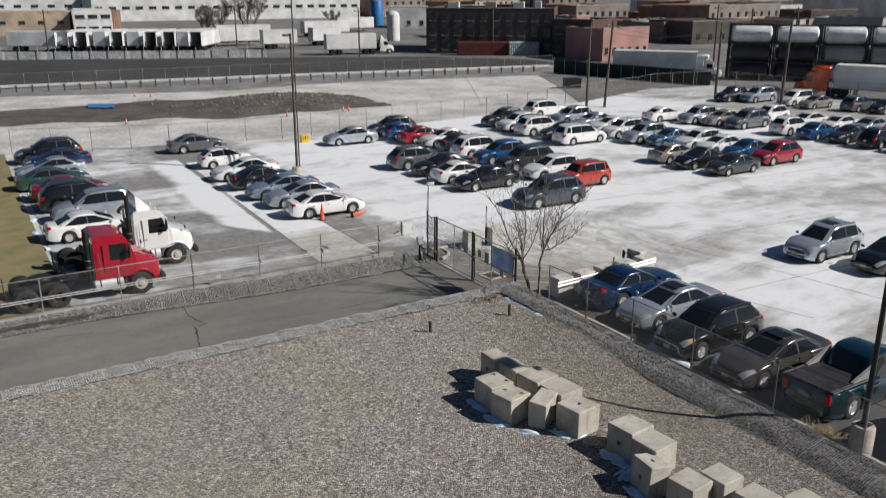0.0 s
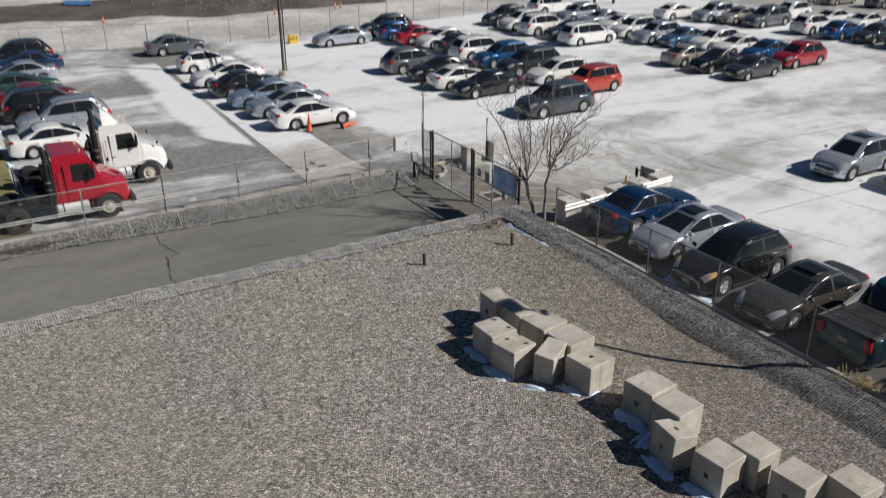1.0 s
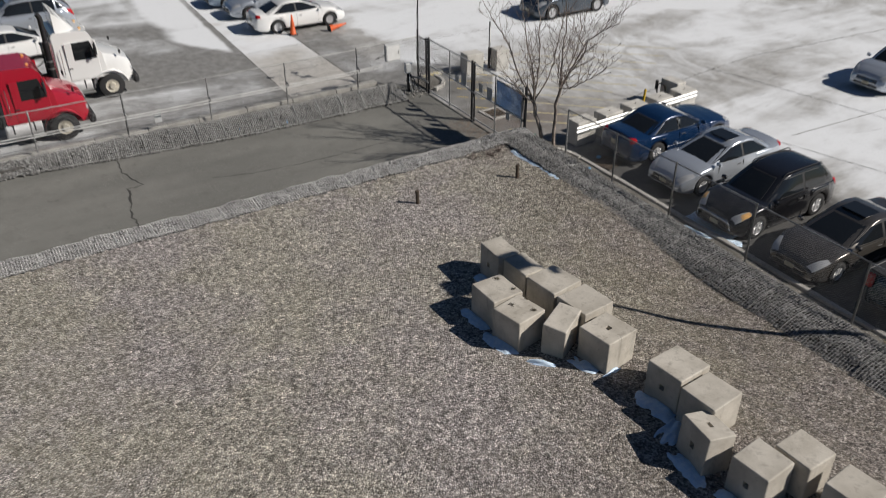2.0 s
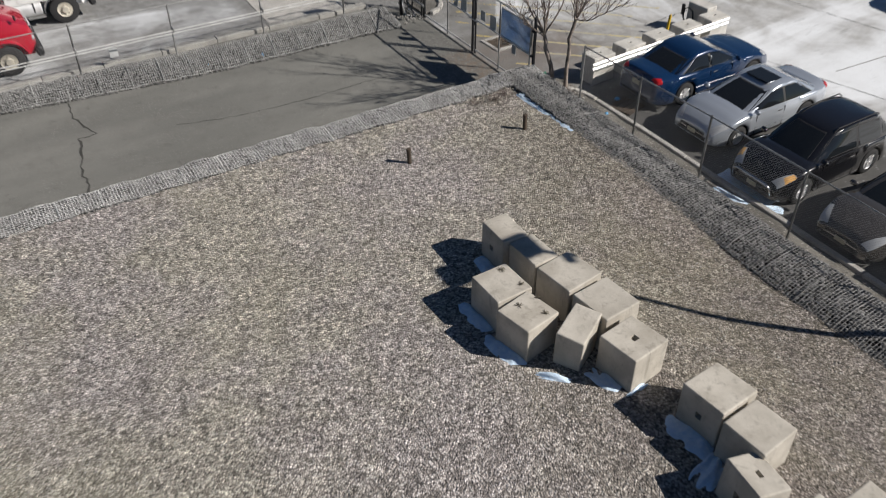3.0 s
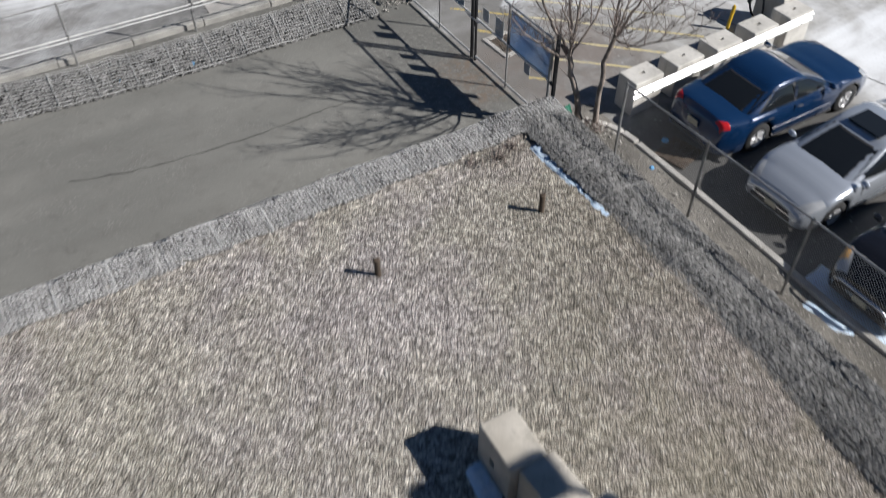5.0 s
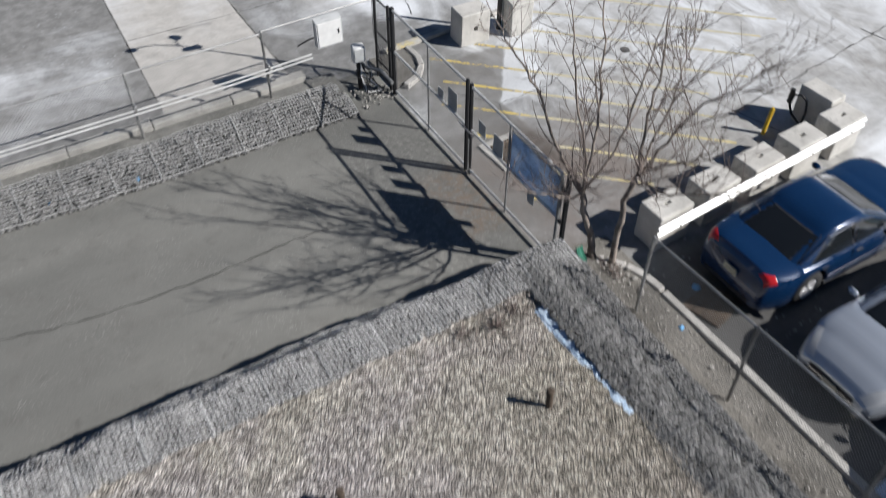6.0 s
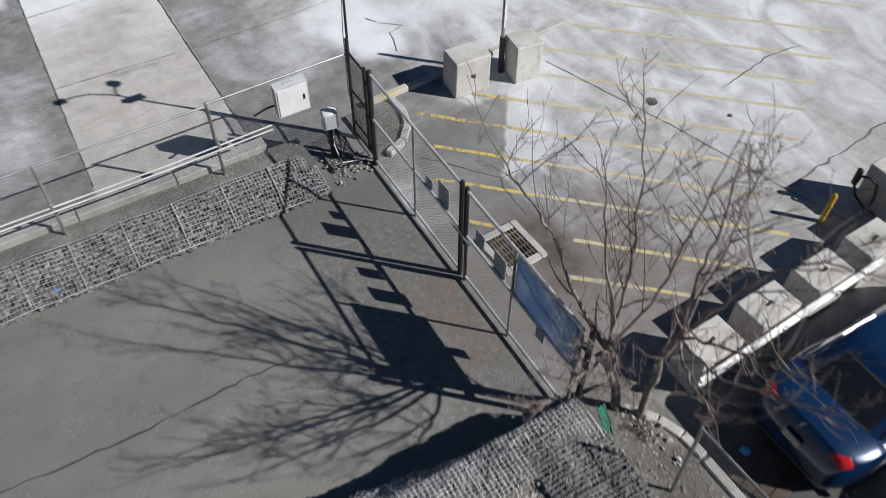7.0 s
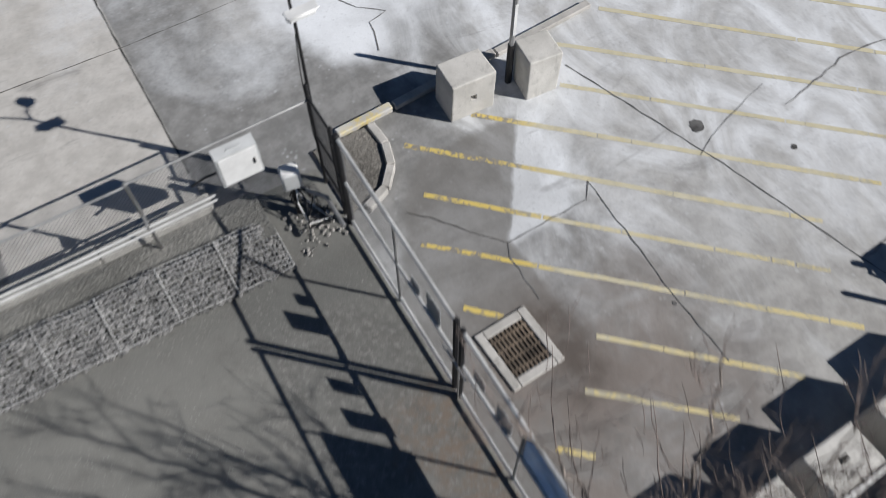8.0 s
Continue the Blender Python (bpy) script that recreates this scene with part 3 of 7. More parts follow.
def stones(points, sizes, rng, flat=0.75):
    """Many rough stones in one mesh."""
    phi = 1.618
    ico = np.array([(-1, phi, 0), (1, phi, 0), (-1, -phi, 0), (1, -phi, 0), (0, -1, phi), (0, 1, phi),
                    (0, -1, -phi), (0, 1, -phi), (phi, 0, -1), (phi, 0, 1), (-phi, 0, -1), (-phi, 0, 1)]) / 1.9
    tri = np.array([(0, 11, 5), (0, 5, 1), (0, 1, 7), (0, 7, 10), (0, 10, 11), (1, 5, 9), (5, 11, 4), (11, 10, 2), (10, 7, 6), (7, 1, 8),
                    (3, 9, 4), (3, 4, 2), (3, 2, 6), (3, 6, 8), (3, 8, 9), (4, 9, 5), (2, 4, 11), (6, 2, 10), (8, 6, 7), (9, 8, 1)])
    n = len(points)
    p, s = np.array(points), np.array(sizes)
    v = ico[None] * (1 + rng.uniform(-0.28, 0.28, (n, 12, 1)))
    v = v * rng.uniform(0.7, 1.25, (n, 1, 3))
    ang = rng.uniform(0, 6.283, (n, 1))
    c, d = np.cos(ang), np.sin(ang)
    x, y = v[..., 0] * c - v[..., 1] * d, v[..., 0] * d + v[..., 1] * c
    v = np.stack([x, y, v[..., 2] * flat], -1) * s[:, None, None] + p[:, None]
    f = tri[None] + np.arange(n)[:, None, None] * 12
    return v.reshape(-1, 3).tolist(), f.reshape(-1, 3).tolist()

# ---- ground and large structure ----
RNG = random.Random(7)
VERGE = make_dirt("grey_verge", (0.13, 0.129, 0.118), (0.21, 0.206, 0.19), 2.0)
NRNG = np.random.default_rng(11)

tagged(part("ground", grid(40, 40, lambda u, v: ((u - 0.5) * 3600 + 50, (v - 0.4) * 3600, -0.03)), FIELD),
       "pale frosted open ground reaching the horizon", "ground", kind="structure")
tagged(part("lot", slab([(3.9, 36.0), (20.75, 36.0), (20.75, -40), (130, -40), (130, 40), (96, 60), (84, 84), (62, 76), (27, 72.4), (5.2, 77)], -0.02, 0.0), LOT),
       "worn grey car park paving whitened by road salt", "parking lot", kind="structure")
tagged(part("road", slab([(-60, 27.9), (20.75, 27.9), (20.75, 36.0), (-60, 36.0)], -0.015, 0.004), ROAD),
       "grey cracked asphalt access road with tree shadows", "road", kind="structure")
tagged(part("grass_verge", slab([(-60, 36.4), (3.9, 36.4), (4.2, 62), (4.6, 77), (-60, 90)], -0.01, 0.05), GRASS),
       "dormant yellow-brown grass beside the car park", "grass", kind="structure")

# raised gravel yard
PAD = 0.95


def lerp(a, b, f):
    return a + (b - a) * f


def ease(x, a, b):
    f = max(0.0, min(1.0, (x - a) / (b - a)))
    return f * f * (3 - 2 * f)


def sag(x, y):
    """How far the gravel has settled beside the east baskets."""
    return 0.30 * ease(x, 15.6, 18.3) * (1 - ease(y, 17.5, 22.5))


def yard_height(x, y):
    return PAD + 0.05 * (noise.noise((x * 0.25, y * 0.25, 3)) + 0.5 * noise.noise((x * 0.9, y * 0.9, 5))) - sag(x, y)


def yard(u, v):
    x, y = -45 + u * 64.6, -45 + v * 72.4
    return (x, y, yard_height(x, y))


tagged(part("gravel_yard", grid(180, 200, yard), GRAVEL, smooth="all"), "raised yard of loose grey-beige crushed stone", "gravel", kind="structure")
tagged(part("yard_fill", slab([(-45, -45), (19.5, -45), (19.5, 27.3), (-45, 27.3)], -0.01, 0.55), DIRT), "earth fill under the gravel yard", "ground", kind="structure")

# earth strip outside the east baskets, and the strip behind the north-west ones
tagged(part("verge_east", grid(8, 90, lambda u, v: (20.5 + u * 1.62, -30 + v * 58.2, (0.36 - 0.28 * u) + 0.05 * noise.noise((u * 3, v * 60, 1)))), DIRT, smooth="all"),
       "bare brown dirt verge under the fence", "verge", kind="structure")
tagged(part("verge_north", grid(90, 5, lambda u, v: (-50 + u * 69.6, lerp(min(34.9 + 0.85 * (1 - ease(-50 + u * 69.6, 3.5, 14.0)), 35.45), 35.88, v), 0.46 - 0.1 * v + 0.04 * noise.noise((u * 70, v * 2, 9)))), VERGE, smooth="all"),
       "grey concrete and dirt verge behind stone baskets", "verge", kind="structure")


def kerb_run(path, w, h, z=0.0, material=None):
    """A kerb of separate stones along a path."""
    k = tagged(new("kerb"), "pale worn concrete kerb stones edging the lot", "kerb", kind="structure")
    for i, ((x0, y0), (x1, y1)) in enumerate(zip(path, path[1:])):
        d = math.hypot(x1 - x0, y1 - y0)
        n = max(1, round(d / 1.9))
        for j in range(n):
            f = (j + 0.5) / n
            a = math.degrees(math.atan2(y1 - y0, x1 - x0)) + RNG.uniform(-0.8, 0.8)
            part("kerb_stone", box(0, 0, h / 2, d / n - 0.015, w, h, 0.02), material or KERB, k,
                 at=pose(x0 + (x1 - x0) * f, y0 + (y1 - y0) * f, z + RNG.uniform(-0.012, 0.012), 0, 0, a))
    return k


kerb_run([(-30, 35.98), (18.95, 35.98)], 0.30, 0.52, material=KERB_PALE)
kerb_run([(22.1, -20), (22.1, 26.4)], 0.17, 0.17)
kerb_run([(22.1, 26.45), (22.05, 26.9), (21.9, 27.3), (21.65, 27.65), (21.3, 27.9)], 0.17, 0.17)
kerb_run([(21.1, 34.8), (21.55, 35.0), (21.85, 35.35), (21.98, 35.8), (21.95, 36.3)], 0.16, 0.15)
tagged(part("verge_island", slab([(20.85, 34.9), (21.5, 35.05), (21.8, 35.4), (21.9, 35.8), (21.88, 36.3), (20.85, 36.3)], 0, 0.08), DIRT), "dirt filled kerb island beside the gate", "verge", kind="structure")
kerb_run([(22.5, 36.48), (26.9, 36.72)], 0.17, 0.11)
yk = kerb_run([(21.35, 36.42), (22.47, 36.48)], 0.17, 0.13, material=YELLOW_KERB)
yk["label"] = "concrete kerb with worn yellow paint"


# stone baskets
def basket_run(name, label, surface, length, cell, rows, wire_mat, rock, pitch=0.075, gauge=0.0056):
    """A run of wire baskets full of stones. surface(s, w): a point s metres along and w metres across the skin, with its height."""
    run = tagged(new(name), label, "gabion", "stone baskets", "structure")
    width = rows
    n = int(length * width / (rock * rock * 0.60))
    pts, size = [], []
    for _ in range(n):
        s, w = RNG.uniform(0, length), RNG.uniform(0.02, width - 0.02)
        p = surface(s, w)
        r = rock * RNG.uniform(0.45, 0.85)
        pts.append((p[0], p[1], p[2] - r * 0.45 + RNG.uniform(-0.02, 0.015)))
        size.append(r)
    tagged(part("rock_fill", stones(pts, size, NRNG, 0.8), ROCK, run), "angular grey stones packed in wire", kind="stuff")
    ends = []

    def wire(f, a, b, n):
        prev = None
        for i in range(n + 1):
            q = Vector(f(a + (b - a) * i / n))
            q.z += 0.03 + 0.02 * noise.noise(q * 2.3)
            if prev is not None:
                ends.append((tuple(prev), tuple(q)))
            prev = q

    k = int(width / pitch)
    for i in range(k + 1):
        w = width * i / k
        wire(lambda s: surface(s, w), 0, length, int(length / 0.28))
    s = 0.0
    while s < length:
        wire(lambda w: surface(s, w), 0, width, max(4, int(width / 0.2)))
        s += pitch
    part("wire_net", strands(ends, gauge), wire_mat, run)
    s = 0.0
    while s < length:
        path = []
        for i in range(9):
            q = Vector(surface(s, width * i / 8))
            q.z += 0.055 + 0.02 * noise.noise(q * 2.3)
            path.append(q)
        part("basket_frame", tube(path, 0.009, 5), wire_mat, run)
        s += cell
    return run


def east_skin(s, w):
    y = 27.6 - s
    lump = 0.05 * noise.noise((s * 0.9, w * 2, 2)) + 0.03 * noise.noise((s * 3.1, w * 4, 8))
    if w < 1.25:
        return (19.4 + w + 0.03 * noise.noise((s, 0, 0)), y, 1.03 + 0.07 * (1 - ease(s, 2.6, 3.6)) + lump * (0.4 + 0.6 * min(1, w)) - 0.10 * (w / 1.25) ** 2 - (1 - w / 1.25) * sag(18.6, y) - 0.085 * (1 - ease(w, 0, 0.35)))
    return (20.66 + (w - 1.25) * 0.15, y, 0.93 + lump - (w - 1.25))


def north_skin(s, w):
    x = 20.6 - s
    lump = 0.05 * noise.noise((s * 1.1, w * 2, 4)) + 0.03 * noise.noise((s * 3.4, w * 4, 6)) + 0.045 * abs(math.sin(math.pi * s)) - 0.03
    if w < 0.9:
        return (x, 27.17 + w * 0.8, 0.99 + lump + (0.10 - 0.04 * ease(s, 0.4, 4.0)) * (w / 0.9))
    # the road face bellies out below the lid
    belly, f = ease(s, 0.4, 4.0), w - 0.9
    out, drop = (min(1, f / 0.65) * 0.52, min(1, f / 0.65) * 0.43 + max(0, f - 0.65) * 1.35)
    return (x, 27.89 + f * 0.25 * (1 - belly) + (out + max(0, f - 0.65) * 0.12) * belly, 1.08 - 0.04 * belly + lump - f * (1 - belly) - drop * belly)


def west_skin(s, w):
    x = 19.62 - s
    lump = 0.05 * noise.noise((s * 1.2, w * 2, 14)) + 0.03 * noise.noise((s * 3.6, w * 4, 16))
    f = min(1, w / 0.8)
    foot = 34.45 + 0.85 * (1 - ease(x, 3.5, 14.0))
    top = min(foot + 0.72, 35.5)
    return (x, top - (top - foot) * f + 0.04 * noise.noise((s * 1.5, 3, 1)), 0.58 - 0.52 * f ** 1.3 + lump - (0.42 * (1 - f) * (1 - s / 0.35) ** 2 if s < 0.35 else 0))


basket_run("gabion_east", "wire gabion baskets of grey stone edging the gravel yard", east_skin, 34.0, 1.0, 1.85, DARK_WIRE, 0.07)
basket_run("gabion_north", "low gabion wall of grey stone between gravel and road", north_skin, 32.0, 1.0, 1.98, BASKET_WIRE, 0.07)
basket_run("gabion_west", "sloping wire basket of grey stones beside the road", west_skin, 40.0, 0.95, 0.86, PALE_WIRE, 0.055, 0.068, 0.0062)
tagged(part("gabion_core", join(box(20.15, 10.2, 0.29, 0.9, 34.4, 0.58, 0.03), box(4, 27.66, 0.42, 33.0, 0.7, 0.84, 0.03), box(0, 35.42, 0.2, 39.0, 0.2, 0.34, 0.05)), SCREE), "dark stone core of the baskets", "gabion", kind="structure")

# cracks, joints and painted lines
def lerp2(p, q, f):
    return (p[0] + (q[0] - p[0]) * f, p[1] + (q[1] - p[1]) * f)


lines = tagged(new("line_marking"), "worn yellow hatch lines painted on the lot", "line marking", kind="structure")
for p, q in (((21.54, 29.94), (21.95, 29.57)), ((22.39, 30.45), (24.06, 28.96)), ((23.04, 31.07), (25.31, 28.96)), ((21.55, 32.5), (22.0, 32.06)), ((21.55, 33.82), (26.63, 29.11)), ((22.06, 34.61), (26.87, 30.1)),
             ((22.27, 35.66), (27.4, 30.85)), ((23.62, 35.64), (28.76, 30.9)), ((25.33, 35.41), (29.6, 31.5)), ((25.84, 36.24), (30.4, 32.1)), ((27.04, 36.58), (31.4, 32.5)), ((28.3, 36.9), (32.4, 33.1)), ((29.6, 37.2), (33.6, 33.6))):
    d = math.hypot(q[0] - p[0], q[1] - p[1])
    k = 0.0
    while k < d:
        e = min(d, k + RNG.uniform(0.3, 2.4))
        a0, a1 = (lerp2(p, q, k / d), lerp2(p, q, e / d))
        part("stripe", ribbon(wander([a0, a1], 0.25, 0.006, RNG), RNG.uniform(0.08, 0.10), 0.004, 0.08, RNG), YELLOW_LINE, lines)
        k = e + RNG.choice((0.008, 0.012, 0.02, 0.03))
seam = tagged(new("crack"), "dark cracks and slab joints in the paving", "crack", kind="structure")
for pts, w in (([(25.69, 35.74), (26.75, 32.56), (27.56, 29.69), (28.6, 26.5), (30.5, 20)], 0.04), ([(18.86, 37.0), (18.82, 41.7), (18.8, 60)], 0.05), ([(15.65, 37), (15.9, 46), (16.15, 54.5), (16.5, 66.5)], 0.035),
               ([(15.7, 40.4), (18.85, 40.28), (21.2, 40.31), (24, 40.6)], 0.025), ([(15.5, 43.4), (22.4, 43.6)], 0.03),
               ([(21.65, 34.47), (22.77, 33.12), (24.3, 33.16)], 0.018), ([(22.77, 33.12), (22.65, 32.83), (22.64, 32.02)], 0.022), ([(24.57, 33.45), (24.49, 31.5), (24.5, 29.73)], 0.022), ([(24.3, 33.16), (24.57, 33.45)], 0.02),
               ([(22.88, 39.31), (23.06, 38.95), (23.53, 38.58), (23.12, 38.49), (22.92, 37.78)], 0.022), ([(31.16, 33.21), (30.31, 33.32), (28.52, 33.0)], 0.03), ([(28.48, 33.55), (27.4, 33.3), (26.53, 32.9)], 0.015),
               ([(27.5, 30), (36, 31.0), (46, 30.2)], 0.045), ([(30.2, 24), (44, 23.4), (58, 22.6)], 0.05), ([(33, 31), (34.5, 24), (36, 14)], 0.045),
               ([(22, 41.0), (40, 40.2), (60, 39.0)], 0.05), ([(44.8, 52.6), (47.5, 50.9), (49.4, 49.6), (51, 49.5)], 0.09),
               ([(8.1, 34.9), (8.02, 34.1), (8.25, 33.2), (8.4, 32.6), (7.9, 32.5), (7.75, 31.4), (7.6, 30.5), (7.5, 28.3)], 0.07), ([(10.6, 31.85), (11.85, 31.5), (13.67, 31.3), (15.18, 31.3), (16.6, 31.38), (17.5, 31.3)], 0.035),
               ([(2.1, 34.6), (3.2, 34.2), (4.25, 33.97)], 0.04)):
    joint = pts[0] in ((18.86, 37.0), (15.65, 37), (25.69, 35.74), (30.2, 24), (33, 31), (22, 41.0), (15.7, 40.4), (15.5, 43.4))
    part("crack_line", ribbon(wander(pts, 0.2, 0.008 if joint else max(0.022, w * 0.9), RNG), w * (0.55 if joint else 0.8), 0.0075, 0.6, RNG), CRACK if pts[0][0] < 22 else FINE_CRACK, seam)
stain = plain("tar_stain", (0.125, 0.122, 0.12), 0.95, 0, 0.5, 9)
for x, y, r in ((26.87, 33.42, 0.15), (28.02, 32.22, 0.06), (24.4, 30.9, 0.04)):
    part("tar_spot", slab([(x + r * RNG.uniform(0.7, 1.1) * math.cos(a / 16 * 6.283), y + r * RNG.uniform(0.75, 1.1) * math.sin(a / 16 * 6.283)) for a in range(16)], 0.001, 0.006), stain, seam)

# catch basin
basin = tagged(new("catch_basin"), "square cast iron drain grate in a concrete collar", "drain", kind="structure")
basin.matrix_basis = pose(21.92, 31.5, 0, 0, 0, 3) @ Matrix.Diagonal((1.0, 1.12, 1, 1))
for a in range(4):
    part("collar", box(0.40, 0, 0.02, 0.14, 0.655 if a % 2 else 0.94, 0.05, 0.015), KERB, basin, at=pose(0, 0, 0, 0, 0, 90 * a))
# no real depth: a flat dark plate paints the shade under the bars
part("pit", box(0, 0, 0.004, 0.66, 0.66, 0.004, 0.001), CRACK, basin)
GRATE = plain("rusty_cast_iron", (0.20, 0.155, 0.115), 0.75, 0.2, 0.4)
for i in range(9):
    part("bar", box(-0.28 + i * 0.07, 0, 0.022, 0.034, 0.65, 0.03, 0.004), GRATE, basin)
for i in range(4):
    part("cross_bar", box(0, -0.24 + i * 0.16, 0.02, 0.65, 0.03, 0.03, 0.004), GRATE, basin)

# loose larger stones on the gravel
LOOSE = random.Random(23)
spots = [(LOOSE.uniform(-6, 19.2), LOOSE.uniform(3, 27.1)) for _ in range(9000)]
tagged(part("loose_stones", stones([(x, y, yard_height(x, y) + 0.008) for x, y in spots], [LOOSE.uniform(0.011, 0.026) for _ in spots], NRNG, 0.7), LOOSE_STONE), "loose grey stones lying on the gravel", "gravel", kind="stuff")

# ---- vehicles ----


def curve(stops, x):
    """A value along (x, value) stops, eased a little."""
    if x <= stops[0][0]:
        return stops[0][1]
    for (x0, v0), (x1, v1) in zip(stops, stops[1:]):
        if x <= x1:
            f = (x - x0) / (x1 - x0)
            return lerp(v0, v1, f * 0.5 + 0.5 * f * f * (3 - 2 * f))
    return stops[-1][1]


# length, width, height, wheelbase, front overhang, wheel radius, belt height, nose height, tail height,
# then the glasshouse: windscreen foot, roof front, roof back, rear foot
CARS = {
    "sedan": (4.82, 1.83, 1.46, 2.78, 0.94, 0.335, 0.95, 0.70, 0.99, 1.28, 0.22, -1.02, -1.92),
    "saloon": (5.0, 1.89, 1.49, 2.88, 0.90, 0.365, 1.01, 0.80, 1.04, 1.02, 0.14, -1.02, -1.86),
    "compact": (4.55, 1.78, 1.45, 2.68, 0.90, 0.32, 0.94, 0.69, 0.99, 1.25, 0.22, -0.95, -1.95),
    "hatch": (4.30, 1.77, 1.50, 2.60, 0.86, 0.32, 0.95, 0.68, 0.96, 1.22, 0.22, -1.30, -2.02),
    "liftback": (4.50, 1.76, 1.49, 2.70, 0.92, 0.315, 0.93, 0.67, 1.02, 1.35, 0.10, -0.80, -2.12),
    "suv": (4.65, 1.87, 1.70, 2.68, 0.90, 0.37, 1.04, 0.80, 1.02, 1.25, 0.38, -1.58, -2.20),
    "big_suv": (4.95, 1.97, 1.78, 2.98, 0.92, 0.385, 1.08, 0.86, 1.05, 1.38, 0.48, -1.78, -2.36),
    "boxy": (4.24, 1.81, 1.69, 2.57, 0.82, 0.36, 1.07, 0.88, 1.06, 1.08, 0.55, -1.74, -2.02),
    "minivan": (5.10, 1.98, 1.75, 3.03, 0.98, 0.345, 1.02, 0.76, 1.00, 1.72, 0.72, -2.00, -2.44),
    "wagon": (4.75, 1.84, 1.58, 2.74, 0.94, 0.34, 0.97, 0.70, 0.98, 1.25, 0.28, -1.62, -2.26),
    "pickup": (5.75, 1.98, 1.84, 3.55, 0.98, 0.41, 1.12, 0.98, 1.10, 1.50, 0.78, -0.62, -0.96),
}


def car_skin(L, W, H, wb, fo, r, belt, nose, tail, wf, rf, rr, rb):
    """The outline of the lower body at a place along the car: side(x) gives nine points from sill to middle of the top."""
    xf = L / 2 - fo
    xr = xf - wb
    ra = r + 0.06
    hw = W / 2
    top = [(-L / 2, tail - 0.14), (-L / 2 + 0.07, tail - 0.015), (-L / 2 + 0.2, tail), (rb - 0.02, belt + 0.02), (wf, belt), (wf + 0.25, belt - 0.03), (L / 2 - 0.30, nose + 0.085), (L / 2 - 0.1, nose - 0.01), (L / 2, nose - 0.14)]

    def side(x):
        e = min(x + L / 2, L / 2 - x)
        pinch = (1 - 0.22 * max(0, 1 - e / 0.75) ** 2.1) * (1 - 0.10 * max(0, 1 - e / 0.10) ** 2)
        zt = curve(top, x)
        zb = 0.20 + 0.10 * max(0, 1 - e / 0.5) ** 2
        for xw in (xf, xr):
            if abs(x - xw) < ra:
                zb = max(zb, r + math.sqrt(ra * ra - (x - xw) ** 2) * 0.97)
        zb = min(zb, zt - 0.08)
        h = zt - zb
        w = hw * pinch
        pts = [(w * 0.955, zb), (w * 0.985, zb + h * 0.12), (w, zb + h * 0.35), (w * 1.002, zb + h * 0.55), (w * 0.985, zb + h * 0.80), (w * 0.945, zb + h * 0.93), (w * 0.83, zt + 0.004), (w * 0.5, zt + 0.036), (0, zt + 0.046)]
        # the upper part of nose and tail leans inwards, the bumpers stand proud
        lean = max(0, 1 - e / 0.7) ** 1.2 * (0.20 if x > 0 else 0.10)
        return [(x - math.copysign(lean * max(0, (z - 0.46) / 0.5) ** 1.3, x), y, z) for y, z in pts]

    return side, xf, xr, ra


def car_shell(L, W, H, wb, fo, r, belt, nose, tail, wf, rf, rr, rb):
    side, xf, xr, ra = car_skin(L, W, H, wb, fo, r, belt, nose, tail, wf, rf, rr, rb)
    xs = set(round(-L / 2 + L * i / 46, 4) for i in range(47))
    xs |= {round(-L / 2 + d, 4) for d in (0.012, 0.03, 0.06, 0.09)} | {round(L / 2 - d, 4) for d in (0.012, 0.03, 0.06, 0.09)}
    for xw in (xf, xr):
        for i in range(-6, 7):
            xs.add(round(xw + ra * math.sin(i / 6 * math.pi / 2) * 0.999, 4))
    xs = sorted(xs)
    verts, faces = [], []
    for x in xs:
        out = side(x)
        verts += [(a, -y, z) for a, y, z in out] + [(a, y, z) for a, y, z in reversed(out[:-1])]
    n = 17
    for i in range(len(xs) - 1):
        for k in range(n - 1):
            a = i * n + k
            faces.append((a, a + 1, a + n + 1, a + n)[::-1])
    faces.append(tuple(range(n)))
    faces.append(tuple(reversed(range(len(verts) - n, len(verts)))))
    return verts, faces


def lamp_patch(side, sign, x0, x1, j0, j1, j2, j3, out=0.012):
    """A lens that lies on the body's skin: from x0 to x1 along the car, its lower and upper edge given on the outline at each end."""
    def at(u, v):
        x = lerp(x0, x1, u)
        j = lerp(lerp(j0, j1, v), lerp(j2, j3, v), u)
        p = side(x)
        k = min(7, int(j))
        q = Vector(p[k]).lerp(Vector(p[k + 1]), j - k)
        rim = out * (0.25 + 0.75 * min(1, 5 * u * (1 - u) + 0.2, 5 * v * (1 - v) + 0.2))
        return (q.x + (0.012 if x1 > 0 else -0.012), sign * (q.y + rim), q.z + rim * 0.5)

    g = grid(6, 5, at)
    flip = (sign > 0) == (x1 > x0)
    return g[0], [f[::-1] for f in g[1]] if flip else g[1]


def end_patch(side, x, y0, y1, z0, z1, out=0.008):
    """A panel on the flat of the nose or tail."""
    s = 1 if x > 0 else -1
    k = 0.20 if x > 0 else 0.10

    def at(u, v):
        y, z = lerp(y0, y1, u), lerp(z0, z1, v)
        return (x - s * k * max(0, (z - 0.46) / 0.5) ** 1.3 + s * out, y, z)

    g = grid(6, 3, at)
    return g[0], g[1] if s > 0 else [f[::-1] for f in g[1]]


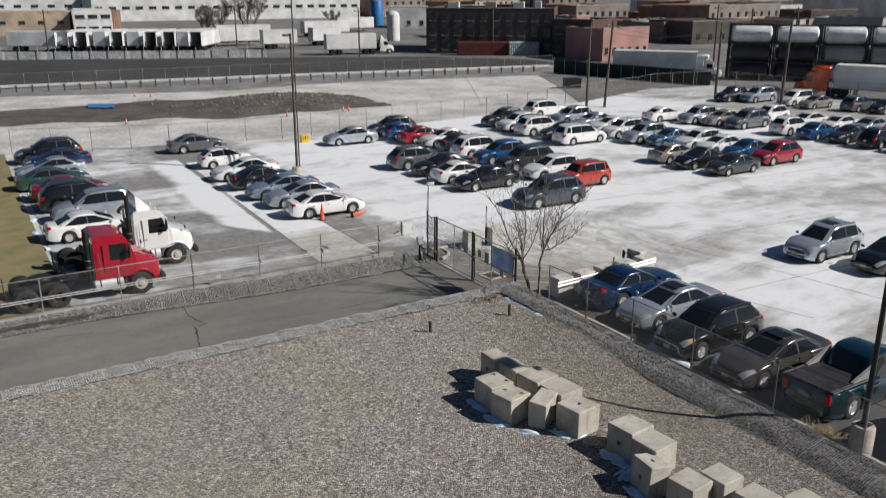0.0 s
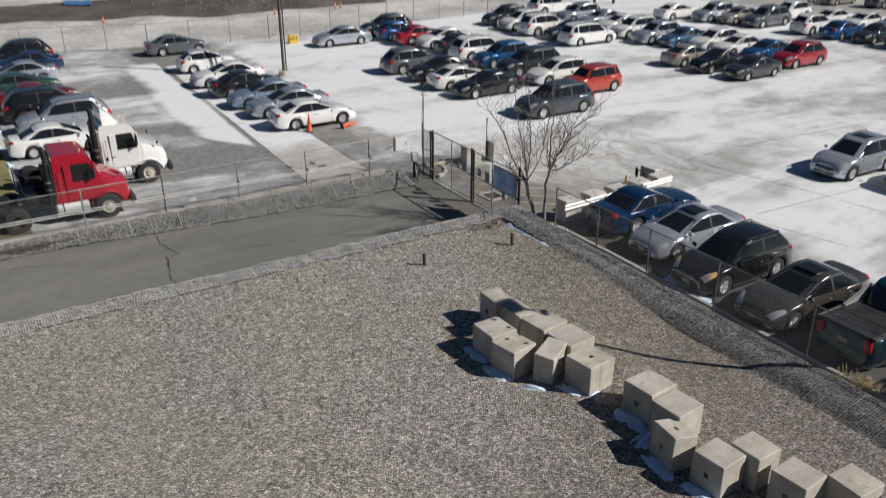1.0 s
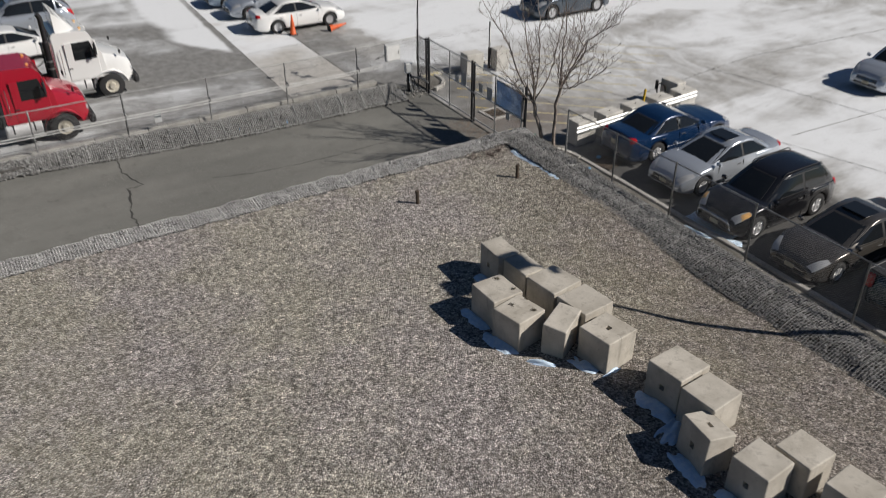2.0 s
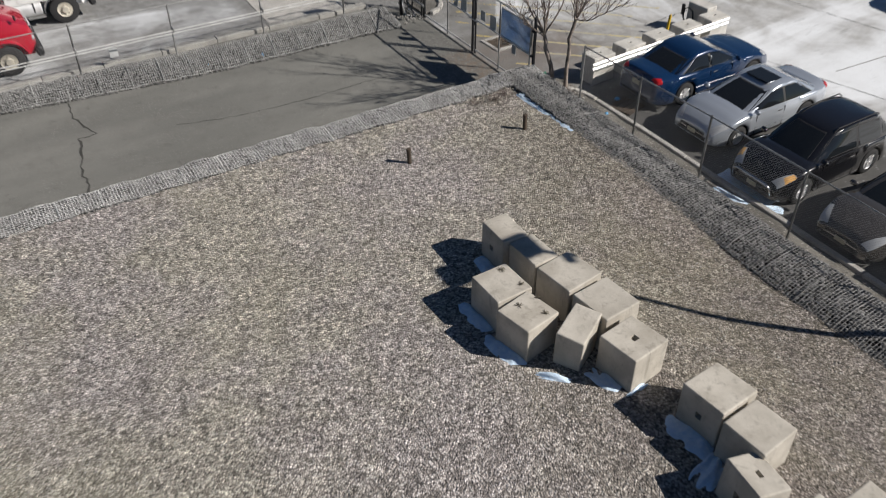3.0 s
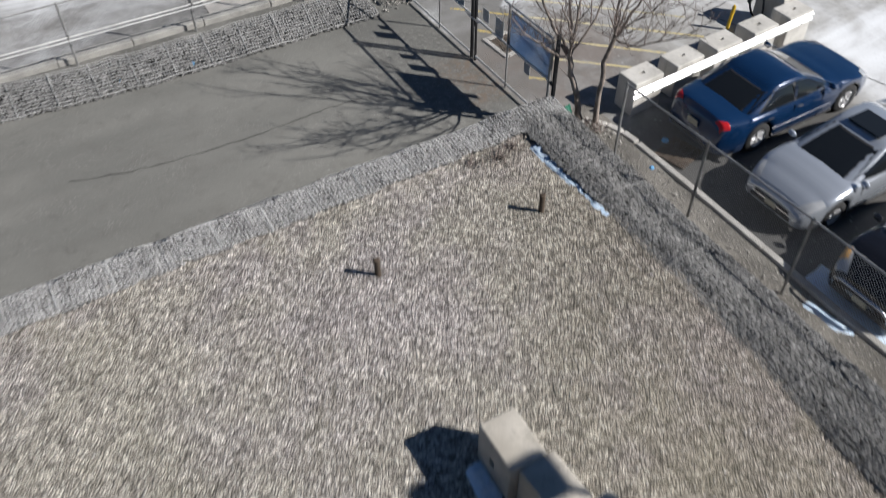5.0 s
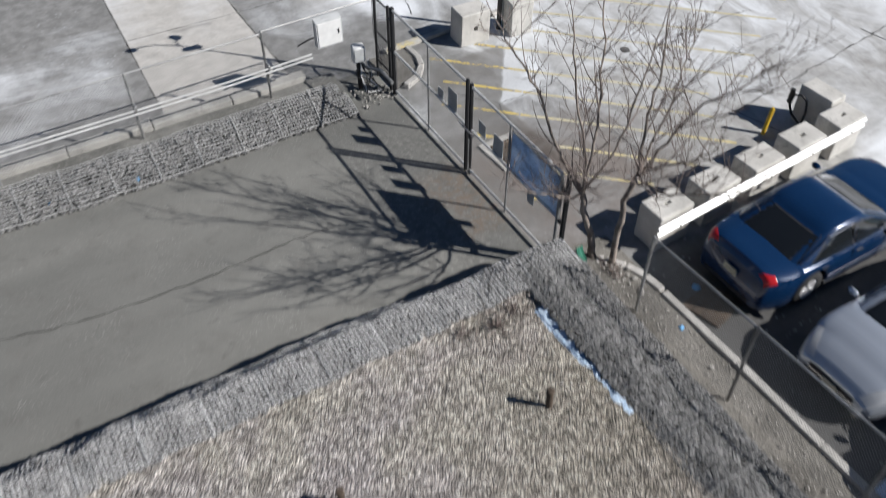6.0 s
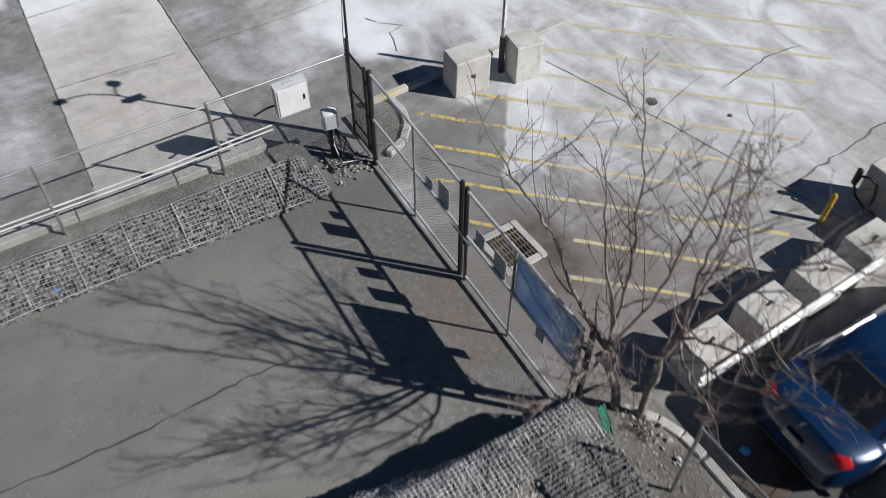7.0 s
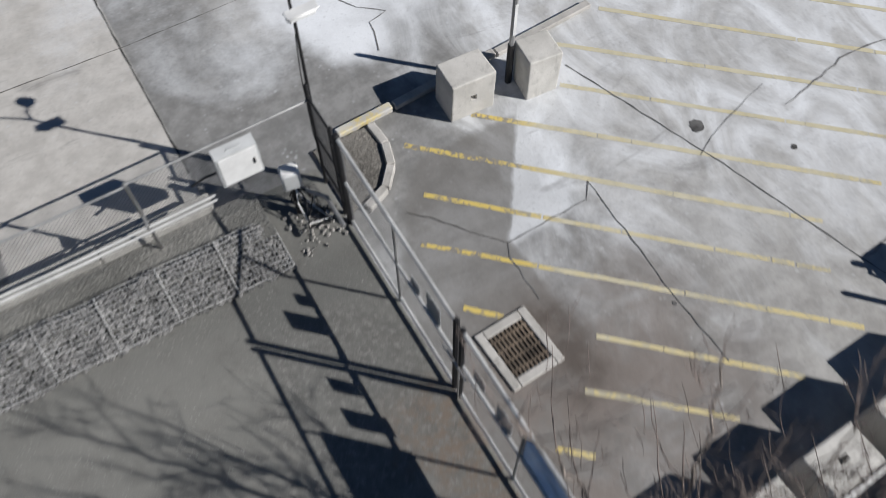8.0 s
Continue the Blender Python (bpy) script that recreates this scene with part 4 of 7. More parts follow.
def car_house(W, H, belt, wf, rf, rr, rb):
    """The glasshouse skin as a function of side and height, and its shell."""
    arch = 0.085
    zr = H - 0.035 - arch

    def ring(k):
        e = k ** 1.12
        x0, x1 = lerp(wf, rf, e), lerp(rb, rr, e)
        b = lerp(W / 2 * 0.945, W / 2 * 0.70, k ** 1.35)
        return (x0 + x1) / 2, (x0 - x1) / 2, b, lerp(belt - 0.03, zr, k)

    def lift(x, k):
        cx, a, b, z = ring(min(k, 1.0))
        q = min(1.0, abs((x - cx) / a))
        return arch * min(k, 1.0) ** 2 * (1 - q ** 2.2)

    power = 5.5
    verts, faces, n = [], [], 56
    for k in (0.0, 0.12, 0.3, 0.5, 0.7, 0.86, 0.95, 1.0, 1.02, 1.04, 1.06):
        cx, a, b, z = ring(min(k, 1.0))
        if k > 1:
            shrink = {1.02: 0.93, 1.04: 0.62, 1.06: 0.2}[k]
            a, b, z = a * shrink, b * shrink, zr + {1.02: 0.018, 1.04: 0.032, 1.06: 0.036}[k]
        for i in range(n):
            t = 2 * math.pi * i / n
            c, s = math.cos(t), math.sin(t)
            x = cx + a * math.copysign(abs(c) ** (2 / power), c)
            verts.append((x, b * math.copysign(abs(s) ** (2 / power), s), z + lift(x, k)))
    m = len(verts) // n
    for j in range(m - 1):
        for i in range(n):
            faces.append((j * n + i, j * n + (i + 1) % n, (j + 1) * n + (i + 1) % n, (j + 1) * n + i))
    faces.append(tuple(range((m - 1) * n, m * n)))

    def flank(x, k, sign, off):
        cx, a, b, z = ring(k)
        q = min(0.999, abs((x - cx) / a))
        return (x, sign * (b * (1 - q ** power) ** (1 / power) + off), z + lift(x, k))

    def end(y, k, sign, off):
        cx, a, b, z = ring(k)
        q = min(0.999, abs(y))
        x = cx + sign * (a * (1 - q ** power) ** (1 / power) + off)
        return (x, y * b, z + lift(x, k))

    def pane_end(sign, k0, k1, half, off=0.009):
        g = grid(8, 5, lambda u, v: end((u * 2 - 1) * half, lerp(k0, k1, v), sign, off))
        return (g[0], g[1] if sign > 0 else [f[::-1] for f in g[1]])

    def pane_side(sign, xa0, xb0, xa1, xb1, k0, k1, off=0.008):
        g = grid(6, 5, lambda u, v: flank(lerp(lerp(xa0, xb0, u), lerp(xa1, xb1, u), v), lerp(k0, k1, v), sign, off))
        return (g[0], g[1] if sign < 0 else [f[::-1] for f in g[1]])

    return (verts, faces), pane_end, pane_side, ring


def wheel_shapes(r, w):
    tyre = lathe([(r * 0.62, -w / 2), (r * 0.90, -w / 2), (r * 0.985, -w * 0.40), (r, -w * 0.2), (r, w * 0.2), (r * 0.985, w * 0.40), (r * 0.90, w / 2), (r * 0.62, w / 2)], 26, "y")
    rim = [lathe([(r * 0.64, w * 0.46), (r * 0.60, w * 0.36), (r * 0.16, w * 0.30), (r * 0.14, w * 0.42), (0.001, w * 0.43)], 20, "y"),
           lathe([(r * 0.001, -w * 0.2), (r * 0.62, -w * 0.2), (r * 0.64, -w * 0.46)], 20, "y")]
    for i in range(5):
        rim.append(moved(box(r * 0.37, w * 0.37, 0, r * 0.46, 0.03, r * 0.13, 0.008), Matrix.Rotation(i * 2 * math.pi / 5, 4, "Y")))
    return tyre, join(*rim)


PROTOTYPES = {}
PAINTED = ("body", "roof", "mirror", "tailgate")


FAR_SAIL = plain("grey_cladding", (0.30, 0.30, 0.30), 0.6, 0, 0.1)


def build_car(kind, m):
    L, W, H, wb, fo, r, belt, nose, tail, wf, rf, rr, rb = CARS[kind]
    car = thing("car" if kind != "pickup" else "pickup_truck", m, "", "car")
    part("body", car_shell(*CARS[kind]), PAINT, car, smooth=True)
    house, pane_end, pane_side, ring = car_house(W, H, belt, wf, rf, rr, rb)
    part("roof", house, PAINT, car, smooth=True)
    part("windscreen", pane_end(1, 0.08, 0.93, 0.86), GLASS, car, smooth=True)
    part("windscreen_seal", pane_end(1, 0.03, 0.965, 0.90, 0.004), TRIM, car, "black windscreen edge", smooth=True)
    van = kind in ("suv", "big_suv", "boxy", "minivan", "wagon", "hatch")
    part("rear_seal", pane_end(-1, 0.18 if van else 0.08, 0.935, 0.88, 0.004), TRIM, car, "black rear window edge", smooth=True)
    part("rear_window", pane_end(-1, 0.22 if van else 0.12, 0.90, 0.84), GLASS, car, smooth=True)
    mid = (rf + rr) / 2 + 0.12 if kind != "pickup" else 0.1
    for s in (-1, 1):
        low = rb + 0.26 if van else lerp(rb, mid, 0.30) - 0.05
        part("window_seal", pane_side(s, low, wf - 0.20, rr + 0.10, rf - 0.01, 0.11, 0.92, 0.004), TRIM, car, "black window frame", smooth=True)
        part("side_window", pane_side(s, mid + 0.04, wf - 0.26, mid + 0.04, rf - 0.06, 0.14, 0.88), GLASS, car, smooth=True)
        if van:
            q = lerp(rb, mid, 0.40)
            part("side_window", pane_side(s, q + 0.05, mid - 0.05, q + 0.08, mid - 0.05, 0.14, 0.88), GLASS, car, smooth=True)
            part("quarter_window", pane_side(s, rb + 0.30, q - 0.04, rr + 0.16, q + 0.0, 0.2, 0.88), GLASS, car, smooth=True)
        else:
            part("side_window", pane_side(s, lerp(rb, mid, 0.30), mid - 0.05, rr + 0.16, mid - 0.05, 0.14, 0.88), GLASS, car, smooth=True)
    xf = L / 2 - fo
    xr = xf - wb
    tyre, rim = wheel_shapes(r, 0.22)
    first = None
    for x in (xf, xr):
        for s in (-1, 1):
            at = pose(x, s * (W / 2 - 0.125), r) @ pose(0, 0, 0, 0, 0, 0 if s > 0 else 180)
            if first is None:
                first = part("wheel", tyre, TYRE, car, smooth=True, at=at)
                rim0 = part("rim", rim, RIM, first, "silver alloy rim", smooth=True)
            else:
                w2 = again(first, at, car)
                again(rim0, Matrix(), w2)
    part("underbody", box(0, 0, 0.38, L * 0.92, W * 0.80, 0.34, 0.05), TRIM, car, "black underside")
    side = car_skin(*CARS[kind])[0]
    for s in (-1, 1):
        part("headlight", lamp_patch(side, s, L / 2 - 0.035, L / 2 - 0.52, 4.05, 6.5, 4.75, 6.05), HEAD, car, "clear headlight", smooth=True)
        if kind != "pickup":
            part("taillight", lamp_patch(side, s, -L / 2 + 0.03, -L / 2 + (0.30 if van else 0.24), 3.3 if van else 4.1, 6.4, 4.3, 5.9), TAIL, car, "red tail light", smooth=True)
        part("mirror", box(wf - 0.30, s * (W / 2 + 0.05), belt + 0.08, 0.12, 0.20, 0.14, 0.045), PAINT, car, smooth=True)
        for x in (mid + 0.18, lerp(rb, mid, 0.45) + 0.1):
            part("door_handle", box(x, s * (W / 2 - 0.004), belt - 0.17, 0.18, 0.03, 0.03, 0.01), TRIM, car)
        part("sill", box((xf + xr) / 2, s * (W / 2 - 0.05), 0.235, wb - 2 * r - 0.16, 0.06, 0.09, 0.02), TRIM, car, "black sill trim")
        for x in (mid, wf - 0.42):
            part("door_seam", box(x, s * (W / 2 - 0.014), 0.22 + (belt - 0.28) / 2, 0.010, 0.03, belt - 0.34, 0.003), TRIM, car)
    part("grille", end_patch(side, L / 2, -W * 0.25, W * 0.25, nose - 0.30, nose - 0.15), TRIM, car, "black front grille")
    part("grille_bar", end_patch(side, L / 2, -W * 0.26, W * 0.26, nose - 0.235, nose - 0.22, 0.014), CHROME, car, "bright grille bar")
    part("lower_grille", end_patch(side, L / 2, -W * 0.29, W * 0.29, 0.33, 0.43), TRIM, car)
    part("plate", box(-L / 2 - 0.0, 0, tail - 0.30, 0.03, 0.31, 0.15, 0.004), PLATE, car, "plain number plate bar")
    part("front_plate", box(L / 2 + 0.012, 0, 0.46, 0.02, 0.30, 0.12, 0.004), PLATE, car, "plain number plate bar")
    part("diffuser", end_patch(side, -L / 2, -W * 0.3, W * 0.3, 0.32, 0.40), TRIM, car)
    if kind in ("suv", "big_suv", "boxy", "minivan"):
        for s in (-1, 1):
            part("roof_rail", tube([(rf - 0.1, s * W * 0.315, H - 0.10), (rf - 0.2, s * W * 0.32, H - 0.01), (rr + 0.2, s * W * 0.32, H - 0.01), (rr + 0.08, s * W * 0.315, H - 0.10)], 0.018, 6), TRIM, car)
    if kind == "pickup":
        part("bed_cover", box((rb - 0.04 - L / 2) / 2 - 0.0, 0, belt + 0.055, L / 2 + rb - 0.16, W * 0.86, 0.05, 0.015), TRIM, car, "dark soft bed cover")
        for s in (-1, 1):
            part("bed_rail", box((rb - L / 2) / 2, s * W * 0.455, belt + 0.05, L / 2 + rb - 0.05, 0.1, 0.07, 0.02), TRIM, car)
            part("taillight", box(-L / 2 + 0.05, s * (W / 2 * 0.78), belt - 0.22, 0.16, 0.20, 0.40, 0.04), TAIL, car, "tall red tail light", smooth=True)
            sail = slab([(rb + 0.12, belt + 0.05), (rr + 0.16, H - 0.22), (rr - 0.02, H - 0.24), (rb - 0.75, belt + 0.12), (rb - 0.75, belt + 0.05)], -0.05, 0.05)
            part("sail_panel", moved(sail, pose(0, s * W * 0.415, 0, 90)), FAR_SAIL, car, "pale grey buttress panel")
        for x in (-1.35, -1.95, -2.5):
            part("cover_seam", box(x, 0, belt + 0.083, 0.02, W * 0.84, 0.008, 0.002), BLACK_STEEL, car)
    return car


def paint(car, rgb, flake):
    for o in car.children_recursive:
        if o.name.split(".")[0] in PAINTED:
            o.color = (*rgb, flake)


SHADES = {
    "white": (0.80, 0.80, 0.79), "silver": (0.52, 0.56, 0.62), "grey": (0.16, 0.17, 0.185), "slate": (0.07, 0.09, 0.115), "dark grey": (0.05, 0.054, 0.06), "black": (0.009, 0.009, 0.011), "bronze grey": (0.12, 0.11, 0.10),
    "navy": (0.004, 0.025, 0.08), "blue": (0.015, 0.095, 0.26), "steel blue": (0.10, 0.19, 0.33), "teal": (0.006, 0.04, 0.062), "green": (0.03, 0.075, 0.06), "red": (0.33, 0.012, 0.025), "dark red": (0.16, 0.012, 0.02),
    "orange-red": (0.42, 0.042, 0.022), "beige": (0.40, 0.37, 0.33), "pale blue": (0.33, 0.42, 0.52), "champagne": (0.42, 0.40, 0.34),
}
FLAKE = {"bronze grey": 0.6, "silver": 0.55, "grey": 0.4, "slate": 0.45, "dark grey": 0.4, "navy": 0.15, "blue": 0.35, "steel blue": 0.6, "teal": 0.55, "champagne": 0.5, "beige": 0.4, "pale blue": 0.5, "white": 0.0}
WORDS = {"sedan": "sedan", "saloon": "long high-waisted sedan", "compact": "small sedan", "hatch": "hatchback", "liftback": "sloping liftback", "suv": "sport utility car", "big_suv": "large sport utility car",
         "boxy": "small boxy off-roader", "minivan": "minivan", "wagon": "estate car", "pickup": "crew cab pickup with covered bed"}


def park(kind, shade, wx, wy, nose, extra="", group="cars in the lot"):
    """A car along the x axis, from its south-west wheel and the way its nose points."""
    L, W, H, wb, fo = CARS[kind][:5]
    xf = L / 2 - fo
    turn = RNG.uniform(-1.2, 1.2)
    if nose == "W":
        m = pose(wx + xf, wy + W / 2 - 0.06, 0, 0, 0, 180 + turn)
    else:
        m = pose(wx + wb - xf, wy + W / 2 - 0.06, 0, 0, 0, turn)
    if kind in PROTOTYPES:
        car = copy_thing(PROTOTYPES[kind], m)
    else:
        car = PROTOTYPES[kind] = build_car(kind, m)
    paint(car, SHADES[shade], FLAKE.get(shade, 0.1))
    tagged(car, f"{shade} {WORDS[kind]} parked on salt-whitened paving{' ' + extra if extra else ''}", "pickup truck" if kind == "pickup" else "car", group)
    return car


LATER = []


def sunroof(car, kind):
    L, W, H, wb, fo, r, belt, nose, tail, wf, rf, rr, rb = CARS[kind]
    part("sunroof", box(lerp(rf, rr, 0.34), 0, H - 0.008, 0.62, W * 0.44, 0.03, 0.012), GLASS, car, "dark glass sunroof")


# along the fence
EAST = "cars along the fence"
car = park("saloon", "navy", 24.3, 25.0, "E", "with chrome trim", EAST)
for s in (-1, 1):
    part("chrome_strip", box(0.05, s * 0.948, 0.50, 1.9, 0.012, 0.014, 0.004), CHROME, car)
    part("pillar_trim", box(0, 0, 0, 0.10, 0.02, 0.30, 0.006), CHROME, car, "chrome door pillar", at=pose(-0.30, s * 0.815, 1.21, s * 16, 0, 0))
    part("window_trim", tube([(0.92, s * 0.90, 1.04), (0.22, s * 0.735, 1.36), (-0.3, s * 0.70, 1.415), (-0.95, s * 0.715, 1.37), (-1.55, s * 0.80, 1.12)], 0.014, 5), CHROME, car, "chrome window surround")
car = park("sedan", "silver", 23.82, 22.38, "W", "with a glass sunroof", EAST)
LATER.append((car, "sedan"))
rav = park("suv", "black", 23.2, 19.6, "W", "nose to the fence", EAST)
car = park("sedan", "bronze grey", 23.2, 16.75, "W", "with pale pillars and sunroof", EAST)
LATER.append((car, "sedan"))
park("pickup", "teal", 24.0, 14.0, "E", "", EAST)
park("suv", "white", 24.3, 10.6, "E", "beside the light pole", EAST)
# open lot
car = park("suv", "silver", 37.15, 24.55, "W", "standing alone")
LATER.append((car, "suv"))
park("compact", "black", 38.2, 21.6, "W")
# west column, from the trucks northward
for kind, shade, x, y, nose in (("sedan", "white", 5.35, 47.6, "E"), ("big_suv", "silver", 6.0, 51.4, "W"), ("big_suv", "black", 5.8, 54.6, "E"), ("sedan", "dark red", 5.75, 57.9, "E"),
                                ("sedan", "green", 5.2, 61.4, "E"), ("sedan", "silver", 5.4, 65.0, "W"), ("sedan", "navy", 6.2, 68.4, "W"), ("big_suv", "black", 5.9, 71.3, "W"),
                                ("sedan", "grey", 17.3, 69.6, "E"), ("hatch", "white", 17.6, 62.4, "E"), ("sedan", "white", 17.3, 57.6, "W"), ("sedan", "black", 17.7, 54.4, "E"),
                                ("sedan", "pale blue", 17.7, 51.1, "W"), ("sedan", "silver", 18.0, 48.5, "W"), ("sedan", "white", 18.4, 45.5, "E"), ("sedan", "silver", 29.7, 66.2, "W"),
                                ("suv", "dark grey", 35.0, 68.4, "W"), ("hatch", "blue", 35.2, 66.0, "E"), ("sedan", "red", 35.8, 63.6, "E"),
                                ("suv", "grey", 30.0, 54.5, "E"), ("sedan", "black", 30.4, 51.6, "W"), ("compact", "white", 30.4, 48.8, "E"), ("sedan", "black", 30.6, 46.2, "W"), ("big_suv", "slate", 31.4, 40.3, "W"),
                                ("sedan", "white", 36.5, 61.3, "W"), ("sedan", "dark grey", 36.8, 58.6, "E"), ("big_suv", "white", 36.3, 55.5, "E"), ("suv", "blue", 36.5, 52.8, "W"),
                                ("big_suv", "dark grey", 36.4, 49.6, "W"), ("wagon", "white", 36.7, 46.6, "W"), ("boxy", "orange-red", 36.85, 43.3, "W"),
                                ("suv", "dark grey", 47.0, 67.4, "W"), ("suv", "white", 46.8, 64.5, "W"), ("big_suv", "white", 47.0, 61.5, "E"), ("sedan", "dark grey", 47.6, 58.9, "W"), ("minivan", "white", 47.2, 56.1, "E"),
                                ("big_suv", "white", 54.4, 70.2, "E"), ("suv", "silver", 53.7, 65.0, "W"), ("sedan", "silver", 53.8, 62.0, "W"), ("sedan", "white", 53.6, 59.2, "W"), ("suv", "white", 52.8, 56.5, "W"), ("suv", "silver", 52.6, 53.6, "W"),
                                ("compact", "steel blue", 53.4, 51.4, "W"), ("wagon", "white", 54.6, 49.2, "W"), ("compact", "beige", 48.6, 46.1, "E"), ("liftback", "black", 48.6, 43.5, "W"), ("compact", "dark grey", 49.0, 40.7, "W"),
                                ("sedan", "white", 54.4, 46.7, "W"), ("compact", "blue", 54.7, 44.2, "W"), ("suv", "red", 54.9, 41.5, "W"),
                                ("sedan", "white", 62.9, 61.5, "E"), ("suv", "silver", 64.9, 58.7, "W"), ("sedan", "beige", 66.0, 56.7, "W"), ("big_suv", "grey", 66.6, 54.1, "W"), ("suv", "white", 71.8, 55.6, "W"),
                                ("suv", "black", 81.0, 68.4, "W"), ("big_suv", "silver", 83.2, 66.4, "W"), ("suv", "dark grey", 86.5, 67.0, "E"), ("minivan", "white", 84.6, 62.2, "W"), ("liftback", "champagne", 84.4, 59.4, "W"),
                                ("suv", "grey", 86.7, 55.6, "E"), ("sedan", "black", 87.6, 53.0, "W"), ("suv", "white", 67.5, 49.6, "E"), ("sedan", "white", 72.0, 51.4, "W"), ("sedan", "blue", 67.7, 46.9, "E"), ("sedan", "white", 72.8, 48.6, "W"),
                                ("sedan", "dark grey", 68.2, 44.3, "W"), ("sedan", "silver", 74.0, 46.2, "W"), ("suv", "black", 68.4, 41.3, "E"), ("sedan", "dark red", 74.6, 43.4, "W"), ("sedan", "grey", 75.0, 40.4, "W"), ("suv", "silver", 68.8, 38.2, "E")):
    park(kind, shade, x, y, nose)
# fittings that only single cars have
for car, kind in LATER:
    sunroof(car, kind)
skin = car_skin(*CARS["suv"])[0]
for s in (-1, 1):
    part("turn_signal", lamp_patch(skin, s, 4.65 / 2 - 0.16, 4.65 / 2 - 0.50, 4.35, 6.1, 4.75, 6.0, 0.02), AMBER, rav, "amber turn signal", smooth=True)
part("nudge_bar", tube([(2.28, -0.62, 0.32), (2.40, -0.6, 0.62), (2.40, -0.45, 0.70), (2.41, 0.45, 0.70), (2.40, 0.6, 0.62), (2.28, 0.62, 0.32)], 0.032, 8), CHROME, rav, "silver nudge bar", smooth="all")


TRUCK_RIM = plain("cream_rim", (0.60, 0.56, 0.47), 0.5, 0.1, 0.2)


def truck_wheel(parent, x, y, r, w, outward):
    tyre = lathe([(r * 0.50, -w / 2), (r * 0.92, -w / 2), (r, -w * 0.42), (r, w * 0.42), (r * 0.92, w / 2), (r * 0.54, w / 2), (r * 0.52, w * 0.4)], 26, "y")
    t = part("wheel", tyre, TYRE, parent, smooth=True, at=pose(x, y, r, 0, 0, 0 if outward > 0 else 180))
    deep = 0.44 if w < 0.4 else 0.12
    rim = [lathe([(r * 0.54, w * 0.47), (r * 0.50, w * deep), (r * 0.30, w * deep - 0.02), (r * 0.24, w * deep + 0.03), (r * 0.20, w * deep + 0.07), (0.001, w * deep + 0.075)], 22, "y")]
    rim += [moved(lathe([(0.022, 0.02), (0.022, 0.05), (0.001, 0.055)], 6, "y"), pose(r * 0.36 * math.cos(k * 0.785), w * deep - 0.03, r * 0.36 * math.sin(k * 0.785))) for k in range(8)]
    part("rim", join(*rim), TRUCK_RIM if w < 0.4 else RUSTY, t, "cream steel truck rim" if w < 0.4 else "dirty steel hub", smooth=True)
    return t


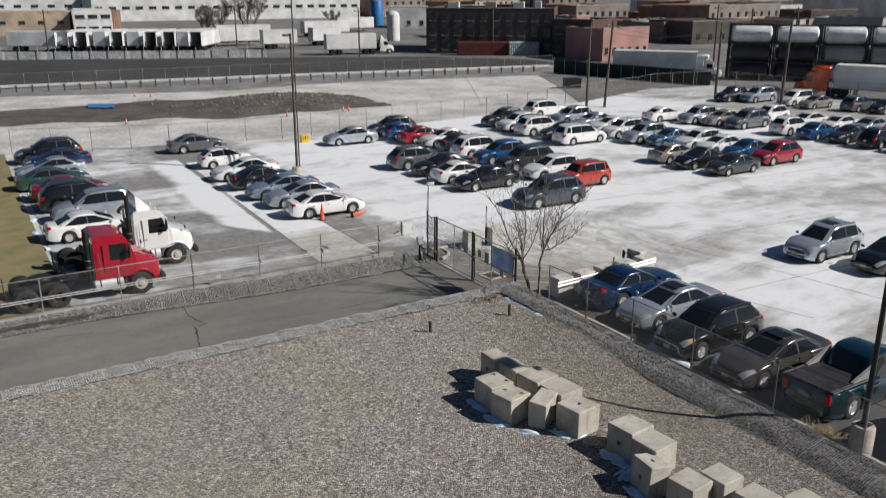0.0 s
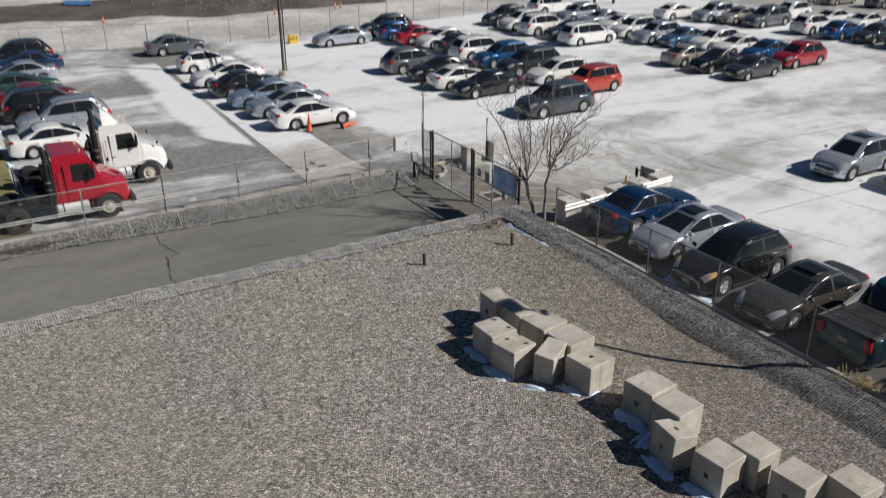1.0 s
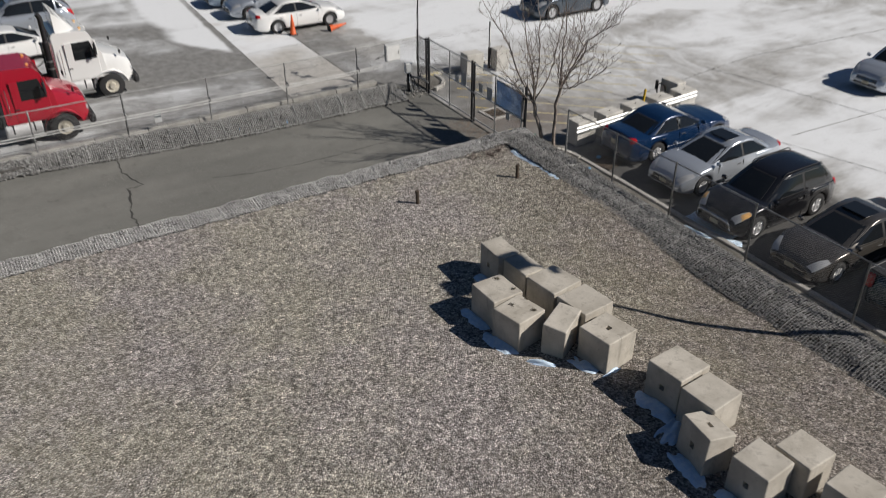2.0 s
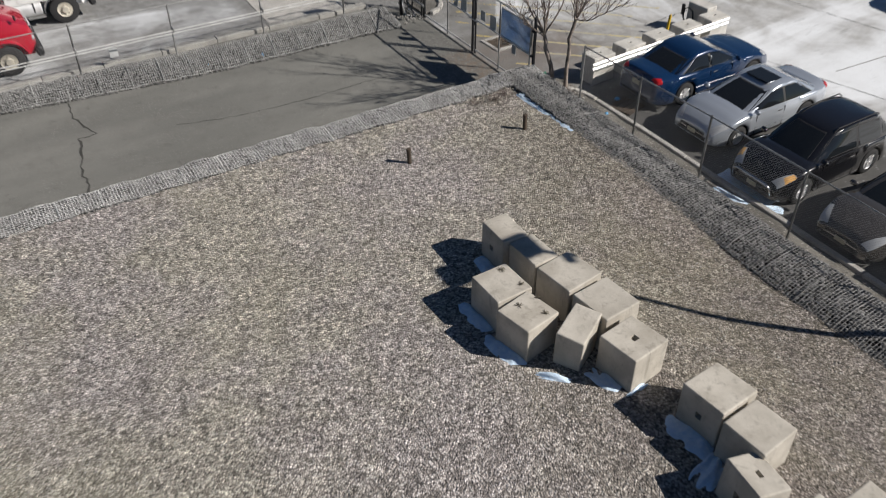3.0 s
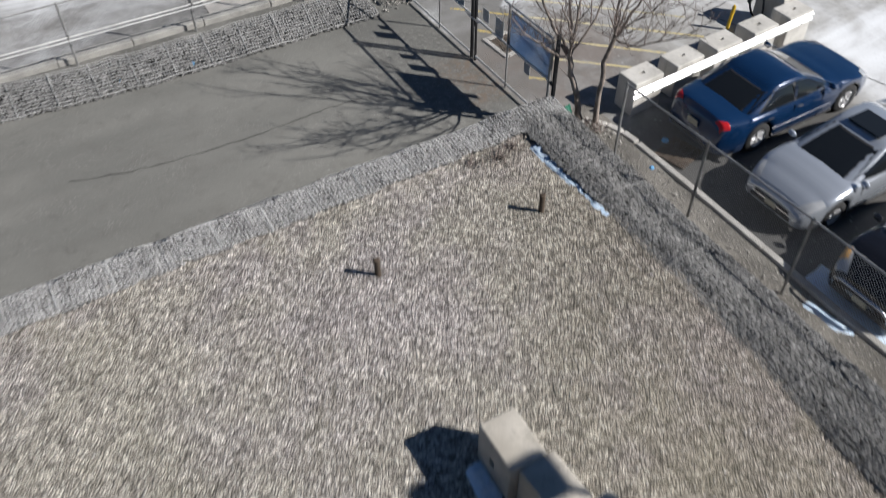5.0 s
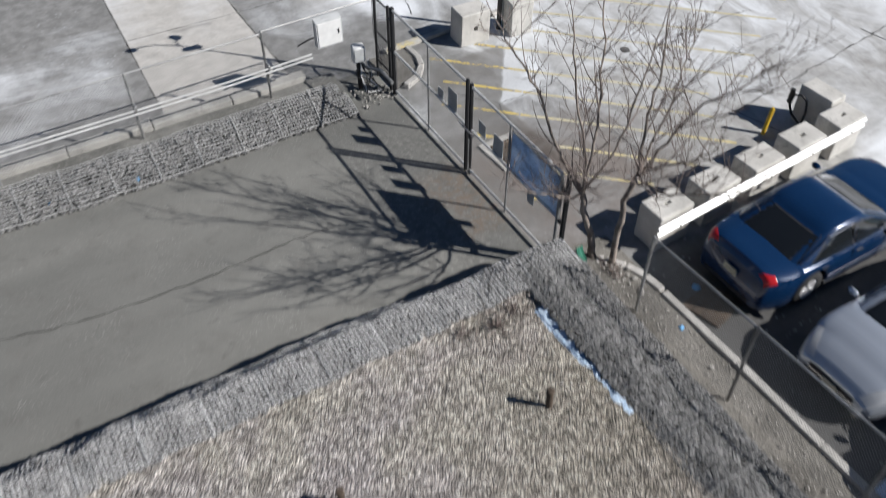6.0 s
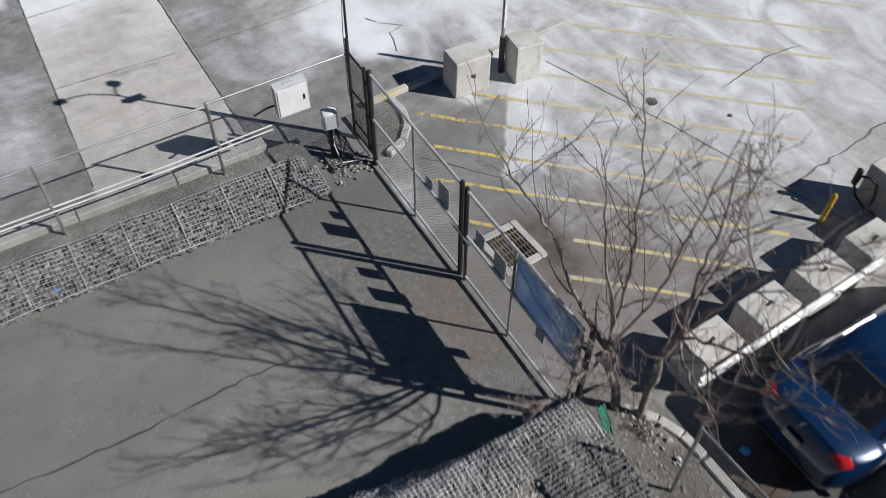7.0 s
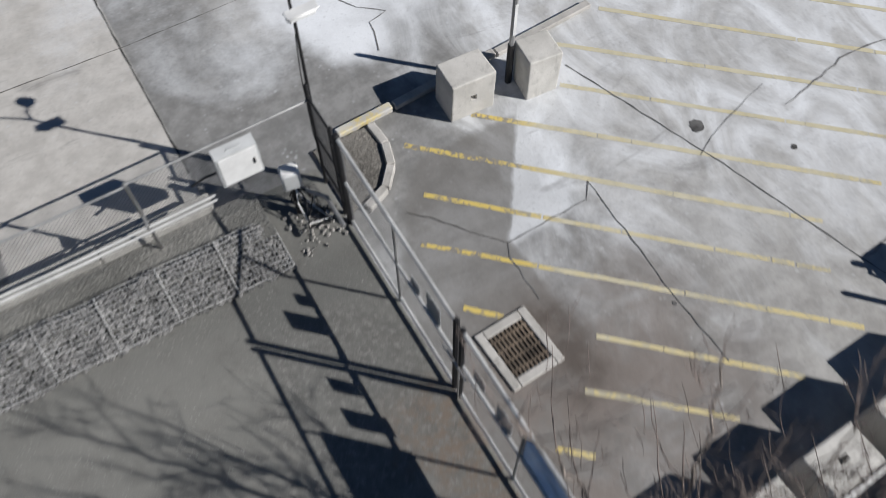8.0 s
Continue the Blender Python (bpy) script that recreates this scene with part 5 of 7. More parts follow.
def tractor(m, label, rgb, fairing, sleeper=False):
    """A conventional day cab road tractor, nose along +x, front axle at x = 0."""
    t = thing("truck_tractor", m, label, "truck")
    stack = 3.55 if fairing else 3.1
    mine = []
    for s in (-1, 1):
        part("chassis_rail", box(-2.3, s * 0.43, 0.82, 5.6, 0.10, 0.26, 0.01), BLACK_STEEL, t)
    hood = [(0.98, 0.62, 0.72, 1.14), (0.86, 0.50, 0.88, 1.46), (0.58, 0.55, 0.98, 1.62), (0.25, 0.66, 1.0, 1.76), (-0.05, 0.7, 1.02, 1.86), (-0.2, 0.7, 1.02, 1.90)]
    verts, faces = [], []
    for x, zb, w, zt in hood:
        verts += [(x, -w, zb), (x, -w, lerp(zb, zt, 0.6)), (x, -w * 0.86, zt - 0.05), (x, -w * 0.4, zt + 0.02), (x, w * 0.4, zt + 0.02), (x, w * 0.86, zt - 0.05), (x, w, lerp(zb, zt, 0.6)), (x, w, zb)]
    for i in range(len(hood) - 1):
        for k in range(7):
            a = i * 8 + k
            faces.append((a, a + 1, a + 9, a + 8))
    faces.append(tuple(reversed(range(8))))
    mine.append(part("hood", (verts, faces), PAINT, t, smooth=True))
    for s in (-1, 1):
        arc = [(0.62 * math.cos(a) * 1.08, s * 0.98, 0.52 + 0.66 * math.sin(a)) for a in [math.pi * i / 10 for i in range(11)]]
        v, f = [], []
        for x, y, z in arc:
            v += [(x, y + 0.17 * s, z - 0.05), (x, y + 0.08 * s, z), (x, y - 0.25 * s, z + 0.01)]
        for i in range(10):
            for k in range(2):
                a = i * 3 + k
                f.append((a, a + 1, a + 4, a + 3))
        mine.append(part("fender", (v, f), PAINT, t, smooth=True))
        truck_wheel(t, 0, s * 1.02, 0.50, 0.28, s)
        for x in (-3.45, -4.75):
            truck_wheel(t, x, s * 0.98, 0.50, 0.54, s)
    cab = [(-0.02, 0.92), (-0.12, 1.80), (-0.43, 2.64), (-0.58, 2.80), (-0.8, 2.86), (-1.74, 2.90), (-1.84, 2.82), (-1.87, 1.0), (-1.82, 0.92)]
    verts = [(x, -1.05 + (0.09 if z > 2 else 0), z) for x, z in cab] + [(x, 1.05 - (0.09 if z > 2 else 0), z) for x, z in cab]
    n = len(cab)
    faces = [tuple(range(n)), tuple(reversed(range(n, 2 * n)))] + [(i, n + i, n + (i + 1) % n, (i + 1) % n) for i in range(n)]
    mine.append(part("cab", (verts, faces), PAINT, t, smooth=True))
    part("windscreen", ([(-0.145, -0.9, 1.90), (-0.145, 0.9, 1.90), (-0.438, 0.86, 2.62), (-0.438, -0.86, 2.62)], [(0, 1, 2, 3)]), GLASS, t)
    for s in (-1, 1):
        door = part("door", box(-0.88, s * 1.055, 1.72, 1.2, 0.03, 1.5, 0.012), PAINT, t)
        mine.append(door)
        v = [(-0.34, s * 1.076, 1.74), (-1.20, s * 1.076, 1.74), (-1.20, s * 1.074, 2.46), (-0.52, s * 1.074, 2.46)]
        part("door_window", (v, [(0, 1, 2, 3) if s > 0 else (3, 2, 1, 0)]), GLASS, door)
        part("door_handle", box(-1.40, s * 1.085, 1.45, 0.16, 0.03, 0.04, 0.01), TRIM, door)
        part("mirror", box(-0.40, s * 1.32, 2.15, 0.10, 0.20, 0.46, 0.03), TRIM, t, smooth=True)
        part("mirror_arm", tube([(-0.38, s * 1.02, 2.42), (-0.38, s * 1.28, 2.40), (-0.38, s * 1.28, 1.9), (-0.33, s * 1.05, 1.85)], 0.016, 6), BLACK_STEEL, t)
        part("fuel_tank", moved(lathe([(0.001, -0.62), (0.27, -0.62), (0.31, -0.57), (0.31, 0.57), (0.27, 0.62), (0.001, 0.62)], 20, "x"), pose(-1.35, s * 0.82, 0.66)), TANK_METAL, t, "polished fuel tank", smooth=True)
        for x in (-1.70, -1.0):
            part("tank_strap", moved(lathe([(0.316, -0.025), (0.316, 0.025)], 20, "x"), pose(x, s * 0.82, 0.68)), BLACK_STEEL, t)
        for zz in (1.55, 1.85) if s < 0 else ():
            part("stack_band", moved(lathe([(0.158, -0.03), (0.158, 0.03)], 14), pose(-2.06, s * 0.86, zz)), GALV, t)
        part("marker_light", box(-0.70, s * 0.55, 2.86, 0.10, 0.12, 0.07, 0.02), AMBER, t, "amber roof marker")
        part("grab_rail", tube([(-1.66, s * 1.07, 1.2), (-1.66, s * 1.12, 1.25), (-1.66, s * 1.12, 2.2), (-1.66, s * 1.07, 2.25)], 0.014, 6), CHROME, t)
        part("step", box(-0.98, s * 1.06, 0.40, 0.6, 0.22, 0.05, 0.01), GALV, t)
        part("headlight", box(0.86, s * 0.74, 1.0, 0.22, 0.22, 0.20, 0.06), HEAD, t, smooth=True)
        if s < 0:
            part("exhaust_pipe", tube([(-2.06, s * 0.86, 0.8), (-2.06, s * 0.86, 1.3), (-2.06, s * 0.86, 2.6), (-2.06, s * 0.86, 2.65), (-2.06, s * 0.86, stack), (-2.14, s * 0.86, stack + 0.16)], [0.09, 0.15, 0.15, 0.10, 0.10, 0.10], 12), BLACK_STEEL, t, "dark exhaust stack", smooth=True)
        part("mud_guard", box(-5.45, s * 0.98, 0.62, 0.03, 0.6, 0.7, 0.01), TRIM, t)
        part("hood_mirror", box(0.55, s * 1.0, 1.82, 0.07, 0.12, 0.18, 0.03), TRIM, t)
        part("cab_extender", box(-1.93, s * 1.0, 1.75, 0.10, 0.05, 1.7, 0.01), TRIM if not fairing else PAINT, t)
        if fairing:
            mine.append(t.children[-1])
    part("bumper", box(1.0, 0, 0.62, 0.22, 2.3, 0.34, 0.06), TRIM, t, "dark front bumper", smooth=True)
    part("grille", box(0.93, 0, 1.02, 0.12, 0.95, 0.52, 0.03), CHROME, t, "chrome grille")
    for i in range(6):
        part("grille_bar", box(0.995, 0, 0.82 + i * 0.08, 0.02, 0.9, 0.03, 0.006), BLACK_STEEL, t)
    part("fifth_wheel", join(lathe([(0.001, 1.18), (0.48, 1.18), (0.5, 1.15), (0.5, 1.08), (0.3, 1.02), (0.001, 1.02)], 20)), BLACK_STEEL, t, at=pose(-4.0, 0, 0), smooth=True)
    for x in (-3.45, -4.75):
        part("axle", tube([(x, -0.9, 0.5), (x, 0.9, 0.5)], 0.11, 10), BLACK_STEEL, t)
    for k in (-2, -1, 0, 1, 2):
        part("rack_bar", box(-2.12, k * 0.3, 1.5, 0.08, 0.06, 1.2, 0.01), BLACK_STEEL, t)
    part("rack_rail", box(-2.12, 0, 2.1, 0.1, 1.6, 0.1, 0.02), BLACK_STEEL, t)
    part("tool_box", box(-2.75, 0.0, 1.15, 0.5, 1.3, 0.35, 0.03), BLACK_STEEL, t)
    part("deck_plate", box(-2.9, 0, 0.98, 0.7, 0.95, 0.04, 0.01), GALV, t)
    part("air_hose", tube([(-1.75, 0.1, 1.9), (-2.4, 0.15, 1.4), (-3.0, 0.1, 1.2), (-2.9, 0.0, 1.05)], 0.025, 6), TRIM, t)
    part("engine_block", box(-0.2, 0, 0.8, 1.9, 0.85, 0.5, 0.05), BLACK_STEEL, t)
    if fairing:
        v = [(-0.85, -0.55, 2.82), (-0.85, 0.55, 2.82), (-1.2, 0.72, 3.2), (-1.2, -0.72, 3.2), (-1.5, 0.88, 3.54), (-1.5, -0.88, 3.54), (-1.66, 0.9, 3.66), (-1.66, -0.9, 3.66),
             (-1.66, 0.95, 2.9), (-1.66, -0.95, 2.9), (-1.1, 0.85, 2.86), (-1.1, -0.85, 2.86)]
        f = [(0, 1, 2, 3), (3, 2, 4, 5), (5, 4, 6, 7), (1, 10, 2), (10, 8, 4, 2), (8, 6, 4), (0, 3, 11), (11, 3, 5, 9), (9, 5, 7), (7, 6, 8, 9)]
        mine.append(part("roof_fairing", (v, f), PAINT, t, "white roof wind deflector", smooth=True))
    if sleeper:
        mine.append(part("sleeper", box(-2.4, 0, 2.0, 1.5, 2.2, 2.7, 0.08), PAINT, t, smooth=True))
        mine.append(part("high_roof", box(-2.05, 0, 3.3, 2.2, 2.1, 0.75, 0.2), PAINT, t, smooth=True))
    for o in mine:
        o.color = (*rgb, 0.1)
    return t


tractor(pose(7.0, 38.8, 0), "red day cab road tractor beside the chain fence", (0.40, 0.010, 0.028), False)
tractor(pose(9.45, 42.25, 0), "white day cab road tractor with roof wind deflector", (0.80, 0.80, 0.79), True)

# ---- concrete blocks ----


def block_shape(sx, sy, sz, hole_top, hole_side, seed, material):
    """A cast block with worn edges, a lifting hole in its top and one in a side."""
    bm = bmesh.new()
    bmesh.ops.create_cube(bm, size=1)
    bmesh.ops.scale(bm, vec=(sx, sy, sz), verts=bm.verts)
    bmesh.ops.bevel(bm, geom=bm.edges[:], offset=0.03, segments=3, profile=0.5, affect="EDGES")
    bm.normal_update()
    want = ([Vector((0, 0, 1))] if hole_top else []) + ([Vector((0, -1, 0))] if hole_side == 1 else [Vector((-1, 0, 0))] if hole_side == 2 else [])
    for n in want:
        f = max((f for f in bm.faces if f.normal.dot(n) > 0.99), key=lambda f: f.calc_area())
        half = min(sx, sy, sz) / 2 - 0.03
        bmesh.ops.inset_individual(bm, faces=[f], thickness=half - 0.065)
        c = f.calc_center_median()
        for v in f.verts:
            d = v.co - c
            if d.length > 0.09:
                v.co = c + d * (0.092 / d.length)
        r = bmesh.ops.extrude_discrete_faces(bm, faces=[f])
        bmesh.ops.translate(bm, vec=-n * 0.16, verts=r["faces"][0].verts)
    for v in bm.verts:
        v.co += Vector((noise.noise(v.co * 2 + Vector((seed, 0, 0))), noise.noise(v.co * 2 + Vector((0, seed, 0))), noise.noise(v.co * 2 + Vector((0, 0, seed))))) * 0.02
    me = bpy.data.meshes.new("concrete_block")
    bm.to_mesh(me)
    bm.free()
    me.materials.append(material)
    return me


def block(x, y, z, rz, size=(0.9, 0.9, 0.86), top=False, side=0, tilt=(0, 0), label="", group="loose concrete blocks"):
    pale = label.startswith("pale") or label.startswith("large pale")
    ob = new("concrete_block", block_shape(*size, top, side, x * 3.1 + y, CONCRETE_PALE if pale else CONCRETE))
    ob.matrix_basis = pose(x, y, z + size[2] / 2, tilt[0], tilt[1], rz)
    return tagged(ob, label or "weathered beige cast concrete block on gravel", "concrete block", group)


G = PAD - 0.03
for x, y, rz, size, top, side in (
        (14.66, 20.68, -2, (0.62, 0.86, 0.92), False, 2), (14.80, 19.80, 2, (0.62, 0.88, 0.86), False, 0), (15.0, 18.86, 8, (0.92, 0.92, 0.88), False, 0), (15.11, 17.83, 5, (0.92, 0.94, 0.88), False, 0),
        (13.65, 19.30, 2, (0.84, 0.92, 0.84), False, 0), (13.61, 18.34, 11, (0.86, 0.85, 0.84), False, 0), (14.85, 16.72, 8, (0.9, 0.88, 0.86), True, 0),
        (15.29, 15.0, 5, (0.9, 0.88, 0.9), False, 2), (15.25, 14.05, 6, (0.88, 0.84, 0.88), False, 0), (14.68, 12.26, 5, (0.78, 0.8, 0.86), False, 2), (15.55, 12.03, 2, (0.76, 0.78, 0.86), False, 0),
        (15.58, 10.95, 6, (0.8, 0.8, 0.86), False, 2), (16.4, 10.2, 0, (0.8, 0.8, 0.86), False, 0), (16.7, 9.1, 8, (0.85, 0.85, 0.86), False, 2)):
    block(x, y, G, rz, size, top, side)
block(14.22, 17.55, G - 0.02, 29, (0.90, 0.56, 0.93), False, 1, (3, -5), "weathered beige concrete block tipped against others")
block(14.5, 13.4, G - 0.04, -12, (0.62, 0.86, 0.86), True, 2, (-5, 7), "weathered beige concrete block leaning on its neighbour")
# dead weeds rooted on two of the tops
WEED = plain("dead_weed", (0.20, 0.175, 0.13), 0.95, 0, 0.3)
for x, y, r, n in ((13.85, 19.62, 0.16, 60), (13.95, 19.05, 0.13, 40), (13.55, 18.55, 0.15, 46), (13.86, 18.12, 0.14, 50), (13.98, 18.55, 0.10, 30)):
    w = random.Random(int(x * 100 + y * 10))
    sprigs = []
    for _ in range(n):
        a, d = w.uniform(0, 6.283), w.uniform(0.15, 0.7) * r
        sprigs.append(((x, y, G + 0.835), (x + d * math.cos(a), y + d * math.sin(a), G + 0.842 + w.uniform(0, 0.03))))
    tagged(part("dead_weed", strands(sprigs[::2], 0.004), WEED), "small dark dead weed rooted on a concrete block", "weed", "weeds on blocks", "stuff")
# by the gate
block(23.66, 35.94, 0, -3, (0.84, 0.62, 0.90), False, 1, label="pale concrete block beside the gate kerb", group="blocks by the gate")
block(24.96, 35.68, 0, -6, (0.62, 0.60, 0.95), False, 0, label="pale concrete block behind a sign post", group="blocks by the gate")
# under the guard rail
for i, x in enumerate((23.14, 24.45, 25.76, 27.07, 28.38)):
    block(x, 27.72 + i * 0.055, 0, 3, (0.9, 0.62, 0.9), True, 0, label="pale concrete block carrying a guard rail", group="guard rail blocks")

rail = thing("guard_rail", pose(22.55, 27.3, 0.0, 0, 0, 3.4), "bright white steel beam bolted along concrete blocks", "guard rail")
prof = [(-0.02, 0.56), (-0.06, 0.60), (-0.06, 0.64), (-0.02, 0.68), (-0.02, 0.71), (-0.06, 0.75), (-0.06, 0.79), (-0.02, 0.83), (0.0, 0.83), (0.0, 0.56)]
n = len(prof)
verts = [(x, y, z) for x in (0, 6.3) for y, z in prof]
part("beam", (verts, [(i, (i + 1) % n, n + (i + 1) % n, n + i)[::-1] for i in range(n)] + [tuple(range(n)), tuple(reversed(range(n, 2 * n)))]), RAIL_STEEL, rail)
for i in range(5):
    for z in (0.64, 0.75):
        part("bolt", moved(lathe([(0.001, 0.03), (0.02, 0.03), (0.024, 0.0), (0.024, -0.02)], 8, "y"), pose(0.6 + i * 1.31, -0.045, z, 0, 0, 180)), GALV, rail)

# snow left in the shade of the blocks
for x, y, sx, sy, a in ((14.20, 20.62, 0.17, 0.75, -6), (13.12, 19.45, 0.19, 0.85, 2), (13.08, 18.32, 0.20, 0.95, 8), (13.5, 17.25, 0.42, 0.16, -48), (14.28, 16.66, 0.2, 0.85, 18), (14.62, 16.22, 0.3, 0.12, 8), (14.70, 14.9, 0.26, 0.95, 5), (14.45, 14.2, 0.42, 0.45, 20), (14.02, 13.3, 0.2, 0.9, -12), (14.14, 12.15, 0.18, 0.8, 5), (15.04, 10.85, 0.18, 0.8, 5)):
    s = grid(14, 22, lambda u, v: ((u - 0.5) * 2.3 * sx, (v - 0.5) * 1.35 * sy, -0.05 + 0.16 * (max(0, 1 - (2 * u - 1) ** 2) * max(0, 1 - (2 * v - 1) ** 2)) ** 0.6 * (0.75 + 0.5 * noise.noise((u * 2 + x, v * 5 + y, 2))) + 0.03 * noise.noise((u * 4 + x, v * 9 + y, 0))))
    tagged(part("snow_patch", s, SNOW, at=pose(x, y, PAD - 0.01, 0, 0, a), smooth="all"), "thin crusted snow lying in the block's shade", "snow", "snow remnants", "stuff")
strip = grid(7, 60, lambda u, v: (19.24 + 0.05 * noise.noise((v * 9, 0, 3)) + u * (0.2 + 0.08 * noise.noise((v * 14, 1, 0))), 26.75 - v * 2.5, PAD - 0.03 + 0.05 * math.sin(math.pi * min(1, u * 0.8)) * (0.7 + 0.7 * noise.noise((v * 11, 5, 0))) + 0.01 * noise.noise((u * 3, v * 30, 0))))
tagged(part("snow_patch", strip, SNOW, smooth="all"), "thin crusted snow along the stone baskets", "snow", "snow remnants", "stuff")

for x, y in ((14.79, 25.13), (18.33, 25.02)):
    p = thing("standpipe", pose(x, y, PAD - 0.02, RNG.uniform(-2, 2), RNG.uniform(-2, 2)), "short rusty steel pipe standing in gravel", "pipe", "standpipes")
    part("pipe", tube([(0, 0, 0), (0, 0, 0.44)], 0.055, 14), RUSTY, p, smooth=True)
    part("cap", lathe([(0.001, 0.47), (0.05, 0.47), (0.066, 0.455), (0.066, 0.40)], 14), RUSTY, p, smooth=True)


# ---- fences and gate ----
def post(parent, x, y, z0, z1, r=0.03, material=None):
    p = part("post", tube([(x, y, z0), (x, y, z1 - 0.03), (x, y, z1)], [r, r, r * 0.6], 8), material or GALV, parent, smooth=True)
    return p


def fence(name, label, path, z0, z1, spacing, rail_z=(), pitch=0.075, wire=0.0018, post_r=0.03):
    f = tagged(new(name), label, "chain-link fence", kind="structure")
    for (x0, y0), (x1, y1) in zip(path, path[1:]):
        d = math.hypot(x1 - x0, y1 - y0)
        n = max(1, round(d / spacing))
        for i in range(n + 1):
            post(f, lerp(x0, x1, i / n), lerp(y0, y1, i / n), z0 - 0.1, z1 + 0.04, post_r)
        for z in (z1, *rail_z):
            part("rail", tube([(x0, y0, z), (x1, y1, z)], 0.02, 6), GALV, f)
        part("mesh_panel", chain_link((x0, y0 - 0.01), (x1, y1 - 0.01), z0 + 0.03, z1, pitch, wire), WIRE, f)
    return f


fence("fence_north", "galvanised chain-link fence beside the access road", [(17.95, 35.62), (8.8, 35.62), (-15.6, 35.62)], 0.42, 2.1, 3.05)
fence("fence_corner", "galvanised chain-link fence running up to the gate post", [(20.78, 35.66), (17.95, 35.62)], 0.1, 2.15, 2.8)
fence("fence_east", "galvanised chain-link fence along the dirt verge", [(21.25, 26.25), (21.35, 23.95), (21.45, 21.45), (21.5, 18.5), (21.55, 15.1), (21.6, 9.0), (21.6, 0.0)], 0.22, 2.15, 3.0)
fence("fence_far", "distant chain-link fence round the car park", [(5.2, 77), (17, 73), (26.9, 72.5), (50.5, 74.5), (63.3, 77.1), (81.6, 82.1)], 0.0, 2.0, 3.0, pitch=0.3, wire=0.003, post_r=0.035)

pipes = thing("pipe_run", pose(0, 35.4, 0), "pair of white pipes strapped along the chain-link fence", "pipe")
for z, y in ((1.35, 0.0), (1.27, -0.03)):
    part("pipe", tube([(-16, y, z - 0.02), (3.5, y, z), (17, y, z - 0.05), (19.0, y, z)], 0.019, 10), WHITE_PIPE, pipes, smooth=True)
for i in range(11):
    part("strap", box(17.95 - i * 3.05, 0.08, 1.31, 0.05, 0.22, 0.2, 0.01), GALV, pipes)
tagged(part("fence_sign", box(9.9, 35.57, 1.0, 0.26, 0.012, 0.36, 0.004), GREY_BOX), "small blank grey sign wired to the fence", "sign")

LEAF_TUBE = plain("bright_galvanised_tube", (0.60, 0.60, 0.59), 0.5, 0.3, 0.12)
gate = thing("swing_gate", pose(20.78, 0, 0), "double chain-link swing gate across the road entrance", "gate")
GZ = 2.3
for y, r, mat, zt in ((28.03, 0.05, BLACK_STEEL, 2.5), (28.22, 0.035, GALV, GZ), (31.32, 0.045, BLACK_STEEL, GZ + 0.08), (31.47, 0.045, BLACK_STEEL, GZ + 0.1), (34.75, 0.06, BLACK_STEEL, 2.36), (34.95, 0.04, BLACK_STEEL, 2.3), (35.66, 0.032, BLACK_STEEL, 2.5), (33.1, 0.024, GALV, GZ), (29.9, 0.024, GALV, GZ)):
    post(gate, 0, y, 0.0, zt, r, mat)
for y0, y1 in ((28.22, 31.28), (31.50, 34.75)):
    leaf = part("leaf_frame", join(*(tube([(0, y0, z), (0, y1, z)], 0.029, 8) for z in (0.12, 1.22, GZ))), LEAF_TUBE, gate, "bright galvanised leaf frame", smooth=True)
    part("mesh_panel", chain_link((0.012, y0), (0.012, y1), 0.12, GZ, 0.075, 0.0018), WIRE, leaf)
for z in (0.5, 1.3, 2.2):
    part("cross_rail", tube([(0, 34.95, z), (0, 35.66, z)], 0.022, 8), BLACK_STEEL, gate)
part("mesh_panel", chain_link((0.01, 34.95), (0.01, 35.66), 0.2, 2.2, 0.06, 0.004), BLACK_STEEL, gate)
part("hinge", join(*(box(0, y, z, 0.09, 0.12, 0.09, 0.02) for y in (34.85, 28.12) for z in (0.4, 1.2, 2.0))), BLACK_STEEL, gate)
part("latch_bar", tube([(-0.06, 31.1, 1.2), (-0.06, 31.7, 1.2)], 0.02, 8), GALV, gate)
part("notice_board", box(0.045, 29.07, 1.63, 0.02, 1.62, 0.96, 0.005), BLUE_SIGN, gate, "large faded blue sheet sign")
part("sign_frame", join(box(0.06, 29.07, 2.12, 0.03, 1.66, 0.03, 0.005), box(0.06, 29.07, 1.14, 0.03, 1.66, 0.03, 0.005), box(0.06, 28.25, 1.63, 0.03, 0.03, 0.96, 0.005), box(0.06, 29.89, 1.63, 0.03, 0.03, 0.96, 0.005)), GALV, gate)
for y, z, h, w in ((30.32, 1.42, 0.52, 0.34), (30.92, 1.47, 0.34, 0.26), (32.1, 1.48, 0.5, 0.36), (32.6, 1.35, 0.23, 0.24), (29.12, 0.99, 0.28, 0.22)):
    part("small_sign", box(0.03, y, z, 0.012, w, h, 0.003), GREY_BOX, gate, "small blank notice plate")
for y, z0 in ((30.32, 1.3), (32.1, 1.36)):
    for i in range(3):
        part("text_bar", box(0.04, y, z0 + i * 0.1, 0.006, 0.26, 0.03, 0.001), TRIM, gate)
part("drop_rod", tube([(-0.05, 31.3, 0.02), (-0.05, 31.3, 1.0)], 0.014, 6), GALV, gate)

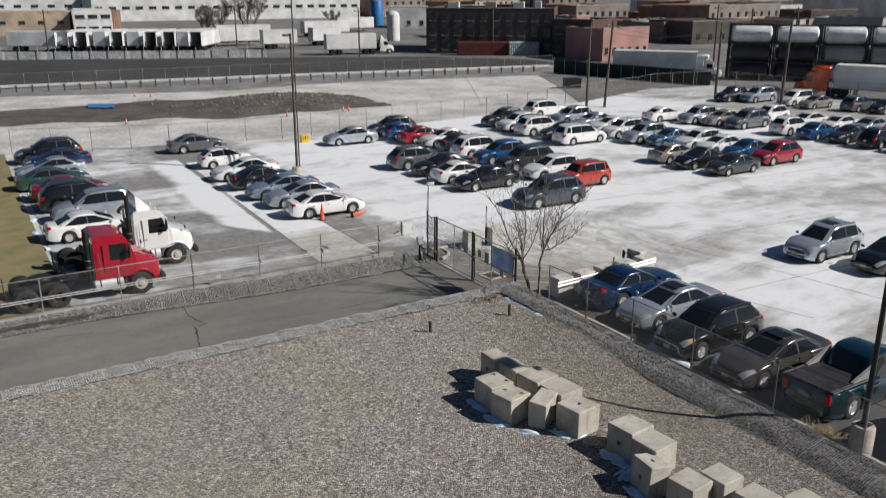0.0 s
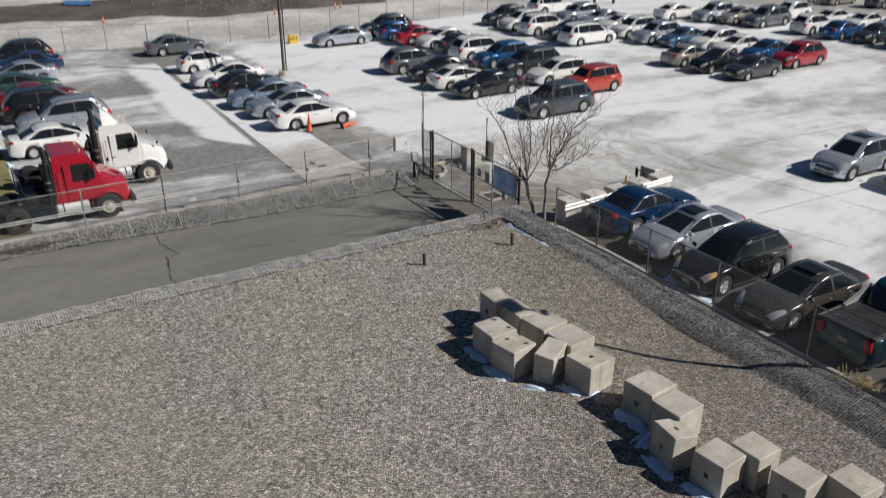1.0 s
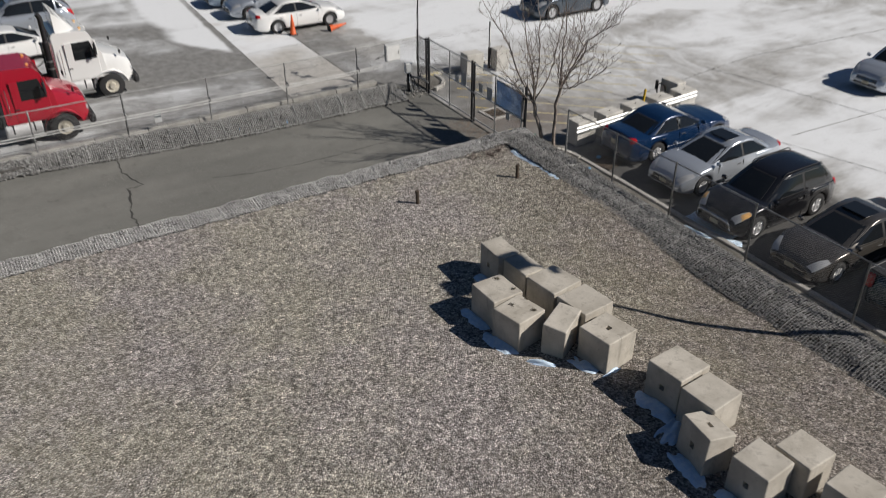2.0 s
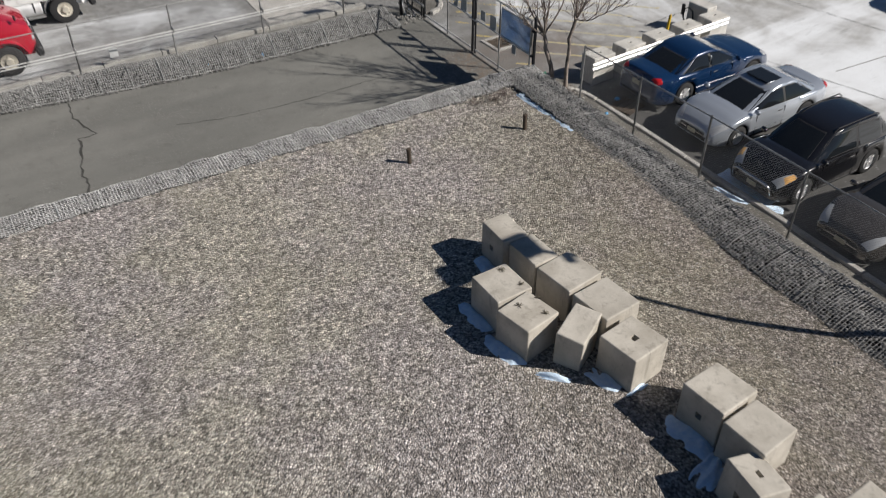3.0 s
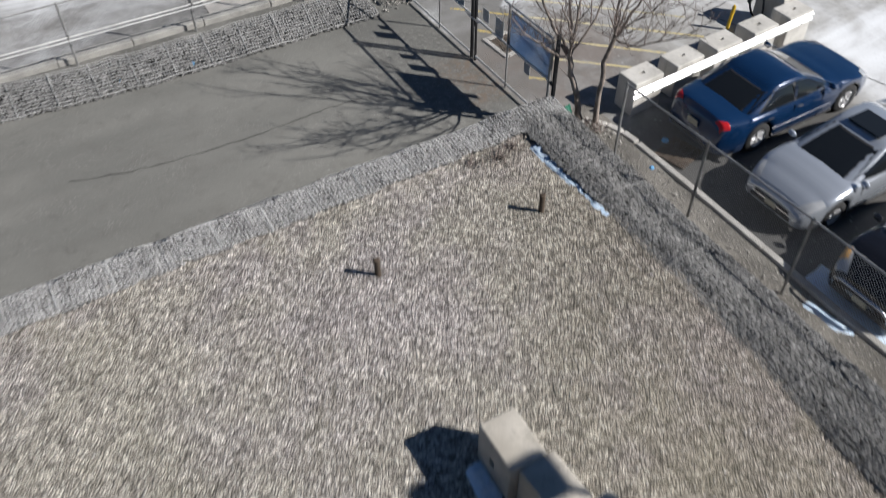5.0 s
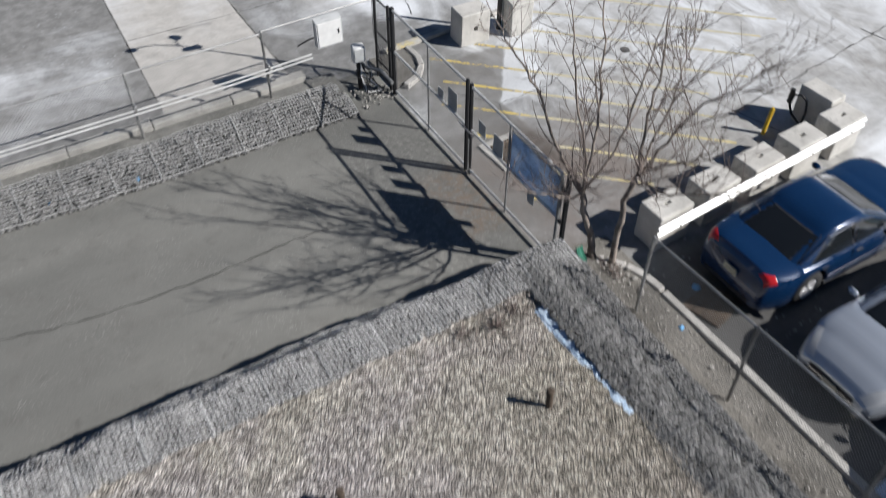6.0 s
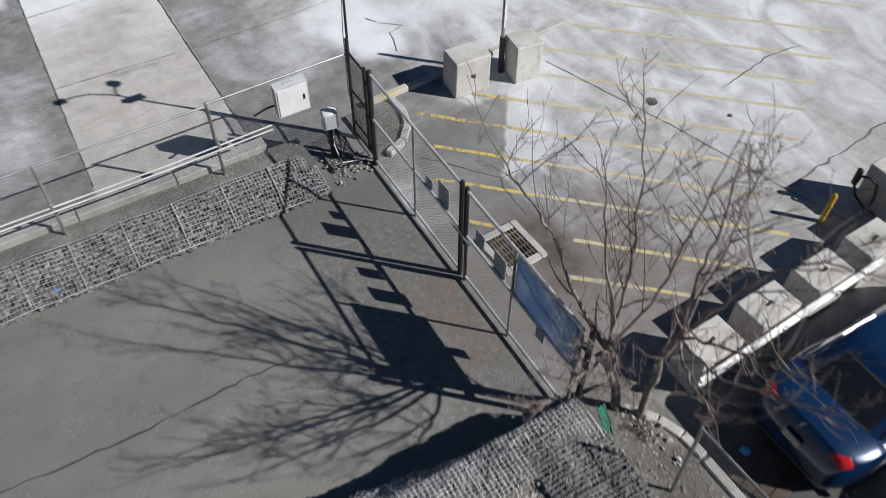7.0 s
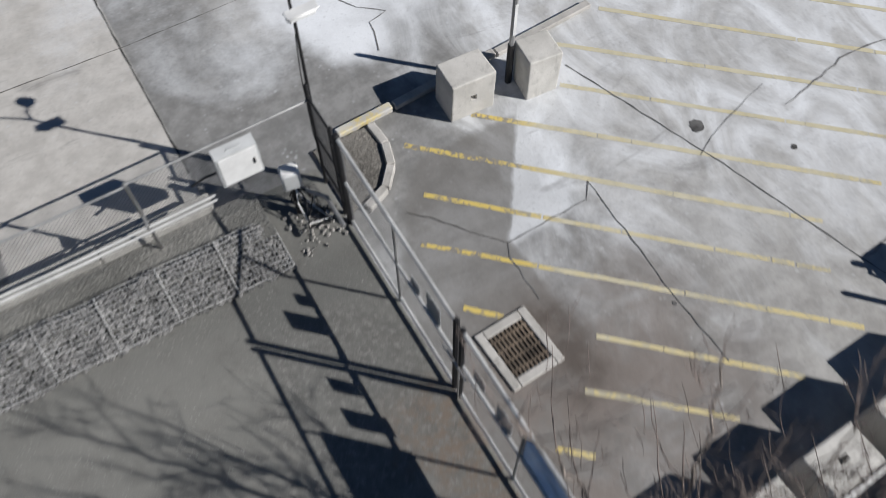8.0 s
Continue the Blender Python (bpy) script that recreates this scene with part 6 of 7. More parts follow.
pole = thing("camera_pole", pose(20.80, 35.70, 0), "slim dark pole with a white camera and lamps above the gate", "pole")
part("mast", tube([(0, 0, 0), (0.04, 0, 3.75)], [0.027, 0.024], 10), BLACK_STEEL, pole, smooth=True)
part("security_camera", join(box(0.12, -0.08, 3.82, 0.42, 0.13, 0.12, 0.04), box(0.13, -0.08, 3.89, 0.46, 0.16, 0.02, 0.008)), WHITE_BOX, pole, "white camera housing", smooth=True)
part("mast_tip", tube([(0.04, 0.03, 3.7), (0.03, 0.03, 4.15)], 0.022, 8), BLACK_STEEL, pole)
part("lamp_arm", tube([(0.03, 0.03, 4.0), (0.1, 0.14, 4.12), (0.2, 0.3, 4.14)], 0.02, 8), BLACK_STEEL, pole)
part("lamp_arm", tube([(0.03, 0.03, 4.1), (-0.1, 0.02, 4.42), (-0.3, -0.04, 4.58), (-0.5, -0.08, 4.6)], 0.02, 8), BLACK_STEEL, pole)
part("lamp_head", lathe([(0.001, 0.1), (0.09, 0.06), (0.12, -0.06), (0.001, -0.08)], 12), BLACK_STEEL, pole, at=pose(0.22, 0.33, 4.2))
part("lamp_head", box(-0.56, -0.08, 4.6, 0.24, 0.16, 0.13, 0.03), BLACK_STEEL, pole)
for k in range(2):
    part("cable", tube([(0.03 * math.cos(k), 0.03 * math.sin(k), 3.7 - k * 0.3), (0.06 * math.cos(k + 1), 0.05 * math.sin(k + 1), 2.6), (0.04 * math.cos(k + 2), 0.04, 1.2), (0.12 * math.cos(k), -0.1 + 0.05 * k, 0.25)], 0.008, 5), TRIM, pole)

cabinet = thing("control_cabinet", pose(19.49, 35.50, 1.44), "grey steel control cabinet hung on the chain-link fence", "cabinet")
v = [(x, y, z) for x in (-0.32, 0.32) for y, z in ((-0.12, 0), (-0.12, 0.66), (0.06, 0.70), (0.06, 0))]
part("body", (v, [(0, 1, 2, 3), (7, 6, 5, 4), (0, 4, 5, 1), (1, 5, 6, 2), (2, 6, 7, 3), (3, 7, 4, 0)]), GREY_BOX, cabinet)
part("door", box(0, -0.127, 0.33, 0.58, 0.014, 0.60, 0.004), WHITE_BOX, cabinet, "pale grey cabinet door")
part("handle", box(0.22, -0.142, 0.34, 0.03, 0.02, 0.12, 0.006), BLACK_STEEL, cabinet)
part("vent", box(0.0, -0.03, 0.68, 0.22, 0.05, 0.02, 0.003), GREY_BOX, cabinet, at=pose(0, 0, 0))
part("bracket", join(*(box(s * 0.2, 0.085, z, 0.05, 0.05, 0.05, 0.005) for s in (-1, 1) for z in (0.12, 0.58))), GALV, cabinet)
part("conduit", tube([(-0.34, 0.0, 0.25), (-0.5, 0.05, 0.2), (-0.75, 0.06, 0.12)], 0.02, 6), BLACK_STEEL, cabinet)
opener = thing("gate_opener", pose(20.14, 35.35, 0.02, 0, 0, -10), "small white gate operator box with loose cables", "gate opener")
part("housing", box(0, 0, 1.02, 0.3, 0.24, 0.42, 0.03), WHITE_BOX, opener, smooth=True)
part("cover", box(0, -0.125, 1.02, 0.24, 0.014, 0.34, 0.006), GREY_BOX, opener)
part("stand", box(0, 0.02, 0.42, 0.1, 0.1, 0.84, 0.01), BLACK_STEEL, opener)
part("arm", tube([(0.1, 0.05, 0.6), (0.45, -0.3, 0.62), (0.55, -0.9, 0.62)], 0.04, 8), GALV, opener, smooth=True)
for k in range(9):
    a = k * 0.7
    part("cable", tube([(0.05, 0, 0.8), (0.1 + 0.2 * math.cos(a), 0.15 * math.sin(a), 0.45), (0.25 + 0.2 * math.sin(a), -0.25 + 0.2 * math.cos(a * 2), 0.12), (0.35 + 0.12 * k % 0.3, -0.1 * k * 0.5, 0.03)], 0.014, 5), TRIM if k % 3 else WHITE_BOX, opener)
debris = stones([(20.2 + RNG.uniform(-0.35, 0.45), 35.0 + RNG.uniform(-0.5, 0.35), 0.02 + RNG.uniform(0, 0.05)) for _ in range(60)], [RNG.uniform(0.012, 0.035) for _ in range(60)], NRNG)
tagged(part("rubble_pile", debris, LOOSE_STONE), "spilled stones and litter under the gate post", "rubble", kind="stuff")

sign = thing("marker_post", pose(24.58, 35.95, 0), "scuffed grey steel marker post standing between concrete blocks", "post")
part("post", tube([(0, 0, 0), (0, 0, 2.08), (0, 0, 2.12)], [0.045, 0.045, 0.03], 8), GALV, sign, smooth=True)
part("sleeve", tube([(0, 0, 0), (0, 0, 0.95)], 0.065, 8), BLACK_STEEL, sign, "dark steel sleeve", smooth=True)
part("reflector", box(0, -0.045, 1.55, 0.06, 0.012, 0.7, 0.003), WHITE_BOX, sign, "pale scuffed strip")

bol = thing("bollard", pose(27.4, 29.05, 0, 0, 5), "yellow steel bollard leaning beside the blocks", "bollard")
part("pipe", tube([(0, 0, 0), (0, 0, 0.68), (0, 0, 0.72)], [0.05, 0.05, 0.03], 12), YELLOW, bol, smooth=True)

block(28.64, 28.74, 0, 93, (0.86, 0.5, 0.98), False, 0, label="pale concrete block standing behind the guard rail", group="guard rail blocks")
hoop = thing("hose_loop", pose(28.22, 28.98, 0, 0, 0, 100) @ Matrix.Diagonal((1, 1, 0.8, 1)), "black hose standing in a loop against a block", "hose")
part("hose", tube([(-0.22, 0, 0.03), (-0.24, 0, 0.6), (-0.18, 0, 0.95), (-0.02, 0.02, 1.06), (0.15, 0, 0.95), (0.18, 0, 0.6), (0.1, -0.05, 0.3), (-0.15, -0.1, 0.05), (-0.8, -0.2, 0.04)], 0.03, 8), TRIM, hoop, smooth="all")
part("strap", box(0.2, 0.02, 0.9, 0.12, 0.1, 0.5, 0.03), BLACK_STEEL, hoop)

# light pole in its concrete footing by the fence
lp = thing("light_pole", pose(22.35, 12.55, 0), "tall dark light pole in a round concrete footing", "light pole")
part("footing", lathe([(0.34, 0), (0.34, 0.86), (0.30, 0.92), (0.001, 0.93)], 22), CONCRETE, lp, smooth=True)
part("base_plate", box(0, 0, 0.95, 0.36, 0.36, 0.03, 0.006), BLACK_STEEL, lp)
part("mast", tube([(0, 0, 0.93), (0, 0, 5.0), (0, 0, 9.6)], [0.085, 0.075, 0.055], 10), BLACK_STEEL, lp, smooth=True)
part("lamp_arm", tube([(0, 0, 9.45), (-0.25, 0.1, 9.62)], 0.03, 8), BLACK_STEEL, lp)
part("lamp_head", box(-0.16, 0.06, 9.70, 0.9, 0.7, 0.28, 0.06), BLACK_STEEL, lp, smooth=True)
part("lamp_head", box(0.1, -0.3, 9.2, 0.16, 0.3, 0.14, 0.04), BLACK_STEEL, lp, smooth=True)
lot_pole = thing("light_pole", pose(22.8, 58.6, 0), "tall dark light pole standing in the lot", "light pole")
part("footing", lathe([(0.36, 0), (0.36, 0.35), (0.001, 0.38)], 18), CONCRETE, lot_pole, smooth=True)
part("mast", tube([(0, 0, 0.3), (0, 0, 10.0)], [0.10, 0.075], 10), WOOD_POLE, lot_pole, smooth=True)
part("lamp_head", box(-0.3, 0, 9.9, 0.6, 0.3, 0.14, 0.04), BLACK_STEEL, lot_pole)
part("riser", tube([(0.24, 0.1, 0.3), (0.24, 0.1, 12.4)], 0.05, 8), WOOD_POLE, lot_pole, "thin taller mast strapped to the pole")

for x, y, tip in ((18.95, 45.0, 0), (20.7, 44.6, 82), (16.5, 88.2, 0), (32.0, 84.5, 0), (38.8, 85.2, 0), (39.4, 85.1, 0), (21.9, 110, 0), (23.6, 109, 0), (50, 110, 0)):
    c = thing("traffic_cone", pose(x, y, 0.02 if not tip else 0.12, 0, tip, 0), "orange traffic cone standing on the paving" if not tip else "orange traffic cone fallen on its side", "traffic cone", "traffic cones")
    if y > 80:
        c.scale = (0.7, 0.7, 0.7)
    part("cone", lathe([(0.17, 0.04), (0.15, 0.06), (0.03, 0.98), (0.001, 0.99)], 16), ORANGE, c, smooth=True)
    part("base", box(0, 0, 0.02, 0.4, 0.4, 0.04, 0.015), ORANGE if y > 80 else TRIM, c)
    part("band", lathe([(0.105, 0.42), (0.085, 0.58)], 16), ORANGE if y < 80 else WHITE_BOX, c, smooth=True)

blockade = thing("road_barrier", pose(27.9, 69.6, 0.0, 0, 0, 4) @ Matrix.Diagonal((0.8, 0.8, 0.75, 1)), "yellow plastic road barrier with slots", "barrier")
part("shell", box(0, 0, 0.45, 1.1, 0.4, 0.9, 0.12), YELLOW, blockade, smooth=True)
for x in (-0.3, 0.0, 0.3):
    part("slot", box(x, -0.2, 0.55, 0.1, 0.02, 0.36, 0.008), TRIM, blockade)

cloth = grid(10, 14, lambda u, v: (20.95 + (u - 0.5) * 0.16 + 0.06 * noise.noise((u * 3, v * 3, 1)), 27.7 - v * 0.36 + 0.05 * noise.noise((u * 2, v * 4, 7)), 0.8 - 0.45 * v + 0.06 * noise.noise((u * 4, v * 4, 3))))
tagged(part("tarp_scrap", cloth, GREEN_CLOTH, smooth="all"), "crumpled green cloth scrap snagged by the gate post", "cloth")
BLUE_BAG = plain("blue_plastic", (0.08, 0.32, 0.62), 0.5)
for x, y, z, r in ((14.4, 34.62, 0.16, 0.07), (21.75, 25.55, 0.16, 0.07), (22.75, 26.2, 0.06, 0.08), (12.6, 34.75, 0.2, 0.05)):
    tagged(part("plastic_bag", stones([(x, y, z)], [r], NRNG, 0.9), BLUE_BAG), "scrap of crumpled light blue plastic", "litter")
bits = [(21.35 + 0.4 * math.cos(i * 2.4) * (0.4 + i / 40), 27.2 + 0.35 * math.sin(i * 2.4) * (0.4 + i / 40)) for i in range(40)] + [(x, y) for x, y in ((21.1, 27.0), (21.5, 27.1), (21.7, 26.6), (21.3, 26.1), (20.9, 27.35), (21.75, 27.3), (21.6, 24.6))]
tagged(part("pale_rubble", stones([(x, y, 0.20) for x, y in bits], [0.025 + 0.035 * ((i * 7) % 5) / 5 for i in range(len(bits))], NRNG, 0.5), KERB), "scattered pale stones and litter on the dirt verge", "rubble", kind="stuff")


# ---- the bare tree by the gate ----
def bare_tree(name, x, y, z, height, seed, label, stems, spread, levels, thin=0.0045):
    rng = random.Random(seed)
    t = thing(name, pose(x, y, z), label, "tree")
    limbs, twigs = [], []

    def grow(p, d, length, r, level):
        n = 7 if level < 2 else 5
        path, radii = [p.copy()], [r]
        q = p.copy()
        bend = Vector((rng.gauss(0, 0.05), rng.gauss(0, 0.05), 0.05))
        for i in range(n):
            d = (d + bend + Vector((rng.gauss(0, 0.09), rng.gauss(0, 0.09), 0))).normalized()
            q = q + d * length / n
            path.append(q.copy())
            radii.append(r * (1 - 0.72 * (i + 1) / n))
            if level < levels and i >= (1 if level == 0 else 0) and i < n - 1:
                for _ in range(2 if level < 2 and rng.random() < 0.45 else 1):
                    if rng.random() > (0.95, 0.8, 0.7, 0.6)[min(level, 3)]:
                        continue
                    a = rng.uniform(0, 6.283)
                    out = Vector((math.cos(a), math.sin(a), rng.uniform(0.1, 0.7)))
                    nd = (d * 0.85 + out.normalized() * spread).normalized()
                    grow(q, nd, length * rng.uniform(0.36, 0.74) * (1 - 0.3 * i / n), max(0.004, radii[-1] * rng.uniform(0.45, 0.68)), level + 1)
        (limbs if level < 2 else twigs).append(tube(path, [max(thin, k) for k in radii], 7 if level < 2 else 3, False))

    for dx, dy, dz, r, h in stems:
        grow(Vector((dx * 0.12, dy * 0.12, 0)), Vector((dx, dy, dz)).normalized(), height * h, r, 0)
    part("trunk", join(*limbs), BARK, t, "grey forked trunk and limbs", smooth="all")
    part("crown", join(*twigs), TWIG, t, "bare brown twigs", smooth="all")
    return t


def gate_tree(x, y, z):
    """The slender two-stemmed tree by the gate: limbs laid out by hand, shoots grown on them."""
    rng = random.Random(31)
    t = thing("bare_tree", pose(x, y, z, 0, 0, -31.2), "leafless young tree with two slender forked stems by the gate", "tree")
    limbs, twigs = [], []

    def smooth(pts, n):
        pts = [Vector(p) for p in pts]
        ext = [pts[0] * 2 - pts[1], *pts, pts[-1] * 2 - pts[-2]]
        out = []
        for i in range(1, len(ext) - 2):
            p0, p1, p2, p3 = ext[i - 1:i + 3]
            for k in range(n):
                f = k / n
                out.append(0.5 * (2 * p1 + (p2 - p0) * f + (2 * p0 - 5 * p1 + 4 * p2 - p3) * f * f + (3 * p1 - p0 - 3 * p2 + p3) * f ** 3))
        return out + [pts[-1]]

    def shoot(p, d, length, r, level):
        n = 6
        path, radii, q = [p.copy()], [r], p.copy()
        bend = Vector((rng.gauss(0, 0.05), rng.gauss(0, 0.05), rng.uniform(0.02, 0.10)))
        for i in range(n):
            d = (d + bend + Vector((rng.gauss(0, 0.07), rng.gauss(0, 0.07), rng.gauss(0, 0.04)))).normalized()
            q = q + d * length / n
            path.append(q.copy())
            radii.append(max(0.0042, r * (1 - 0.75 * (i + 1) / n)))
            if level < 3 and i < n - 1 and rng.random() < (0.62, 0.5, 0.34)[level - 1]:
                a = rng.uniform(0, 6.283)
                out = Vector((math.cos(a), math.sin(a), rng.uniform(-0.1, 0.5))).normalized()
                shoot(q, (d * 0.8 + out * 0.75).normalized(), length * rng.uniform(0.35, 0.7), max(0.0045, radii[-1] * 0.7), level + 1)
        twigs.append(tube(path, radii, 4, False))

    def limb(pts, r0, r1, first=0.25, shoots=8):
        path = smooth(pts, 5)
        path = [p + Vector((rng.gauss(0, 0.018), rng.gauss(0, 0.018), 0)) if 0 < i < len(path) - 1 else p for i, p in enumerate(path)]
        m = len(path) - 1
        limbs.append(tube(path, [lerp(r0, r1, (i / m) ** 0.8) for i in range(m + 1)], 7, False))
        for k in range(shoots):
            f = first + (1 - first) * (k + rng.random()) / shoots
            i = min(m - 1, int(f * m))
            d = (path[i + 1] - path[i]).normalized()
            a = rng.uniform(0, 6.283)
            out = Vector((math.cos(a), math.sin(a), rng.uniform(0.0, 0.5))).normalized()
            shoot(path[i], (d * 0.75 + out * 0.8).normalized(), rng.uniform(0.7, 1.7) * (1.15 - 0.5 * f), lerp(0.018, 0.009, f), 1)
        shoot(path[-1], (path[-1] - path[-2]).normalized(), rng.uniform(0.5, 0.9), r1, 2)

    # to the right of the gate, away through it, and up
    fork_a, fork_b = (-0.42, 0.05, 1.7), (0.45, -0.15, 2.3)
    limb([(0, 0, -0.1), (-0.16, 0, 0.7), fork_a], 0.085, 0.06, 0.6, 2)
    limb([(0.34, -0.08, -0.1), (0.32, -0.1, 1.2), fork_b], 0.07, 0.05, 0.6, 2)
    for pts, r in ((((-0.85, 0.25, 2.35), (-1.3, 0.5, 3.5), (-1.75, 0.7, 4.2), (-2.2, 0.9, 4.9)), 0.04),
                   (((-0.5, -0.1, 2.6), (-0.8, -0.2, 4.0), (-1.05, -0.3, 5.5)), 0.038),
                   (((-0.3, 0.3, 2.7), (-0.28, 0.7, 4.2), (-0.45, 1.0, 5.4)), 0.035),
                   (((-0.5, -0.5, 2.4), (-0.7, -1.2, 3.2), (-1.0, -1.9, 4.1)), 0.034),
                   (((0.05, 0.2, 2.6), (0.35, 0.35, 3.9), (0.5, 0.45, 4.9)), 0.03),
                   (((-0.75, -0.5, 2.1), (-1.2, -1.2, 2.8), (-1.7, -2.0, 3.6)), 0.034)):
        limb([fork_a, *pts], r, 0.010)
    for pts, r in ((((0.42, -0.1, 3.4), (0.5, 0.0, 4.4), (0.4, -0.1, 5.5)), 0.036),
                   (((0.8, -0.2, 3.1), (1.15, -0.3, 3.9), (1.6, -0.5, 4.4), (2.0, -0.6, 4.9)), 0.034),
                   (((0.6, -0.7, 3.0), (0.8, -1.4, 3.7), (0.9, -2.0, 4.4)), 0.03),
                   (((0.75, 0.3, 2.9), (1.1, 0.8, 3.7), (1.25, 1.1, 4.4)), 0.028),
                   (((0.3, -0.8, 2.7), (0.15, -1.6, 3.4), (0.0, -2.4, 4.2)), 0.032),
                   (((0.7, -0.9, 2.6), (1.1, -1.5, 3.1), (1.5, -2.0, 3.6)), 0.026)):
        limb([fork_b, *pts], r, 0.010)
    part("trunk", join(*limbs), BARK, t, "grey forked stems and limbs", smooth="all")
    part("crown", join(*twigs), TWIG, t, "bare brown twigs", smooth="all")
    return t


gate_tree(21.44, 27.74, 0.15)

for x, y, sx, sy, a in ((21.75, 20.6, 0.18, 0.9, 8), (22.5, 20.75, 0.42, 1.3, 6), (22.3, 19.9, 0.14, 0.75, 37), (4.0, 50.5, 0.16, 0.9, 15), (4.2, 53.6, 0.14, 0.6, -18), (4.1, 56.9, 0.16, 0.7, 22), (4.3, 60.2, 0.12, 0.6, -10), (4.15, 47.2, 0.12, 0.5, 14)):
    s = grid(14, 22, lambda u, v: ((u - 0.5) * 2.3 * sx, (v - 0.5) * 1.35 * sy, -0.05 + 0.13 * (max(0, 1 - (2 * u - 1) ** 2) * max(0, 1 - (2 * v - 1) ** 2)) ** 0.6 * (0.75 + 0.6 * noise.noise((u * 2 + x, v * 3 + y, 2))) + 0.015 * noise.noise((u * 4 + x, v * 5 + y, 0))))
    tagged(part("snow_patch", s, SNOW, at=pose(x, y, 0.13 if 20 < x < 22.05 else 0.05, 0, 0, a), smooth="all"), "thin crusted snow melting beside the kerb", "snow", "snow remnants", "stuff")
TUFT = random.Random(9)
blades = []
for _ in range(500):
    a, r = TUFT.uniform(0, 6.283), abs(TUFT.gauss(0, 0.33))
    p = Vector((21.95 + r * math.cos(a), 13.6 + r * math.sin(a) * 1.2, 0.15))
    blades.append((tuple(p), tuple(p + Vector((TUFT.gauss(0, 0.12), TUFT.gauss(0, 0.12), TUFT.uniform(0.06, 0.24))))))
STRAW = plain("dry_straw", (0.42, 0.35, 0.21), 0.9, 0, 0.25)
tagged(part("dry_grass", strands(blades, 0.008), STRAW), "tuft of dry straw-coloured grass by the fence", "grass", kind="stuff")
for x, y, n, r in ((18.5, 26.8, 90, 0.32), (18.95, 26.95, 50, 0.2), (17.9, 26.95, 40, 0.22), (21.5, 27.25, 70, 0.25)):
    stalks = []
    for _ in range(n):
        a, d = TUFT.uniform(0, 6.283), abs(TUFT.gauss(0, r * 0.6))
        p = Vector((x + d * math.cos(a), y + d * math.sin(a), 0.93 if x < 20 else 0.2))
        stalks.append((tuple(p), tuple(p + Vector((TUFT.gauss(0, 0.09), TUFT.gauss(0, 0.09), TUFT.uniform(0.03, 0.2))))))
    tagged(part("dead_brush", strands(stalks, 0.005), TWIG), "dead brown weeds rooted beside the stone baskets", "weeds", "dead weeds", "stuff")
VERGE_RNG = random.Random(41)
crumbs = [(20.75 + VERGE_RNG.random() * 1.2, VERGE_RNG.uniform(6, 27.6)) for _ in range(1500)]
tagged(part("verge_rubble", stones([(x, y, 0.36 - 0.173 * (x - 20.5) + 0.02) for x, y in crumbs], [VERGE_RNG.uniform(0.006, 0.024) for _ in crumbs], NRNG, 0.7), LOOSE_STONE), "grey stones and crumbs scattered over the dirt verge", "rubble", kind="stuff")
board = thing("wooden_board", pose(22.75, 25.75, 0.02, 0, 0, 15), "brown weathered plank sheet lying by the kerb", "board")
for i in range(4):
    part("plank", box(0, -0.3 + i * 0.2, 0.02, 0.85, 0.185, 0.03, 0.005), RUSTY, board)

# ---- distance ----
FORWARD, ASIDE = Vector((0.517, 0.856, 0)), Vector((0.856, -0.517, 0))
DARK_ASPHALT = make_dirt("dark_asphalt", (0.030, 0.030, 0.030), (0.05, 0.049, 0.048), 0.2)
GREY_YARD = make_dirt("grey_yard", (0.11, 0.108, 0.104), (0.20, 0.195, 0.188), 0.15)
EARTH = make_dirt("bare_earth", (0.06, 0.052, 0.046), (0.11, 0.098, 0.088), 0.6)
RAIL_BANK = make_dirt("rail_bank", (0.13, 0.13, 0.13), (0.24, 0.24, 0.24), 0.5)
FAR_WHITE = plain("far_white_wall", (0.68, 0.69, 0.69), 0.8, 0, 0.12, 0.8)
FAR_TAN = plain("far_tan_wall", (0.46, 0.37, 0.28), 0.85, 0, 0.15, 0.8)
FAR_GREY = plain("far_grey_wall", (0.36, 0.36, 0.36), 0.85, 0, 0.15, 0.8)
FAR_BRICK = make_brick("far_brick", (0.21, 0.10, 0.07), (0.26, 0.13, 0.09), (0.25, 0.22, 0.2))
SOOT_BRICK = make_brick("soot_brick", (0.095, 0.05, 0.043), (0.13, 0.066, 0.056), (0.10, 0.088, 0.082))
PINK_WALL = plain("pink_wall", (0.42, 0.235, 0.205), 0.85, 0, 0.12, 0.8)
ORANGE_BRICK = make_brick("orange_brick", (0.36, 0.165, 0.07), (0.42, 0.20, 0.09), (0.35, 0.3, 0.25))
ROOFING = plain("tar_roof", (0.055, 0.053, 0.052), 0.9, 0, 0.2, 0.6)
PALE_ROOF = plain("pale_roof", (0.46, 0.46, 0.45), 0.8, 0, 0.15, 0.6)
FAR_GLASS = plain("dull_window", (0.035, 0.04, 0.045), 0.25, 0, 0.2, 0.6)
RED_STEEL = plain("red_container", (0.14, 0.03, 0.03), 0.7, 0, 0.2)
PALE_STEEL = plain("pale_container", (0.50, 0.52, 0.53), 0.7, 0, 0.2)
TANK_STEEL = plain("stained_tank", (0.74, 0.76, 0.79), 0.75, 0.0, 0.16, 1.2)
BLACK_TANK = plain("black_tank", (0.05, 0.05, 0.052), 0.6, 0.0, 0.3, 1.2)
BLUE_TANK = plain("blue_tank", (0.03, 0.17, 0.42), 0.5, 0, 0.15)
